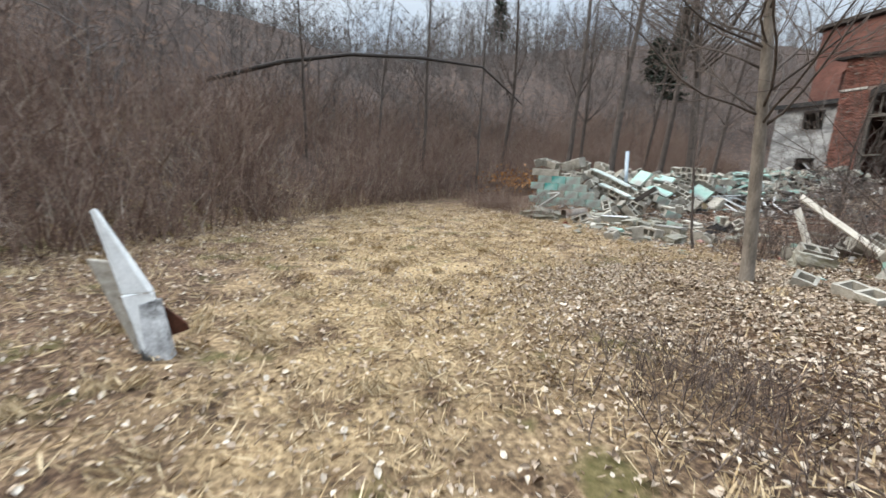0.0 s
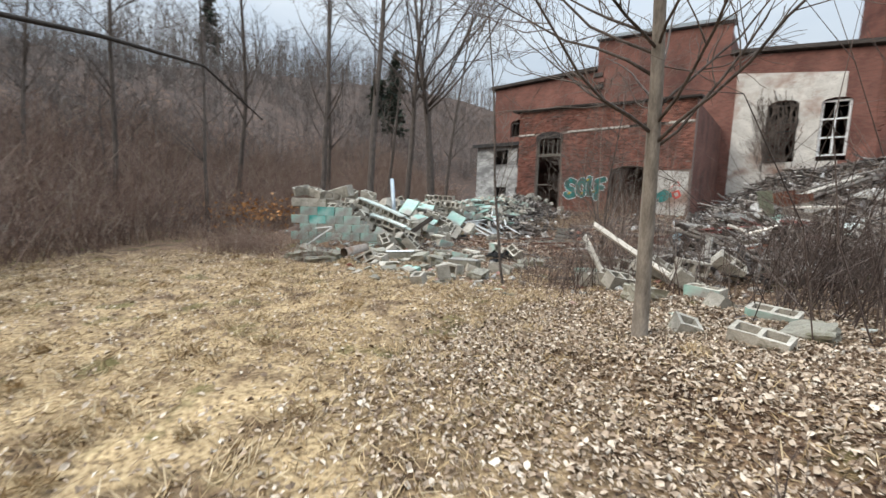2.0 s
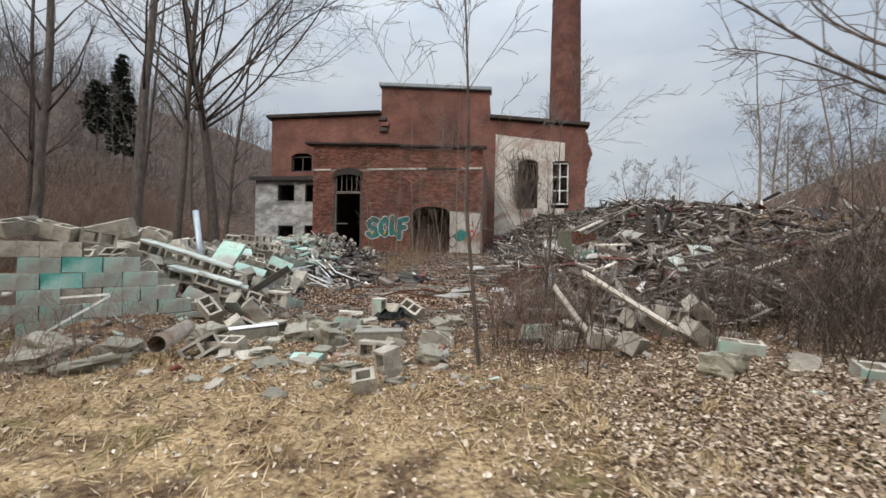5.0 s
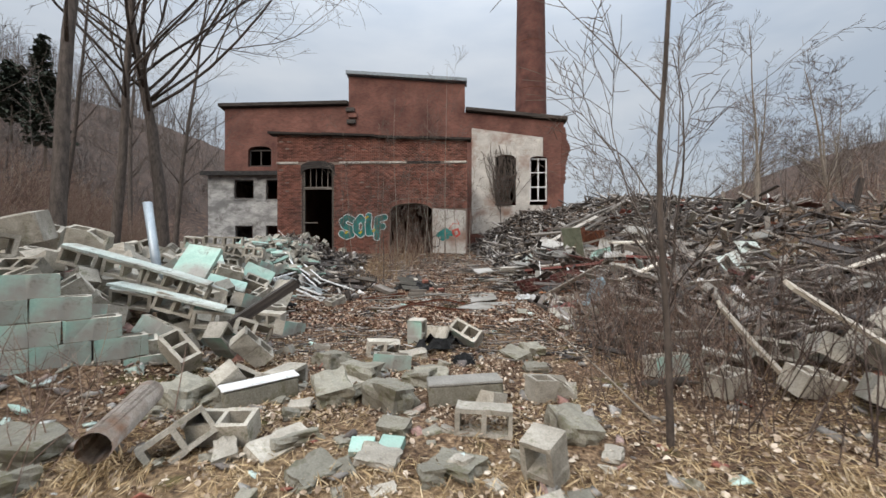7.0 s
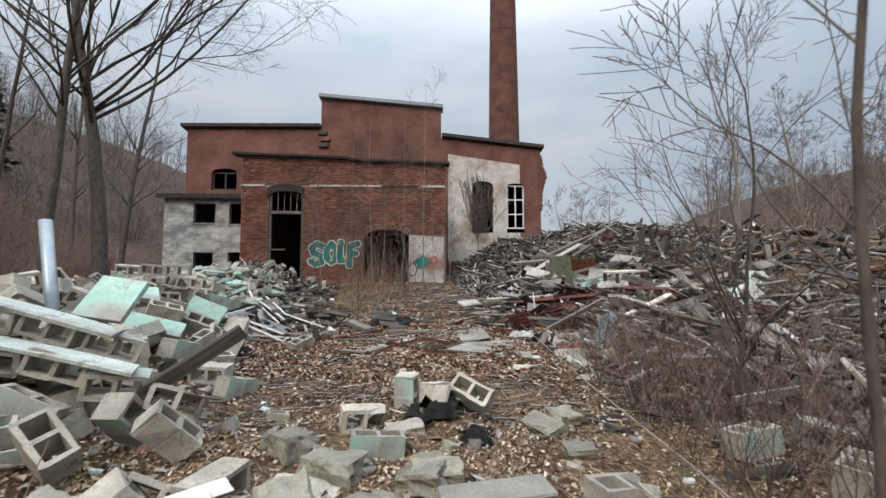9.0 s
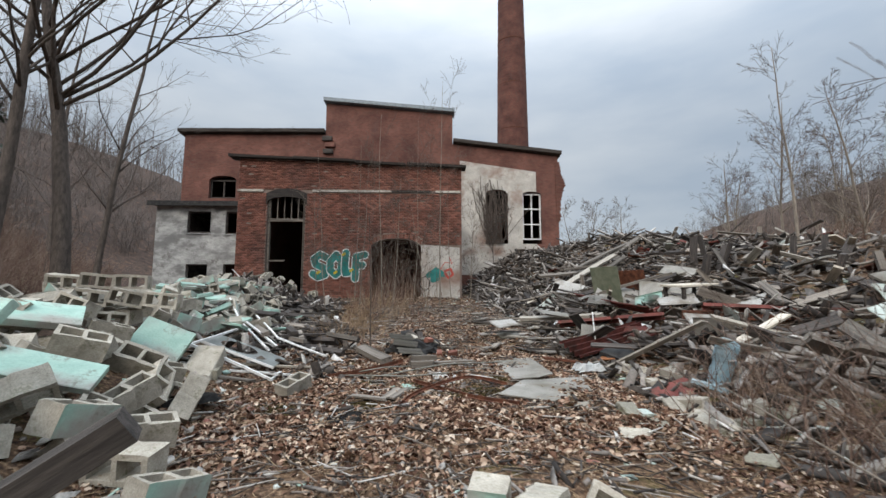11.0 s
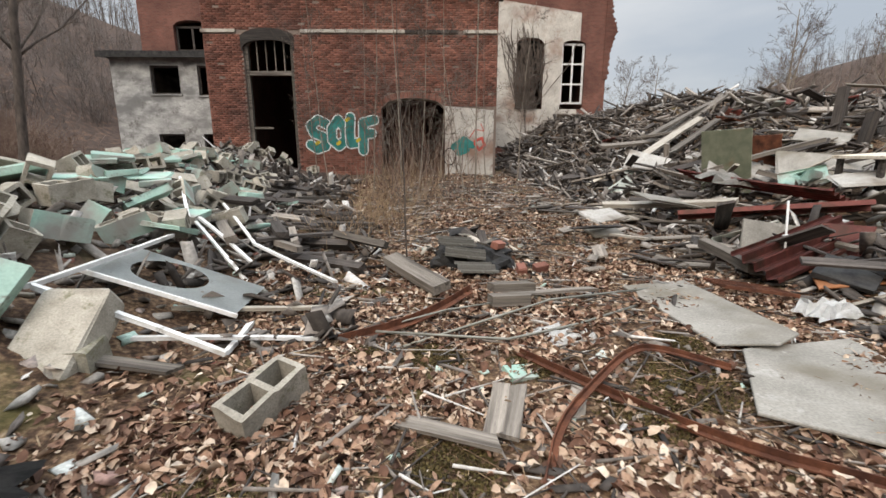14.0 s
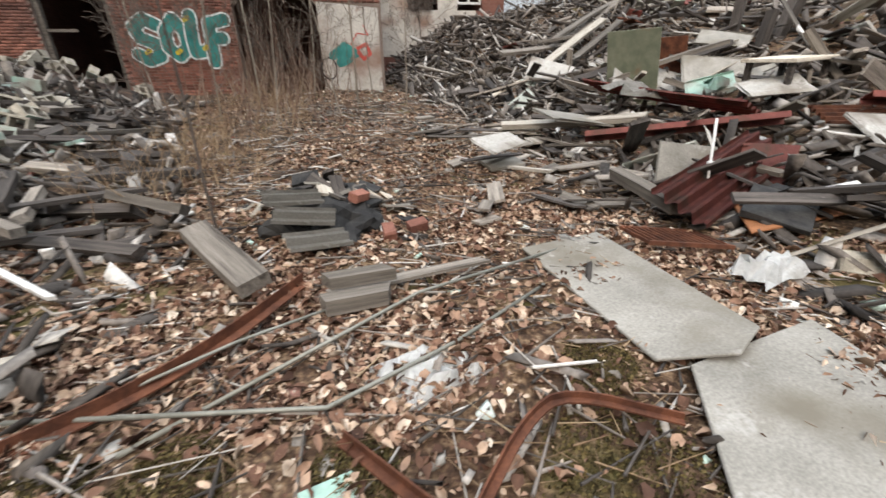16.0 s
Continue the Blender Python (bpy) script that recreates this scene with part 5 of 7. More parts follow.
for i, (x, y, sx, sy, sz) in enumerate(((-8.1, 6.45, 0.44, 0.26, 0.22), (-7.62, 6.35, 0.38, 0.26, 0.23), (-6.3, 5.95, 0.34, 0.24, 0.18), (-8.0, 7.0, 0.34, 0.26, 0.2), (-7.4, 6.95, 0.4, 0.28, 0.16), (-9.3, 6.4, 0.42, 0.3, 0.2), (-8.4, 7.4, 0.36, 0.24, 0.2), (-8.15, 5.75, 0.3, 0.22, 0.1), (-9.6, 5.0, 0.5, 0.35, 0.16), (-10.1, 4.9, 0.5, 0.36, 0.2), (-9.7, 5.5, 0.4, 0.3, 0.2), (-10.4, 5.3, 0.5, 0.32, 0.24), (-7.1, 5.5, 0.3, 0.22, 0.1), (-7.9, 5.4, 0.26, 0.2, 0.1), (-3.6, 5.3, 0.36, 0.28, 0.2), (-2.2, 4.7, 0.3, 0.22, 0.16))):
    chunk(x, y, 0.05, sx, sy, sz, rb.gauss(0, 8), rb.gauss(0, 8), rb.uniform(0, 360), MOSSY, "mossy broken masonry lump on the ground", i)
for i in range(70):
    x, y = (rb.uniform(-9.6, -6.2), rb.uniform(5.0, 8.2)) if i < 26 else (rb.gauss(-7.4, 0.8), rb.gauss(5.5, 0.45))
    k = rb.uniform(0.08, 0.2) if i < 26 else rb.uniform(0.05, 0.13)
    chunk(x, y, 0.025, k * rb.uniform(1.1, 1.8), k, k * rb.uniform(0.4, 0.8), rb.gauss(0, 12), rb.gauss(0, 12), rb.uniform(0, 360), rb.choice((MOSSY, CONCRETE, MOSSY)), "small broken masonry lump on the ground", 40 + i)
for x, y, rz in ((-7.68, 5.66, 5), (-7.5, 5.68, -8)):
    slabs("mint_chip", x, y, ground_z(x, y) - 0.01, 0.15, 0.13, 0.06, 14, 4, rz, MINT, "small mint painted concrete chip", "chip", 0.004, 0.006)
slabs("mint_chip", -8.18, 11.66, 0.15, 0.18, 0.14, 0.05, 5, 8, 20, MINT, "small mint painted concrete chip", "chip", 0.004, 0.003)

# steel pipe standing in the pile and the rusty pipe on the ground
pipe = empty("steel_pipe", (0, 0, 0), "upright grey galvanised pipe leaning in the pile", "pipe")
bm = bmesh.new()
tube(bm, [(-11.0, 8.4, 0.8), (-11.05, 8.42, 1.13), (-11.22, 8.48, 1.97)], 0.055, 16)
part("tube", bm, STEEL, pipe)
rusty = empty("rusty_pipe", (0, 0, 0), "short wide rusty iron pipe lying on the rubble", "pipe")
bm = bmesh.new()
tube(bm, [(-9.0, 5.22, 0.3), (-9.25, 5.95, 0.34)], 0.085, 20, cap=False)
bmesh.ops.solidify(bm, geom=bm.faces[:], thickness=0.012)
part("tube", bm, PIPE, rusty)


def angle_iron(points, size, label):
    """An L-section bar bent along its points."""
    bm = bmesh.new()
    rows = []
    for _ in range(2):
        cut = [points[0]]
        for p, q in zip(points, points[1:]):
            cut += [tuple(Vector(p).lerp(Vector(q), 0.25)), tuple(Vector(p).lerp(Vector(q), 0.75))]
        points = cut + [points[-1]]
    for i, p in enumerate(points):
        p = Vector(p)
        d = (Vector(points[min(i + 1, len(points) - 1)]) - Vector(points[max(i - 1, 0)])).normalized()
        u, up, t = d.cross(Vector((0, 0, 1))).normalized(), Vector((0, 0, 1)), 0.008
        rows.append([bm.verts.new(p + u * a * size + up * b * size) for a, b in ((0, 0), (1, 0), (1, t / size), (t / size, t / size), (t / size, 1), (0, 1))])
    for a, b in zip(rows, rows[1:]):
        for k in range(6):
            bm.faces.new((a[k], b[k], b[(k + 1) % 6], a[(k + 1) % 6]))
    bm.faces.new(rows[0])
    bm.faces.new(rows[-1][::-1])
    bmesh.ops.recalc_face_normals(bm, faces=bm.faces[:])
    me = bpy.data.meshes.new("angle_iron")
    bm.to_mesh(me)
    bm.free()
    me.materials.append(RUST)
    return tagged(new("angle_iron", me), label, "iron bar")


angle_iron([(-9.35, 12.07, 0.2), (-8.98, 12.28, 0.22), (-8.7, 12.55, 0.24), (-8.36, 13.15, 0.24)], 0.06, "bent rusty angle iron on the leaves")
angle_iron([(-8.13, 11.89, 0.2), (-7.81, 11.47, 0.2), (-7.39, 10.97, 0.2), (-6.95, 10.72, 0.2)], 0.04, "long rusty angle iron on the leaves")
angle_iron([(-8.26, 10.78, 0.16), (-8.12, 11.11, 0.22), (-7.79, 11.46, 0.26), (-7.52, 11.74, 0.27), (-7.3, 11.85, 0.26), (-6.91, 11.66, 0.2)], 0.034, "bent rusty angle iron on the leaves")
for pts, r in (([(-9.28, 12.15, 0.22), (-8.6, 12.5, 0.28), (-7.88, 12.92, 0.24)], 0.008), ([(-9.38, 12.26, 0.22), (-8.19, 12.0, 0.25), (-7.6, 12.3, 0.24), (-6.95, 12.72, 0.24)], 0.01), ([(-8.9, 12.0, 0.2), (-7.7, 12.75, 0.28), (-6.6, 13.2, 0.24)], 0.01)):
    rod = empty("conduit_rod", (0, 0, 0), "thin grey conduit rod over the debris", "rod")
    bm = bmesh.new()
    tube(bm, pts, r, 8)
    part("tube", bm, GALV, rod)

# red channel beams and rusty sheets at the right-hand heap
for a, b, wd in (((-5.0, 15.6, 0.7), (-3.2, 14.5, 0.95), 0.2), ((-2.6, 14.2, 1.15), (0.2, 12.9, 1.05), 0.18)):
    bx = empty("channel_beam", (0, 0, 0), "red painted steel channel beam on the debris", "beam")
    A, B = Vector(a), Vector(b)
    L = (B - A).length
    bm = bmesh.new()
    box(bm, -L / 2, -wd / 2, 0, L / 2, wd / 2, 0.012)
    box(bm, -L / 2, -wd / 2, 0.012, L / 2, -wd / 2 + 0.012, 0.07)
    box(bm, -L / 2, wd / 2 - 0.012, 0.012, L / 2, wd / 2, 0.07)
    part("channel", bm, REDIRON, bx).matrix_basis = Matrix.Translation((A + B) / 2) @ (B - A).to_track_quat("X", "Z").to_matrix().to_4x4() @ pose(0, 0, 0, 150, 0, 0)
sheet("orange_sheet", [(-4.9, 13.4, 0.34), (-4.15, 13.5, 0.42), (-4.3, 12.95, 0.36), (-5.2, 12.95, 0.29)], 0.02, ORANGE, "rust-orange metal sheet on the ground", "sheet")
sheet("grey_flag", [(-6.45, 15.6, 0.45), (-6.0, 15.65, 0.48), (-5.98, 15.2, 0.42), (-6.4, 15.2, 0.38)], 0.04, SLAB, "small broken grey slab", "slab")
board(-9.2, 14.05, 0.36, -8.62, 13.1, 0.28, 0.2, 0.09, WOOD, "timber_beam", "rotten hollow timber beam end", "beam", 10)
board(-5.4, 14.35, 0.48, -5.45, 13.4, 0.38, 0.12, 0.1, WOOD, "timber_beam", "mossy squared timber beam", "beam", 5)
for a, b in (((-8.31, 11.5, 0.2), (-8.42, 11.05, 0.2)), ((-8.22, 11.48, 0.2), (-8.35, 11.04, 0.2)), ((-9.0, 11.22, 0.2), (-8.4, 11.0, 0.2)), ((-8.2, 12.9, 0.26), (-7.2, 13.1, 0.27)), ((-8.0, 11.2, 0.18), (-7.85, 11.55, 0.18)), ((-10.9, 11.55, 0.4), (-10.1, 11.5, 0.3))):
    board(*a, *b, 0.09, 0.022, WOOD)

# boards heaped over the fallen wing
rb = random.Random(23)


def heap_boards(n, xr, yr, lengths, lift, mats, tilt):
    for _ in range(n):
        x, y = rb.uniform(*xr), rb.uniform(*yr)
        if x < along(y, EDGE) + 0.2 or (-5.8 < x < -4.0 and 9.4 < y < 11.9):
            continue
        L, a = rb.uniform(*lengths), rb.uniform(0, math.pi)
        z = ground_z(x, y) + rb.uniform(*lift)
        dx, dy, dz = math.cos(a) * L / 2, math.sin(a) * L / 2, rb.gauss(0, tilt) * L / 2
        za, zb = max(z - dz, ground_z(x - dx, y - dy) + 0.02), max(z + dz, ground_z(x + dx, y + dy) + 0.02)
        board(x - dx, y - dy, za, x + dx, y + dy, zb, rb.uniform(0.05, 0.2), rb.uniform(0.015, 0.05), rb.choice(mats), roll=rb.gauss(0, 34))


# many boards are dark wood, partly to stand in for the heap's shaded gaps
heap_boards(230, (-5.5, 3), (10.0, 20), (0.3, 1.4), (0.05, 0.4), [WOOD, WOOD, WOOD, DARKWOOD, DARKWOOD, DARKWOOD, DARKWOOD, DARKWOOD, GREYWOOD, PALEWOOD], 0.34)
heap_boards(36, (-6, 7), (20, 23.5), (0.5, 2.2), (0.05, 0.5), [WOOD, WOOD, DARKWOOD, DARKWOOD, GREYWOOD], 0.3)
rng = np.random.default_rng(61)
c, h, a = [], [], []
for _ in range(420):
    x, y = rng.uniform(-6, 9), rng.uniform(23, 31)
    if x > along(y, EDGE) + 0.2:
        c.append((x, y, ground_z(x, y) + rng.uniform(0.0, 0.4)))
        h.append((rng.uniform(0.2, 1.1), rng.uniform(0.02, 0.08), rng.uniform(0.01, 0.03)))
        a.append((rng.normal(0, 0.6), rng.normal(0, 0.28), rng.uniform(0, 6.3)))
tagged(new("far_boards", heaps("far_boards", c, h, a, DEBRIS, 0.06)), "weathered boards heaped at the back of the ruin", "boards", kind="stuff")
heap_boards(110, (-4.4, 4), (7.2, 11.5), (0.5, 2.0), (0.03, 0.3), [WOOD, WOOD, DARKWOOD, GREYWOOD], 0.3)
for i in range(110):
    x, y = rb.uniform(-5.2, 5), rb.uniform(8.8, 25)
    if x < along(y, EDGE) + 0.5:
        continue
    m, what = rb.choice(((SLAB, "grey"), (SLAB, "grey"), (DUSTY, "dirty white"), (PALEMINT, "faded mint painted"), (RUST, "rusty"), (REDIRON, "dull red"), (BLACK, "black tarred"), (WOOD, "weathered timber")))
    slabs("scrap_sheet", x, y, ground_z(x, y) + rb.uniform(0.05, 0.3), rb.uniform(0.25, 0.9), rb.uniform(0.2, 0.6), rb.uniform(0.012, 0.05), rb.gauss(0, 28), rb.gauss(0, 24), rb.uniform(0, 360), m, "broken " + what + " panel tilted on the heap", "panel", 0.003, 0.012, i)
for i in range(14):
    x, y = rb.uniform(-3.5, 5), rb.uniform(13, 24)
    z = ground_z(x, y)
    board(x, y, z - 0.1, x + rb.gauss(0, 0.25), y + rb.gauss(0, 0.25), z + rb.uniform(0.4, 0.9), 0.12, 0.1, rb.choice((DARKWOOD, WOOD)), "timber_post", "charred upright timber post in the heap", "post")
for a, b, wd in (((-1.4, 22.9, 2.4), (2.1, 25.2, 4.1), 0.3), ((-2.2, 22.2, 2.3), (1.4, 25.0, 3.7), 0.22), ((-3.0, 21.6, 2.2), (0.2, 22.6, 2.6), 0.25), ((-3.4, 17.6, 1.3), (-1.3, 17.4, 1.9), 0.16)):
    board(*a, *b, wd, 0.07, WOOD, "long_beam", "long grey weathered timber propped on the heap", "beam")

# loose splinters, chips and leaves
rng = np.random.default_rng(90)
c, h, a = [], [], []
for _ in range(7000):
    u = rng.uniform()
    if u < 0.74:
        y = rng.uniform(7, 32)
        x = along(y, EDGE) + rng.uniform(-0.5, 12) * rng.uniform(0.3, 1)
    elif u < 0.85:
        x, y = rng.uniform(-10.2, -5), rng.uniform(7.5, 24)
    else:
        y = rng.uniform(12, 22)
        x = along(y, CREST) + rng.uniform(0, 3.5)
    L = rng.uniform(0.03, 0.17) if 0.74 <= u < 0.85 else rng.uniform(0.05, 0.26) * (1.7 if y > 18 else 1)
    lift = rng.uniform(0, 0.3) if x > along(y, EDGE) + 0.8 else rng.uniform(0, 0.03)
    c.append((x, y, ground_z(x, y) + 0.01 + lift))
    h.append((L, rng.uniform(0.006, 0.02) if 0.74 <= u < 0.85 else rng.uniform(0.008, 0.065), rng.uniform(0.003, 0.008) if 0.74 <= u < 0.85 else rng.uniform(0.004, 0.015)))
    a.append((rng.normal(0, 0.5), rng.normal(0, 0.15 if 0.74 <= u < 0.85 else 0.5), rng.uniform(0, 6.3)))
tagged(new("splinters", heaps("splinters", c, h, a, DEBRIS, 0.25)), "splintered boards and laths strewn over the site", "debris", kind="stuff")
c, h, a = [], [], []
for _ in range(5400):
    u = rng.uniform()
    if u < 0.45:
        y = rng.uniform(5.5, 21)
        x = along(y, CREST) + rng.normal(0.9, 1.1)
    elif u < 0.62:
        x, y = rng.uniform(-9.5, -5.5), rng.uniform(5.0, 24)
    else:
        y = rng.uniform(4.5, 26)
        x = along(y, EDGE) + rng.uniform(0, 8)
    s = rng.uniform(0.01, 0.04) if 0.45 <= u < 0.62 and y > 8 else rng.uniform(0.012, 0.06)
    c.append((x, y, ground_z(x, y) + s * 0.2))
    h.append((s, s * rng.uniform(0.55, 1), s * rng.uniform(0.1, 0.35)))
    a.append(tuple(rng.normal(0, 0.4, 2)) + (rng.uniform(0, 6.3),))
tagged(new("masonry_chips", heaps("masonry_chips", c, h, a, CHIPS, 0.55)), "broken concrete, brick and plaster chips", "rubble", kind="stuff")

MOSSES = ((-8.68, 11.85, 0.2), (-7.2, 11.55, 0.32), (-7.02, 12.03, 0.18), (-9.08, 11.92, 0.16), (-8.1, 11.75, 0.16), (-7.6, 11.2, 0.25), (-9.5, 10.6, 0.25), (-8.6, 10.9, 0.2))
p, s, a = [], [], []
for mx, my, mr in MOSSES:
    for _ in range(int(9000 * mr)):
        t, r = rng.uniform(0, 6.3), mr * math.sqrt(rng.uniform()) * rng.uniform(0.8, 1.25)
        x, y = mx + r * math.cos(t), my + r * math.sin(t)
        p.append((x, y, ground_z(x, y) + 0.03 * max(0, 1 - (r / mr) ** 2) * rng.uniform(0.4, 1)))
        s.append(rng.uniform(0.008, 0.022))
        a.append(tuple(rng.normal(0, 0.8, 3)))
tagged(new("moss", blades("moss", p, s, a, MOSS, 0.4)), "low cushions of olive moss in the lane", "moss", kind="stuff")

p, s, a, pale = [], [], [], []
for _ in range(200000):
    u = rng.uniform()
    if u < 0.2:
        x, y = rng.normal(-3.1, 1.5), rng.normal(4.0, 1.3)
        if x < -4.7 + 0.5 * noise.noise(Vector((x, y, 7))) and rng.uniform() < 0.75:
            continue
    elif u < 0.33:
        x, y = rng.uniform(-12, 1.5), rng.uniform(-4, 6)
    elif u < 0.62:
        x, y = rng.uniform(-10.4, -5.4), rng.uniform(9.4, 14.2)
    elif u < 0.92:
        x, y = rng.uniform(-10.5, -4.5), rng.uniform(6, 17)
    else:
        x, y = rng.uniform(-11, -5), rng.uniform(16, 24.3)
    if y > 6 and noise.noise(Vector((x * 0.8, y * 0.8, 4))) + 0.5 * noise.noise(Vector((x * 2.6, y * 2.6, 1))) > 0.02 and rng.uniform() < 0.8:
        continue
    if any((x - mx) ** 2 + (y - my) ** 2 < (mr * (1 + 0.4 * noise.noise(Vector((x * 5, y * 5, 0))))) ** 2 for mx, my, mr in MOSSES) and rng.uniform() < 0.75:
        continue
    if math.hypot(x + 1.85, y - 2.05) < 0.4:
        continue
    pale.append(u < 0.2 or (u < 0.33 and rng.uniform() < 0.4) or y < rng.normal(8.0, 0.9))
    p.append((x, y, ground_z(x, y) + rng.uniform(0.004, 0.03)))
    s.append(rng.uniform(0.012, 0.035) if rng.uniform() < 0.5 else rng.uniform(0.03, 0.085 if y > 9.3 else 0.055))
    a.append((rng.normal(0, 0.45), rng.normal(0, 0.4), rng.uniform(0, 6.3)))
for name, mat, keep, label in (("fallen_leaves", LEAF, False, "curled brown fallen leaves on the ground"), ("bleached_leaves", LEAFPALE, True, "pale bleached leaves under the tree")):
    pick = np.array(pale) == keep
    tagged(new(name, blades(name, np.array(p)[pick], np.array(s)[pick], np.array(a)[pick], mat, 0.34)), label, "leaves", kind="stuff")

p, s, a = [], [], []
for _ in range(190):
    tx, ty = -0.8 - 11 * rng.uniform(), rng.uniform(-3.5, 5.6)
    if tx + ty > rng.uniform(-2.6, 1.5):
        continue
    way, lean, size = rng.uniform(0, 6.3), rng.uniform(0.1, 0.7), rng.uniform(0.05, 0.16)
    for _ in range(90):
        r, t = size * math.sqrt(rng.uniform()), rng.uniform(0, 6.3)
        x, y = tx + r * math.cos(t), ty + r * math.sin(t)
        L = rng.uniform(0.05, 0.15)
        p.append((x, y, ground_z(x, y) + L * 0.25))
        s.append(L)
        a.append((rng.normal(0, 0.9), -rng.uniform(0.3, 1.1), way + rng.normal(0, 0.8)))
for _ in range(112000):
    x, y = -0.5 - 13 * rng.uniform() ** 1.2 + 1.5 * rng.uniform(), rng.uniform(-5, 5.5)
    if noise.noise(Vector((x * 0.7, y * 0.7, 2))) < -0.25 or x + y > rng.uniform(-2.0, 3.2) or (y < rng.normal(-0.6, 0.5) and rng.uniform() < 0.55) or (x < -6.5 and y > 1.0 and rng.uniform() < 0.45):
        continue
    L = rng.uniform(0.05, 0.15)
    p.append((x, y, ground_z(x, y) + L * 0.15))
    s.append(L)
    a.append((rng.normal(0, 0.9), rng.normal(-0.35, 0.5), rng.uniform(0, 6.3)))
for _ in range(22000):
    x, y = rng.uniform(-9.6, -3.6), rng.normal(6.0, 1.3)
    if noise.noise(Vector((x * 0.9, y * 0.9, 3))) < -0.1:
        continue
    L = rng.uniform(0.04, 0.12)
    p.append((x, y, ground_z(x, y) + L * 0.12))
    s.append(L)
    a.append((rng.normal(0, 0.9), rng.normal(-0.2, 0.4), rng.uniform(0, 6.3)))
me = blades("dry_grass", p, s, a, STRAW, 0.02)
co = np.empty(len(me.vertices) * 3, dtype=np.float32)
me.vertices.foreach_get("co", co)
tri = co.reshape(-1, 6, 3)
mid = (tri[:, 0:1] + tri[:, 3:4]) / 2
axis = tri[:, 3:4] - tri[:, 0:1]
axis = axis / np.linalg.norm(axis, axis=2, keepdims=True)
rel = tri - mid
alongv = (rel * axis).sum(2, keepdims=True) * axis
me.vertices.foreach_set("co", (mid + alongv + (rel - alongv) * 0.105).astype(np.float32).ravel())
tagged(new("dry_grass", me), "flattened straw-coloured winter grass", "grass", kind="stuff")

segs = []
for _ in range(5200):
    if rng.uniform() < 0.6:
        x, y = rng.uniform(-10.3, -5), rng.uniform(6, 17)
    else:
        x, y = rng.uniform(-8, 0.5), rng.uniform(-1, 6)
    t, L = rng.uniform(0, 6.3), rng.uniform(0.05, 0.28)
    z = ground_z(x, y) + rng.uniform(0.01, 0.04)
    segs.append((x, y, z, x + math.cos(t) * L, y + math.sin(t) * L, z + rng.normal(0, 0.02), rng.uniform(0.0015, 0.005), 0.0012))
tagged(new("loose_twigs", sticks("loose_twigs", segs, 3, WEED)), "broken dry twigs and stalks on the ground", "twigs", kind="stuff")

segs = []
for _ in range(2600):
    x, y = rng.uniform(-9.9, -5.1), rng.uniform(7.8, 21)
    t, L = rng.normal(0.2, 0.9), rng.uniform(0.1, 0.55)
    z = ground_z(x, y) + rng.uniform(0.01, 0.05)
    segs.append((x, y, z, x + math.cos(t) * L, y + math.sin(t) * L, ground_z(x + math.cos(t) * L, y + math.sin(t) * L) + 0.02, rng.uniform(0.003, 0.011), 0.004))
tagged(new("lane_sticks", sticks("lane_sticks", segs, 4, DEBRIS)), "grey broken sticks and laths over the lane", "sticks", kind="stuff")

# the split white post stuck in the lawn, with its board
post = empty("broken_post", (-2.85, -1.12, 0), "splintered white post with weathered board stuck in the grass", "post")
bm = bmesh.new()
hexa(bm, [(-0.04, -0.05, -0.05), (0.04, -0.05, -0.05), (0.04, 0.07, -0.05), (-0.04, 0.07, -0.05), (-0.1, -0.2, 0.42), (-0.04, -0.2, 0.42), (-0.04, -0.04, 0.43), (-0.1, -0.04, 0.43)])
hexa(bm, [(-0.1, -0.2, 0.42), (-0.04, -0.2, 0.42), (-0.04, -0.04, 0.43), (-0.1, -0.04, 0.43), (-0.17, -0.355, 0.92), (-0.15, -0.355, 0.92), (-0.15, -0.335, 0.93), (-0.17, -0.335, 0.93)])
part("post", worn(bm, 0.008, 0.008), WHITE, post)
bm = bmesh.new()
hexa(bm, [(-0.12, -0.14, -0.05), (-0.07, -0.14, -0.05), (-0.07, -0.01, -0.05), (-0.12, -0.01, -0.05), (-0.2, -0.42, 0.62), (-0.16, -0.42, 0.62), (-0.16, -0.3, 0.6), (-0.2, -0.3, 0.6)])
part("board", worn(bm, 0.006, 0.004), PALEWOOD, post, "brown stained board")
bm = bmesh.new()
hexa(bm, [(-0.12, -0.04, 0.1), (-0.1, -0.04, 0.1), (-0.1, 0.13, 0.16), (-0.12, 0.13, 0.16), (-0.12, -0.06, 0.38), (-0.1, -0.06, 0.38), (-0.1, 0.12, 0.2), (-0.12, 0.12, 0.2)])
part("bracket", bm, RUST, post, "rusty iron bracket plate")
bm = bmesh.new()
hexa(bm, [(-0.05, -0.06, -0.05), (0.055, -0.06, -0.05), (0.055, 0.08, -0.05), (-0.05, 0.08, -0.05), (-0.1, -0.165, 0.37), (-0.03, -0.165, 0.37), (-0.03, -0.01, 0.38), (-0.1, -0.01, 0.38)])
part("sleeve", worn(bm, 0.008, 0.014), PEELING, post, "black-stained peeling white sleeve")

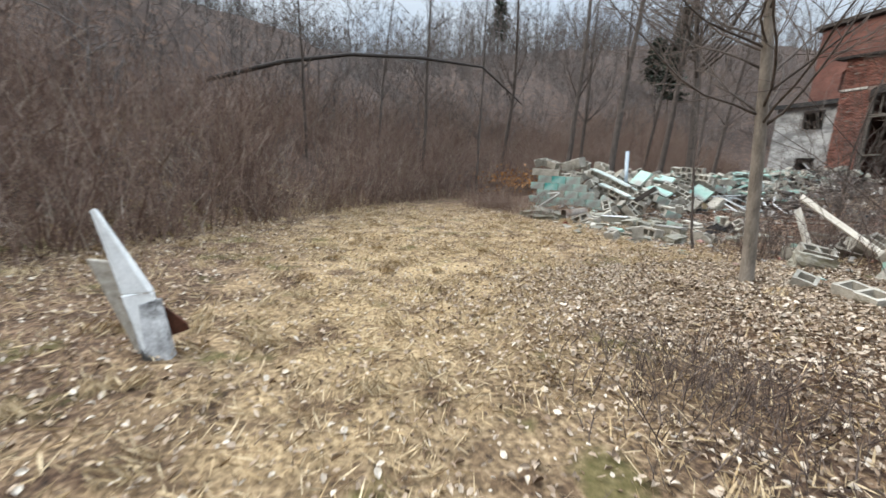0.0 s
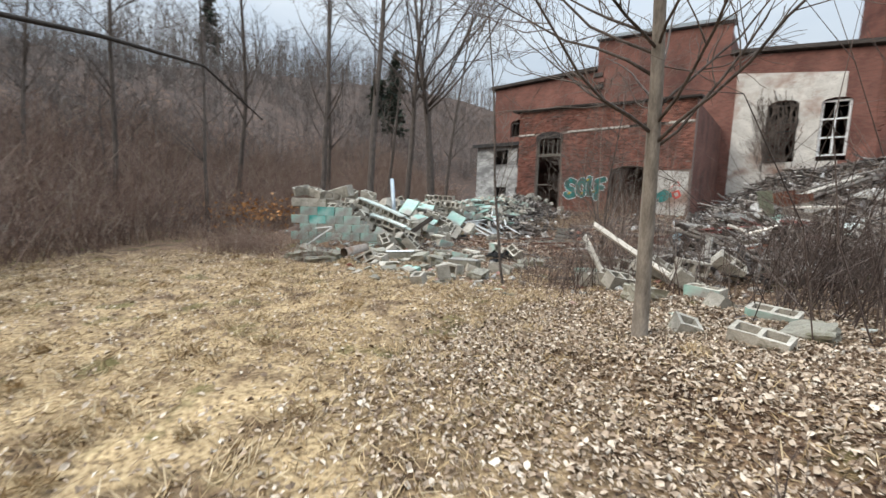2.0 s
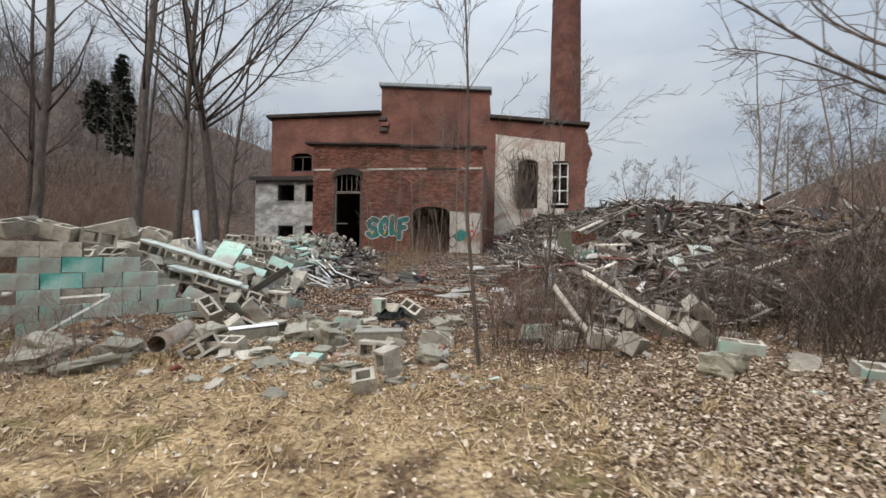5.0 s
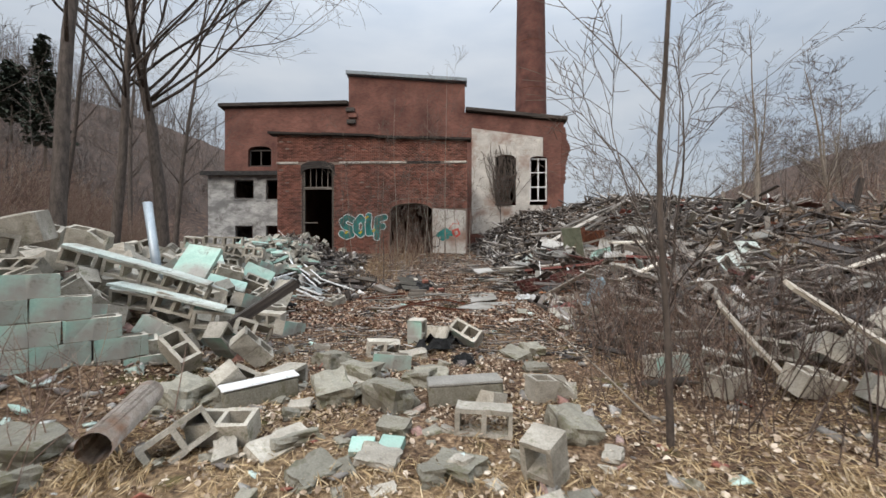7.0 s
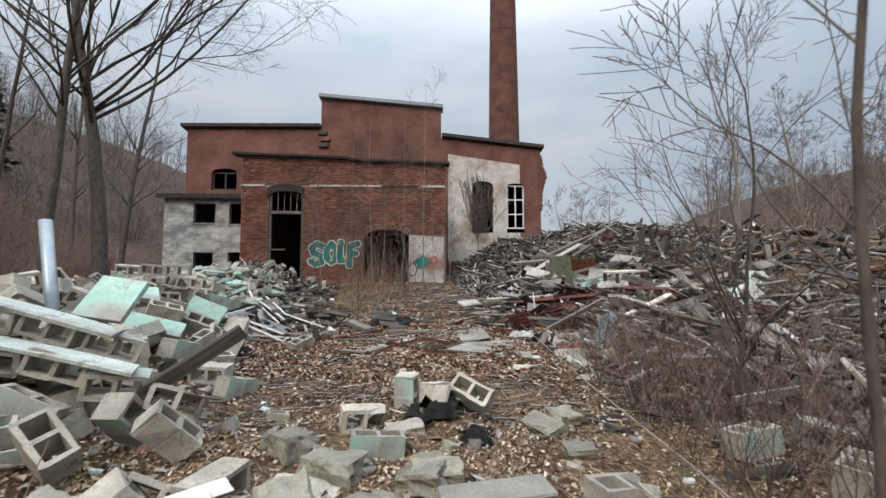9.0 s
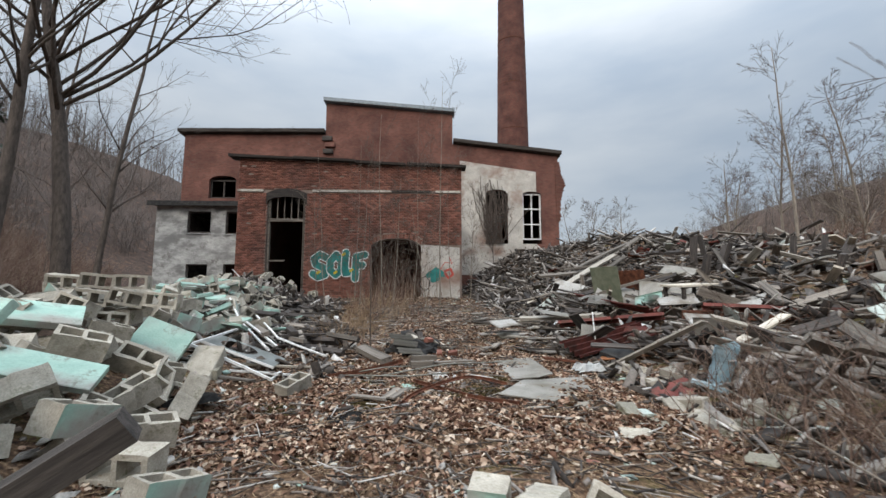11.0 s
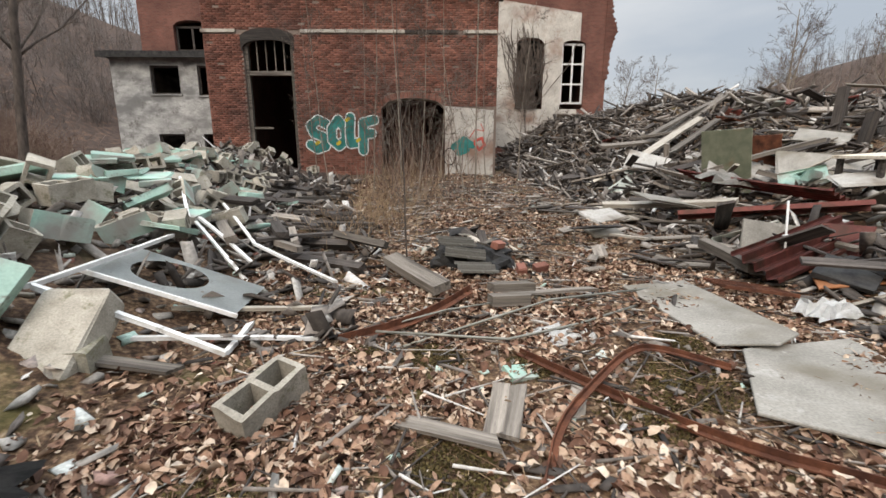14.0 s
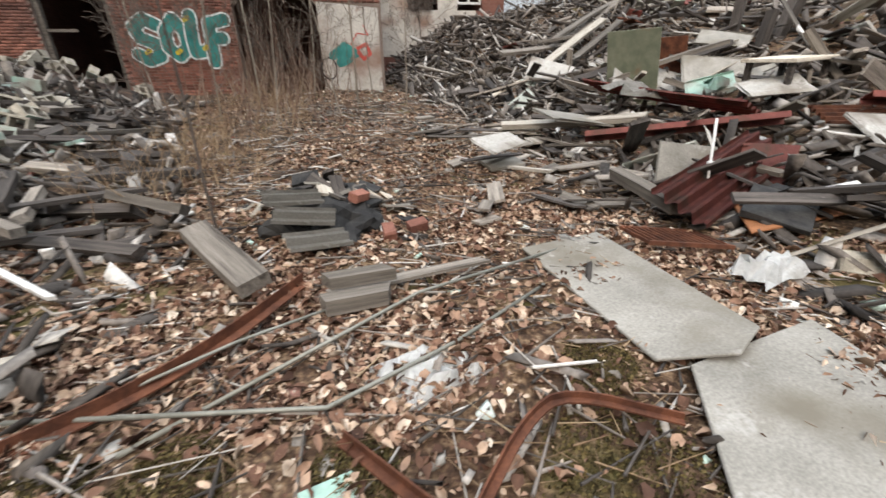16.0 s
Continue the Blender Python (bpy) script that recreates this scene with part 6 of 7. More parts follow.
# ---- single pieces in the rubble ----
def crumple(name, x, y, z, wide, deep, high, rz, mat, label, category, seed, cells=7, tilt=(0, 0)):
    """A crushed sheet: a folded grid with thickness."""
    rng = random.Random(seed)
    bm = bmesh.new()
    g = [[bm.verts.new(((i / cells - 0.5) * wide * rng.uniform(0.85, 1.1), (j / cells - 0.5) * deep * rng.uniform(0.85, 1.1), high * (0.25 + rng.uniform(0, 0.75)) * (0.35 if i in (0, cells) or j in (0, cells) else 1))) for j in range(cells + 1)] for i in range(cells + 1)]
    for i in range(cells):
        for j in range(cells):
            if rng.random() > 0.05:
                bm.faces.new((g[i][j], g[i + 1][j], g[i + 1][j + 1], g[i][j + 1]))
    bmesh.ops.solidify(bm, geom=bm.faces[:], thickness=0.006)
    me = bpy.data.meshes.new(name)
    bm.to_mesh(me)
    bm.free()
    me.materials.append(mat)
    ob = new(name, me)
    ob.matrix_world = pose(x, y, z, tilt[0], tilt[1], rz)
    return tagged(ob, label, category)


def corrugated(a, b, wide, waves, depth, mat, label, roll=0.0):
    """A corrugated sheet from a to b."""
    A, B = Vector(a), Vector(b)
    L = (B - A).length
    n = waves * 6
    bm = bmesh.new()
    rows = []
    for s in (-0.5, -0.2, 0.15, 0.5):
        dip = 0.03 * L * (0.25 - s * s)
        rows.append([bm.verts.new((s * L, (k / n - 0.5) * wide, depth * math.sin(k / n * waves * math.tau) - dip)) for k in range(n + 1)])
    for p, q in zip(rows, rows[1:]):
        for k in range(n):
            bm.faces.new((p[k], q[k], q[k + 1], p[k + 1]))
    bmesh.ops.solidify(bm, geom=bm.faces[:], thickness=0.006)
    me = bpy.data.meshes.new("corrugated_sheet")
    bm.to_mesh(me)
    bm.free()
    me.materials.append(mat)
    ob = new("corrugated_sheet", me)
    ob.matrix_world = Matrix.Translation((A + B) / 2) @ (B - A).to_track_quat("X", "Z").to_matrix().to_4x4() @ pose(0, 0, 0, roll, 0, 0)
    return tagged(ob, label, "metal sheet")


corrugated((-5.55, 13.3, 0.42), (-3.75, 14.15, 0.72), 0.5, 4, 0.035, REDIRON, "dark red corrugated metal sheet on the heap", 28)
corrugated((-3.75, 17.6, 1.25), (-3.1, 15.0, 0.98), 0.5, 4, 0.035, REDIRON, "dark red corrugated metal sheet on the heap", -20)
corrugated((-2.9, 14.4, 0.95), (-1.2, 13.4, 1.0), 0.6, 5, 0.03, RUST, "rusty corrugated metal sheet on the heap", 15)

crumple("roof_sheet", -3.75, 16.4, 1.12, 0.95, 0.5, 0.16, -15, DUSTY, "bent pale metal roofing sheet on the heap", "sheet", 31, 5, (12, 8))
crumple("roof_sheet", -2.6, 16.2, 1.2, 0.6, 0.4, 0.2, 20, MINT, "bent mint painted metal sheet on the heap", "sheet", 32, 4, (8, -10))

# pile of cement roof pieces and tarred scraps in the lane
for i, (x, y, z, rz) in enumerate(((-8.45, 14.0, 0.56, 78), (-8.36, 13.78, 0.47, 58), (-8.26, 13.52, 0.37, 82))):
    u = Vector((math.cos(radians(rz - 60)), math.sin(radians(rz - 60)), 0)) * 0.22
    corrugated((x - u.x, y - u.y, z + 0.03), (x + u.x, y + u.y, z - 0.02), 0.2, 2, 0.02, SLAB, "grey corrugated cement roofing piece on the pile", 24)
rb = random.Random(52)
for i in range(84):
    r, t = abs(rb.gauss(0, 0.42)), rb.uniform(0, math.tau)
    x, y = -8.25 + r * math.cos(t), 14.4 + 1.5 * r * math.sin(t)
    h = 0.36 * math.exp(-(r / 0.45) ** 2)
    L = rb.uniform(0.1, 0.32)
    a = rb.uniform(0, math.tau)
    z = ground_z(x, y) + h * rb.uniform(0.3, 1)
    board(x, y, z, x + math.cos(a) * L, y + math.sin(a) * L, max(ground_z(x + math.cos(a) * L, y + math.sin(a) * L) + 0.01, z - rb.uniform(0, 0.15)), rb.uniform(0.05, 0.14), rb.uniform(0.012, 0.035), rb.choice((BLACK, BLACK, DARKWOOD, WOOD, SLAB, PALEWOOD)), "roofing_scrap", "torn roofing and board scrap in the lane pile", "scrap", rb.gauss(0, 25))
mound = empty("debris_mound", (-8.25, 14.4, ground_z(-8.25, 14.4) - 0.12), "low mound of black roofing debris", "debris")
bm = bmesh.new()
bmesh.ops.create_icosphere(bm, subdivisions=4, radius=1)
for v in bm.verts:
    k = 1 + 0.25 * noise.noise(v.co * 3.3) + 0.15 * noise.noise(v.co * 9)
    v.co = Vector((v.co.x * 0.5 * k, v.co.y * 0.8 * k, v.co.z * 0.33 * k))
part("core", bm, BLACK, mound)
for i, (x, y, z) in enumerate(((-7.95, 14.2, 0.5), (-7.75, 13.75, 0.32), (-7.5, 13.9, 0.3))):
    slabs("brick_chunk", x, y, z - 0.06, 0.16, 0.1, 0.08, rb.gauss(0, 20), rb.gauss(0, 15), rb.uniform(0, 360), BRICK_ONE, "broken red brick chunk in the debris", "brick", 0.008, 0.008, i)
board(-8.22, 12.74, 0.28, -7.86, 12.78, 0.28, 0.1, 0.09, WOOD, "timber_offcut", "grey squared timber offcut", "timber")
board(-8.2, 12.86, 0.36, -7.84, 12.9, 0.36, 0.1, 0.07, WOOD, "timber_offcut", "grey squared timber offcut", "timber")

# scraps
crumple("plaster_scrap", -7.75, 12.18, 0.17, 0.46, 0.34, 0.09, 20, WHITE, "crumpled white plaster board scrap on the leaves", "scrap", 1)
crumple("plastic_scrap", -5.5, 12.53, 0.2, 0.5, 0.26, 0.14, 10, WHITE, "crumpled white plastic sheeting", "scrap", 2)
drum = empty("crushed_drum", pose(-4.5, 11.15, ground_z(-4.5, 11.15) - 0.03, 8, 14, 30), "dented pale blue sheet metal drum on the rubble", "drum")
bm = bmesh.new()
tube(bm, [(0.02 * math.sin(k * 1.7), 0, k * 0.065) for k in range(9)], [0.135, 0.13, 0.12, 0.125, 0.115, 0.12, 0.125, 0.12, 0.13], 28, False)
for v in bm.verts:
    v.co *= 1 + 0.1 * noise.noise(v.co * 4)
bmesh.ops.solidify(bm, geom=bm.faces[:], thickness=0.006)
for f in bm.faces:
    f.smooth = True
part("shell", bm, BLUETIN, drum)
part("base_flange", worn(boxed(-0.22, -0.2, -0.02, 0.24, 0.2, 0.03), 0.008, 0.012), BLUETIN, drum)
for i in range(30):
    x, y = rb.uniform(-6.4, -4.2), rb.gauss(10.0, 0.4)
    k = rb.uniform(0.06, 0.17)
    chunk(x, y, 0.03, k * rb.uniform(1.1, 1.9), k, k * rb.uniform(0.35, 0.7), rb.gauss(0, 14), rb.gauss(0, 14), rb.uniform(0, 360), rb.choice((MOSSY, CONCRETE, MOSSY, PALEMINT)), "pale broken concrete lump beside the heap", 80 + i)
crumple("tar_scrap", -8.74, 10.42, 0.12, 0.4, 0.3, 0.09, 5, BLACK, "torn black tar felt on the leaves", "scrap", 4)
crumple("tar_scrap", -10.3, 10.5, 0.3, 0.55, 0.35, 0.1, 25, BLACK, "torn black tar felt by the blocks", "scrap", 5)
crumple("tar_scrap", -9.28, 11.6, 0.15, 0.3, 0.2, 0.1, 25, BLACK, "torn black tar felt beside a block", "scrap", 6)
crumple("mint_scrap", -5.81, 11.13, 0.13, 0.2, 0.18, 0.06, 40, MINT, "cracked mint painted plaster piece", "scrap", 7, 4)
crumple("mint_scrap", -5.48, 10.64, 0.13, 0.3, 0.2, 0.05, 80, MINT, "cracked mint painted plaster piece", "scrap", 8, 4)
crumple("mint_scrap", -6.55, 10.2, 0.13, 0.2, 0.14, 0.05, 10, MINT, "cracked mint painted plaster piece", "scrap", 9, 4)
slabs("rusty_plate", -4.95, 11.2, 0.2, 0.75, 0.4, 0.02, 12, -10, 20, REDIRON, "rusty red metal plate on rubble", "plate", 0.004, 0.006)
for i, (x, y) in enumerate(((-4.88, 12.4), (-4.95, 11.65), (-4.62, 11.75), (-5.15, 10.6), (-4.7, 10.3), (-5.3, 10.1))):
    slabs("concrete_chunk", x, y, ground_z(x, y) - 0.04, rb.uniform(0.2, 0.4), rb.uniform(0.16, 0.28), rb.uniform(0.14, 0.24), rb.gauss(0, 12), rb.gauss(0, 12), rb.uniform(0, 360), CONCRETE, "rough broken concrete chunk", "concrete", 0.02, 0.02, 70 + i)

pole = empty("white_rod", (0, 0, 0), "thin white rod standing in the debris", "rod")
bm = bmesh.new()
tube(bm, [(-4.93, 13.66, 0.1), (-4.95, 13.66, 0.5), (-4.99, 13.67, 1.04)], 0.011, 8)
part("tube", bm, WHITE, pole)
part("clip", worn(boxed(-4.99, 13.645, 0.66, -4.93, 13.68, 0.685), 0.004), WHITE, pole)

grate = empty("iron_grate", pose(-5.75, 13.08, 0.27, -6, 5, -12), "rusty iron floor grate on the debris", "grate")
for y in (-0.22, 0.22):
    part("rim", boxed(-0.3, y - 0.012, 0, 0.3, y + 0.012, 0.03), RUST, grate)
for i in range(13):
    x = -0.29 + i * 0.048
    part("bar", boxed(x - 0.006, -0.208, 0.002, x + 0.006, 0.208, 0.026), RUST, grate)

bench = empty("work_table", pose(-1.86, 15.75, ground_z(-1.86, 15.75) - 0.05, 2, -3, 12), "pale topped old work table standing in rubble", "table")
part("tabletop", worn(boxed(-0.5, -0.35, 0.62, 0.5, 0.35, 0.67), 0.006), PALEWOOD, bench)
for x in (-0.44, 0.38):
    for y in (-0.3, 0.24):
        part("leg", worn(boxed(x, y, 0, x + 0.07, y + 0.07, 0.62), 0.004), DARKWOOD, bench)

hood = empty("rusty_hood", pose(-2.55, 17.75, ground_z(-2.55, 17.75) + 0.02, 0, -12, 28), "open rusty sheet metal hood tilted on the heap", "metal hood")
part("side_panel", worn(boxed(-0.5, -0.45, 0, -0.48, 0.45, 1.2), 0.004), OLIVE, hood, "olive green outer panel")
part("back_panel", worn(boxed(-0.48, 0.43, 0, 0.6, 0.45, 1.05), 0.004), RUST, hood)
part("side_panel", worn(boxed(0.58, -0.45, 0, 0.6, 0.43, 0.9), 0.004), RUST, hood)
part("base_panel", worn(boxed(-0.48, -0.45, 0, 0.58, 0.43, 0.02), 0.004), RUST, hood)

# flat mint slabs and dark timbers behind the counter
for i in range(30):
    y = rb.uniform(13.2, 18.5)
    x = along(y, CREST) + rb.gauss(0.5, 0.7)
    slabs("painted_slab", x, y, ground_z(x, y) + rb.uniform(0.06, 0.3), rb.uniform(0.25, 0.55), rb.uniform(0.2, 0.4), rb.uniform(0.03, 0.08), rb.gauss(0, 14), rb.gauss(0, 14), rb.uniform(0, 360), MINT, "flat mint painted slab on the block heap", "slab", 0.006, 0.012, 100 + i)
for i in range(44):
    y = rb.uniform(13.9, 19.5)
    x = along(y, CREST) + rb.uniform(1.5, 3.4)
    L, a = rb.uniform(0.4, 1.4), rb.gauss(0.1, 1.0)
    dx, dy = math.cos(a) * L / 2, math.sin(a) * L / 2
    z = ground_z(x, y) + rb.uniform(0.05, 0.28)
    board(x - dx, y - dy, max(z, ground_z(x - dx, y - dy) + 0.03), x + dx, y + dy, max(z - 0.05, ground_z(x + dx, y + dy) + 0.03), rb.uniform(0.06, 0.16), rb.uniform(0.03, 0.09), rb.choice((DARKWOOD, DARKWOOD, WOOD)), "dark_timber", "dark rotten timber stacked by the blocks", "timber", rb.gauss(0, 20))

# flat laths and boards between lane and heap
for i in range(60):
    x, y = rb.uniform(-6.9, -5.0), rb.uniform(13.8, 18.5)
    L, a = rb.uniform(0.25, 0.9), rb.gauss(0.0, 1.1)
    dx, dy = math.cos(a) * L / 2, math.sin(a) * L / 2
    z = ground_z(x, y) + rb.uniform(0.02, 0.16)
    board(x - dx, y - dy, max(z, ground_z(x - dx, y - dy) + 0.02), x + dx, y + dy, max(z, ground_z(x + dx, y + dy) + 0.02), rb.uniform(0.05, 0.16), rb.uniform(0.012, 0.03), rb.choice((WOOD, WOOD, DARKWOOD, GREYWOOD)), "lath", "flat weathered lath by the lane", "lath", rb.gauss(0, 12))
for i in range(16):
    x, y = rb.uniform(-7.0, -5.2), rb.uniform(12.8, 18)
    crumple("plaster_scrap", x, y, ground_z(x, y) - 0.01, rb.uniform(0.12, 0.3), rb.uniform(0.1, 0.22), 0.06, rb.uniform(0, 360), rb.choice((DUSTY, SLAB, DUSTY)), "broken pale plaster scrap by the lane", "scrap", 200 + i, 4)
# two loose blocks on the wall stub, and vines in the broken window
block(GREYS[1], -11.1, 5.95, 1.47, 8, 14, 20)
block(GREYS[3], -10.85, 6.25, 1.4, 90, 10, 60)
block(SHARDS[0], -11.32, 5.72, 1.52, 12, -16, 70)
rng = np.random.default_rng(19)
segs = []
for _ in range(46):
    q = np.array((rng.uniform(-4.3, -3.0), 33.66 + rng.normal(0, 0.04), 4.6))
    d = np.array((rng.normal(0, 0.25), rng.normal(0, 0.04), 1.0))
    for k in range(5):
        n = q + (d + rng.normal(0, 0.25, 3) * (1, 0.2, 1)) * rng.uniform(0.5, 0.95)
        segs.append((*q, *n, 0.022, 0.018))
        q = n
tagged(new("dead_vines", sticks("dead_vines", segs, 4, TWIG)), "dead vines climbing through the broken window", "vines", kind="stuff")

# a shrub that kept its orange leaves
rng = np.random.default_rng(15)
p, s, a = [], [], []
for _ in range(420):
    t = rng.normal(0, 1, 3)
    p.append((-16.2 + t[0] * 0.5, 7.0 + t[1] * 0.8, ground_z(-16.2, 7.0) + 0.7 + t[2] * 0.28))
    s.append(rng.uniform(0.08, 0.14))
    a.append(tuple(rng.normal(0, 1, 3)))
ORANGELEAF = assorted("orange_leaves", ((0, (0.22, 0.09, 0.03)), (0.6, (0.40, 0.19, 0.07)), (1, (0.52, 0.30, 0.14))), bump=0)
tagged(new("oak_leaves", blades("oak_leaves", p, s, a, ORANGELEAF)), "withered orange leaves on a thicket shrub", "leaves", kind="stuff")

# large pieces that stand out on the heap
for i, (x, y, z, sx, sy, rx, ry, rz, mat, what) in enumerate((
        (-3.2, 20.1, 1.25, 1.15, 0.75, 38, 14, -30, DUSTY, "cream painted board panel"), (-2.65, 17.45, 1.08, 1.35, 0.7, 34, 16, -25, DUSTY, "dirty white wall panel"),
        (-1.65, 16.85, 1.2, 1.5, 0.6, 46, 4, -28, SLAB, "grey-beige cement panel"), (-2.55, 16.3, 1.0, 0.6, 0.4, 40, -14, -40, MINT, "mint painted panel"),
        (-2.3, 15.5, 1.0, 0.75, 0.5, 18, -6, -25, DUSTY, "dirty white wall panel"), (-4.8, 16.3, 0.62, 1.0, 0.6, 10, 8, 10, SLAB, "grey cement panel"),
        (-6.3, 15.2, 0.5, 0.5, 0.42, 12, -4, 20, DUSTY, "pale plaster panel"), (-0.6, 18.2, 1.8, 0.9, 0.6, 25, 10, -50, SLAB, "grey cement panel"),
        (-4.2, 17.3, 0.95, 0.7, 0.4, 22, 12, 30, WOOD, "weathered board panel"))):
    slabs("loose_panel", x, y, z + 0.2, sx, sy, 0.035, rx, ry, rz, mat, "broken " + what + " tilted on the heap", "panel", 0.005, 0.03, 300 + i)
for x, y, dx, dy, h in ((0.3, 18.9, 0.1, 0.05, 1.15), (-0.05, 17.9, 0.15, 0.0, 0.75), (0.5, 18.05, 0.35, 0.1, 0.8), (1.2, 19.6, -0.1, 0.1, 0.9)):
    z = ground_z(x, y)
    board(x, y, z - 0.1, x + dx, y + dy, z + h, 0.17, 0.14, DARKWOOD, "charred_post", "charred upright timber post in the heap", "post")
for a, b, wd, mat in (((-3.4, 20.6, 1.5), (-0.6, 22.4, 2.85), 0.2, GREYWOOD), ((-3.0, 20.4, 1.45), (-0.4, 21.9, 2.75), 0.16, WOOD), ((-3.7, 22.2, 2.0), (-1.0, 22.6, 2.3), 0.22, WOOD), ((0.4, 21.4, 2.85), (3.6, 20.2, 2.95), 0.24, DARKWOOD), ((1.0, 20.0, 2.65), (4.4, 18.8, 2.8), 0.2, WOOD), ((-5.6, 17.0, 0.7), (-3.9, 15.9, 0.85), 0.14, GREYWOOD)):
    board(*a, *b, wd, 0.08, mat, "long_beam", "long split timber propped on the heap", "beam", 20)
# tarred felt and blocks by the upright block in the lane
crumple("tar_scrap", -7.3, 8.1, ground_z(-7.3, 8.1) - 0.01, 0.55, 0.4, 0.2, 35, BLACK, "torn black tar felt among the blocks", "scrap", 61, 6)
crumple("tar_scrap", -7.0, 7.6, ground_z(-7.0, 7.6) - 0.01, 0.4, 0.3, 0.1, 80, BLACK, "torn black tar felt among the blocks", "scrap", 62, 5)
block(MINTS[2], -6.98, 8.25, ground_z(-6.98, 8.25) + 0.16, 40, 20, -30)
block(GREYS[2], -7.3, 8.5, ground_z(-7.3, 8.5) + 0.09, 86, 10, 60)
block(SHARDS[1], -7.95, 7.95, ground_z(-7.95, 7.95) + 0.08, 90, 5, 20)

# ---- graffiti on the porch ----
def ribbon(bm, pts, wide, y, lift):
    """A flat brush stroke with round ends, each piece a hair nearer than the last."""
    k = 0
    for (x0, z0), (x1, z1) in zip(pts, pts[1:]):
        d = Vector((x1 - x0, z1 - z0))
        if d.length < 1e-6:
            continue
        n = Vector((-d.y, d.x)).normalized() * wide / 2
        yy = y - lift - k * 0.0002
        bm.faces.new([bm.verts.new(c) for c in ((x0 + n.x, yy, z0 + n.y), (x0 - n.x, yy, z0 - n.y), (x1 - n.x, yy, z1 - n.y), (x1 + n.x, yy, z1 + n.y))])
        k += 1
        for cx, cz in ((x0, z0), (x1, z1)):
            yy = y - lift - k * 0.0002
            bm.faces.new([bm.verts.new((cx + math.cos(t * math.tau / 14) * wide / 2, yy, cz + math.sin(t * math.tau / 14) * wide / 2)) for t in range(14)])
            k += 1


def letter(points, ox, oz, sx, sz):
    return [(ox + u * sx, oz + v * sz) for u, v in points]


tag = empty("graffiti", (0, 0, 0), "green bubble letter graffiti outlined in white on the brick", "graffiti")
S_ = [(0.95, 0.85), (0.5, 1.0), (0.1, 0.8), (0.25, 0.55), (0.8, 0.4), (0.85, 0.1), (0.4, 0.0), (0.05, 0.15)]
O_ = [(0.5, 1.05), (0.1, 0.7), (0.1, 0.25), (0.5, 0.0), (0.9, 0.25), (0.9, 0.7), (0.5, 1.05)]
L_ = [(0.3, 1.1), (0.2, 0.5), (0.25, 0.05), (0.95, 0.1)]
F_ = [(0.2, -0.1), (0.25, 0.9), (1.0, 1.0), (0.25, 0.9), (0.24, 0.5), (0.8, 0.52)]
strokes = [letter(S_, -13.2, 2.02, 0.66, 1.0), letter(O_, -12.46, 2.12, 0.6, 0.86), letter(L_, -11.84, 2.16, 0.4, 0.86), letter(F_, -11.4, 2.06, 0.52, 0.96)]
for i, stroke in enumerate(strokes):
    for wide, mat, lift, name in ((0.38, GRAF_WHITE, 0.003, "outline"), (0.29, GRAF_GREEN, 0.007, "letter")):
        bm = bmesh.new()
        ribbon(bm, stroke, wide, PY, lift + 0.008 * i)
        part(name, bm, mat, tag)
for x, z in ((-11.86, 3.0), (-11.5, 2.3), (-12.2, 2.2), (-12.95, 2.2)):
    bm = bmesh.new()
    ribbon(bm, [(x, z), (x + 0.08, z + 0.06)], 0.11, PY, 0.04)
    part("yellow_spot", bm, GRAF_YELLOW, tag)

tag = empty("graffiti", (0, 0, 0), "small green, red and black graffiti on the plaster", "graffiti")
for pts, wide, mat, lift in (([(-8.2 + 0.22 * math.cos(t * 0.5), 1.75 + 0.3 * math.sin(t * 0.5)) for t in range(14)], 0.04, GRAF_BLACK, 0.022),
                             ([(-8.05, 2.1), (-7.75, 2.3), (-7.6, 2.0), (-7.85, 1.9), (-7.7, 2.35), (-7.4, 2.15)], 0.24, GRAF_GREEN, 0.026),
                             ([(-7.3, 2.3), (-7.05, 2.4), (-6.95, 2.15), (-7.15, 2.0), (-7.3, 2.2)], 0.1, GRAF_RED, 0.03),
                             ([(-7.5, 2.4), (-7.3, 2.7), (-6.98, 2.65), (-7.1, 2.9)], 0.03, GRAF_RED, 0.034)):
    bm = bmesh.new()
    ribbon(bm, pts, wide, PY, lift)
    part("stroke", bm, mat, tag)

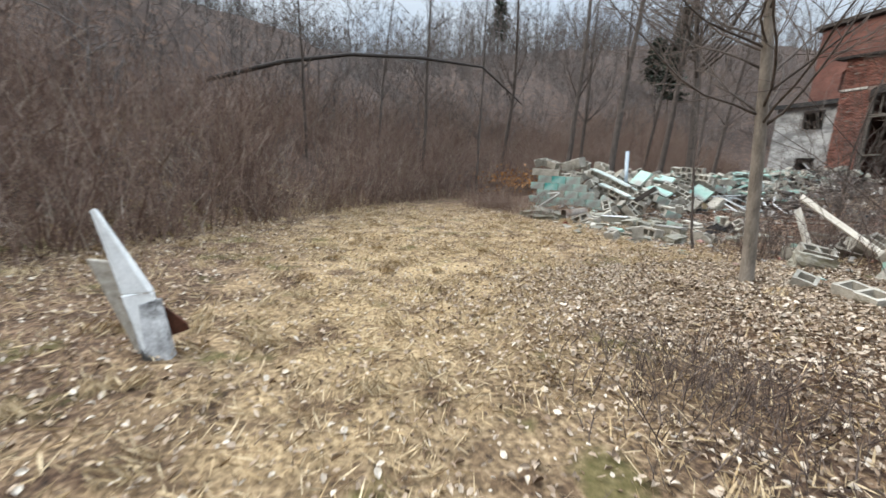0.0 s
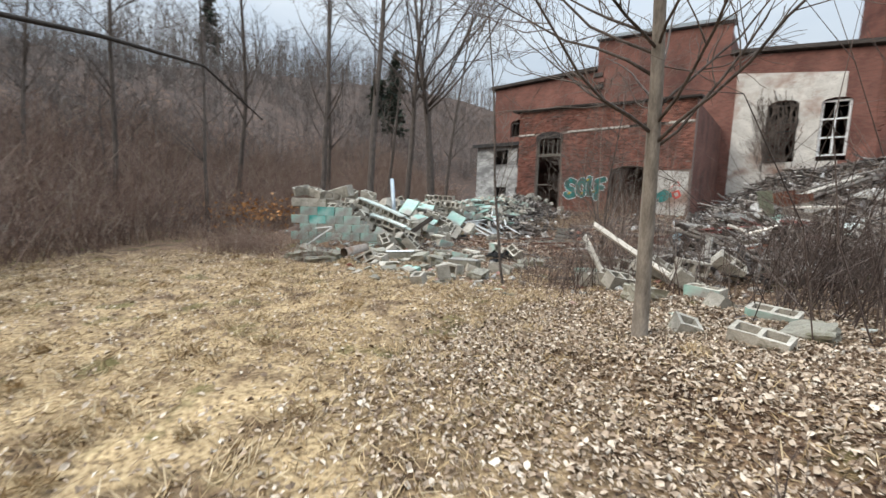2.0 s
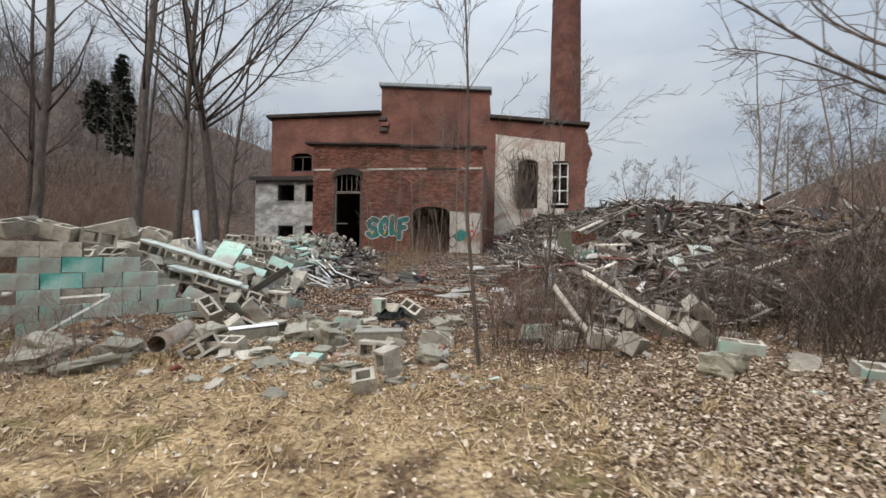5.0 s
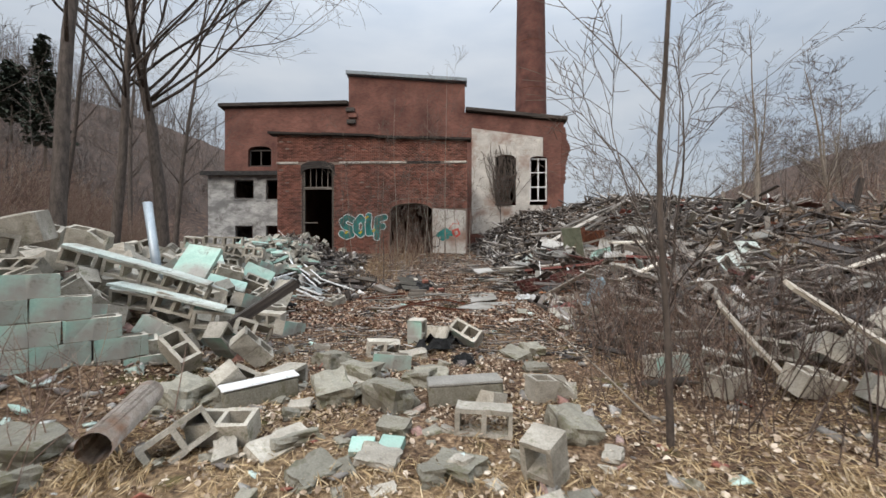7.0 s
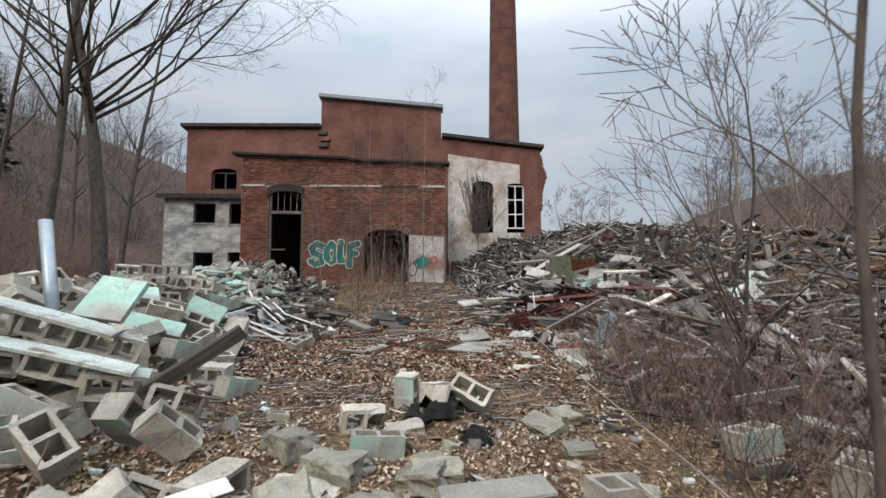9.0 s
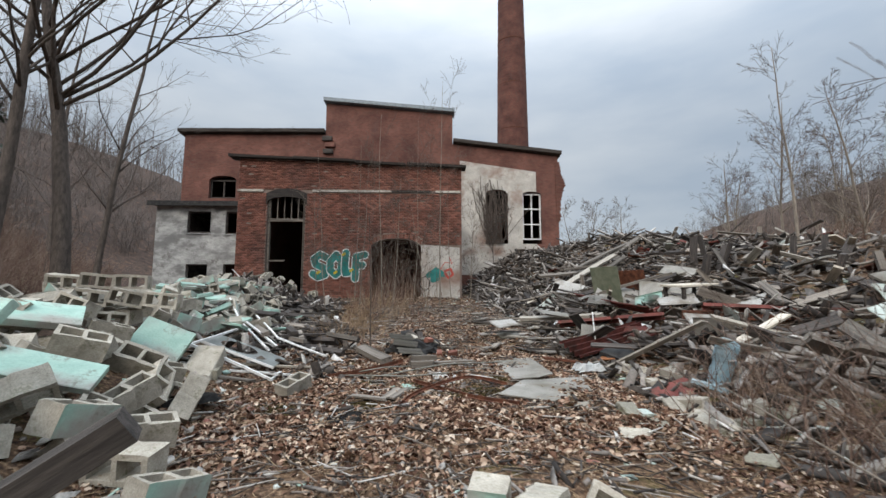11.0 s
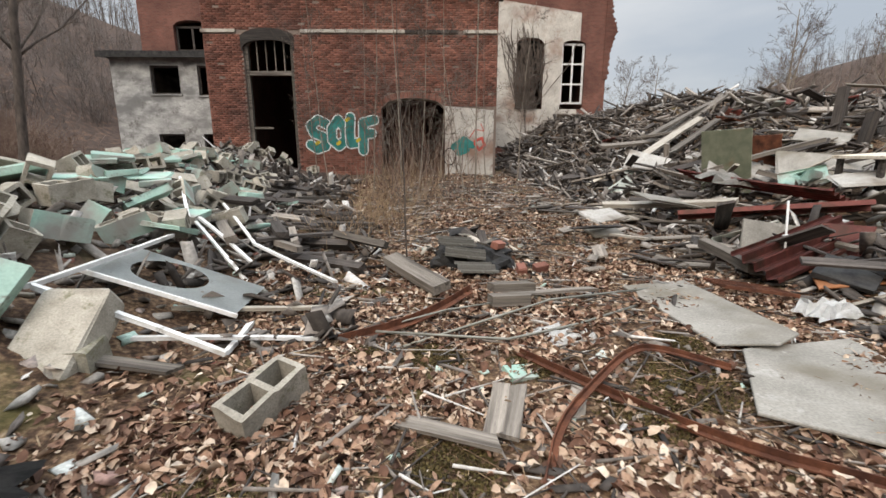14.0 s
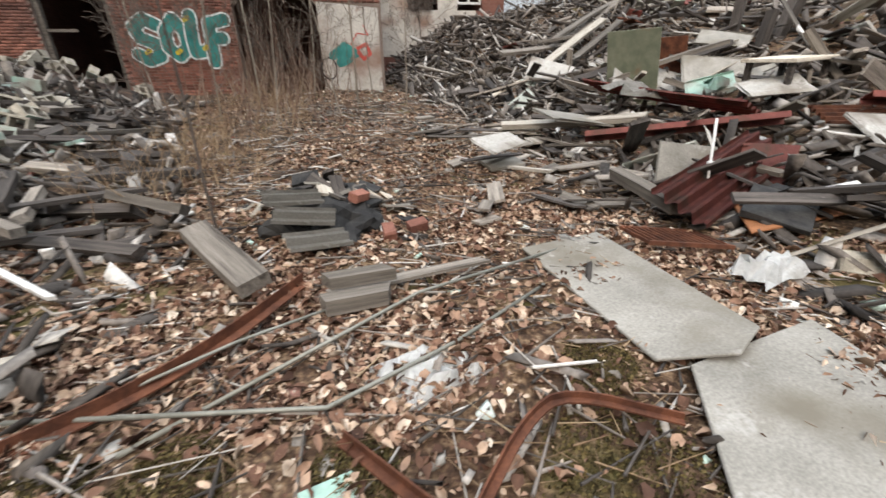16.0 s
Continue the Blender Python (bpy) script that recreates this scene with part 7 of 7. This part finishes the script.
# ---- the porch's bricks ----
def clear(x, z):
    for hx0, hx1, hz0, spring, rise in (DOOR, ARCH):
        if hx0 - (0 if z < spring else 0.1) < x < hx1 + (0 if z < spring else 0.1) and z < arch_top(min(max(x, hx0), hx1), hx0, hx1, spring, rise) + (0.0 if not hx0 < x < hx1 else 0.24 if hx0 < -12 else 0.26):
            return False
    if x > -8.45 and z < 3.5:
        return False
    return z < porch_top(x) - 0.04 and not 5.84 < z < 5.99


one = finish("brick", [(sx * 0.1 + (0.1), sy, sz * 0.0325) for sz in (-1, 1) for sx, sy in ((-1, 0), (1, 0), (1, 0.03), (-1, 0.03))], [(3, 2, 1, 0), (4, 5, 6, 7), (0, 1, 5, 4), (1, 2, 6, 5), (2, 3, 7, 6), (3, 0, 4, 7)], BRICK_ONE)
rng = random.Random(61)
c, h, a = [], [], []
row, z = 0, 0.6
while z < 7.45:
    x = -16.61 + (0.0 if row % 2 else -0.105)
    while x < -6.6:
        x0, x1 = max(x, -16.61), min(x + 0.2, -6.56)
        for hx0, hx1, hz0, spring, rise in (DOOR, ARCH):
            if z < spring:
                if x0 < hx0 < x1:
                    x1 = hx0
                elif x0 < hx1 < x1:
                    x0 = hx1
        mx = (x0 + x1) / 2
        if x1 - x0 > 0.05 and clear(mx, z) and rng.random() > 0.012:
            if -13.5 < mx < -10.75 and 1.25 < z < 2.85 and x1 - x0 > 0.19:
                b = hang(new("brick", one), porch)
                b.location = (x0, PY + rng.uniform(-0.003, 0.003), z)
            else:
                c.append((mx, PY + 0.013 + rng.uniform(-0.004, 0.004), z))
                h.append(((x1 - x0) / 2, 0.013, 0.0325))
                a.append((rng.gauss(0, 0.01), 0, 0))
        x += 0.21
    z += 0.075
    row += 1
tagged(part("brickwork", heaps("brickwork", c, h, a, BRICK_MANY, 0.03), BRICK_MANY, porch), kind="stuff")
for hx0, hx1, hz0, spring, rise in (DOOR, ARCH):
    n = 22 if hx0 < -12 else 30
    for i in range(n):
        x = hx0 + (hx1 - hx0) * (i + 0.5) / n
        zt = arch_top(x, hx0, hx1, spring, rise)
        b = hang(new("brick", one), porch)
        lean = (x - (hx0 + hx1) / 2) / (hx1 - hx0) * 26
        b.matrix_basis = Matrix.Translation((x, PY - 0.006, zt + 0.02)) @ pose(0, 0, 0, 0, -90 + lean, 0)
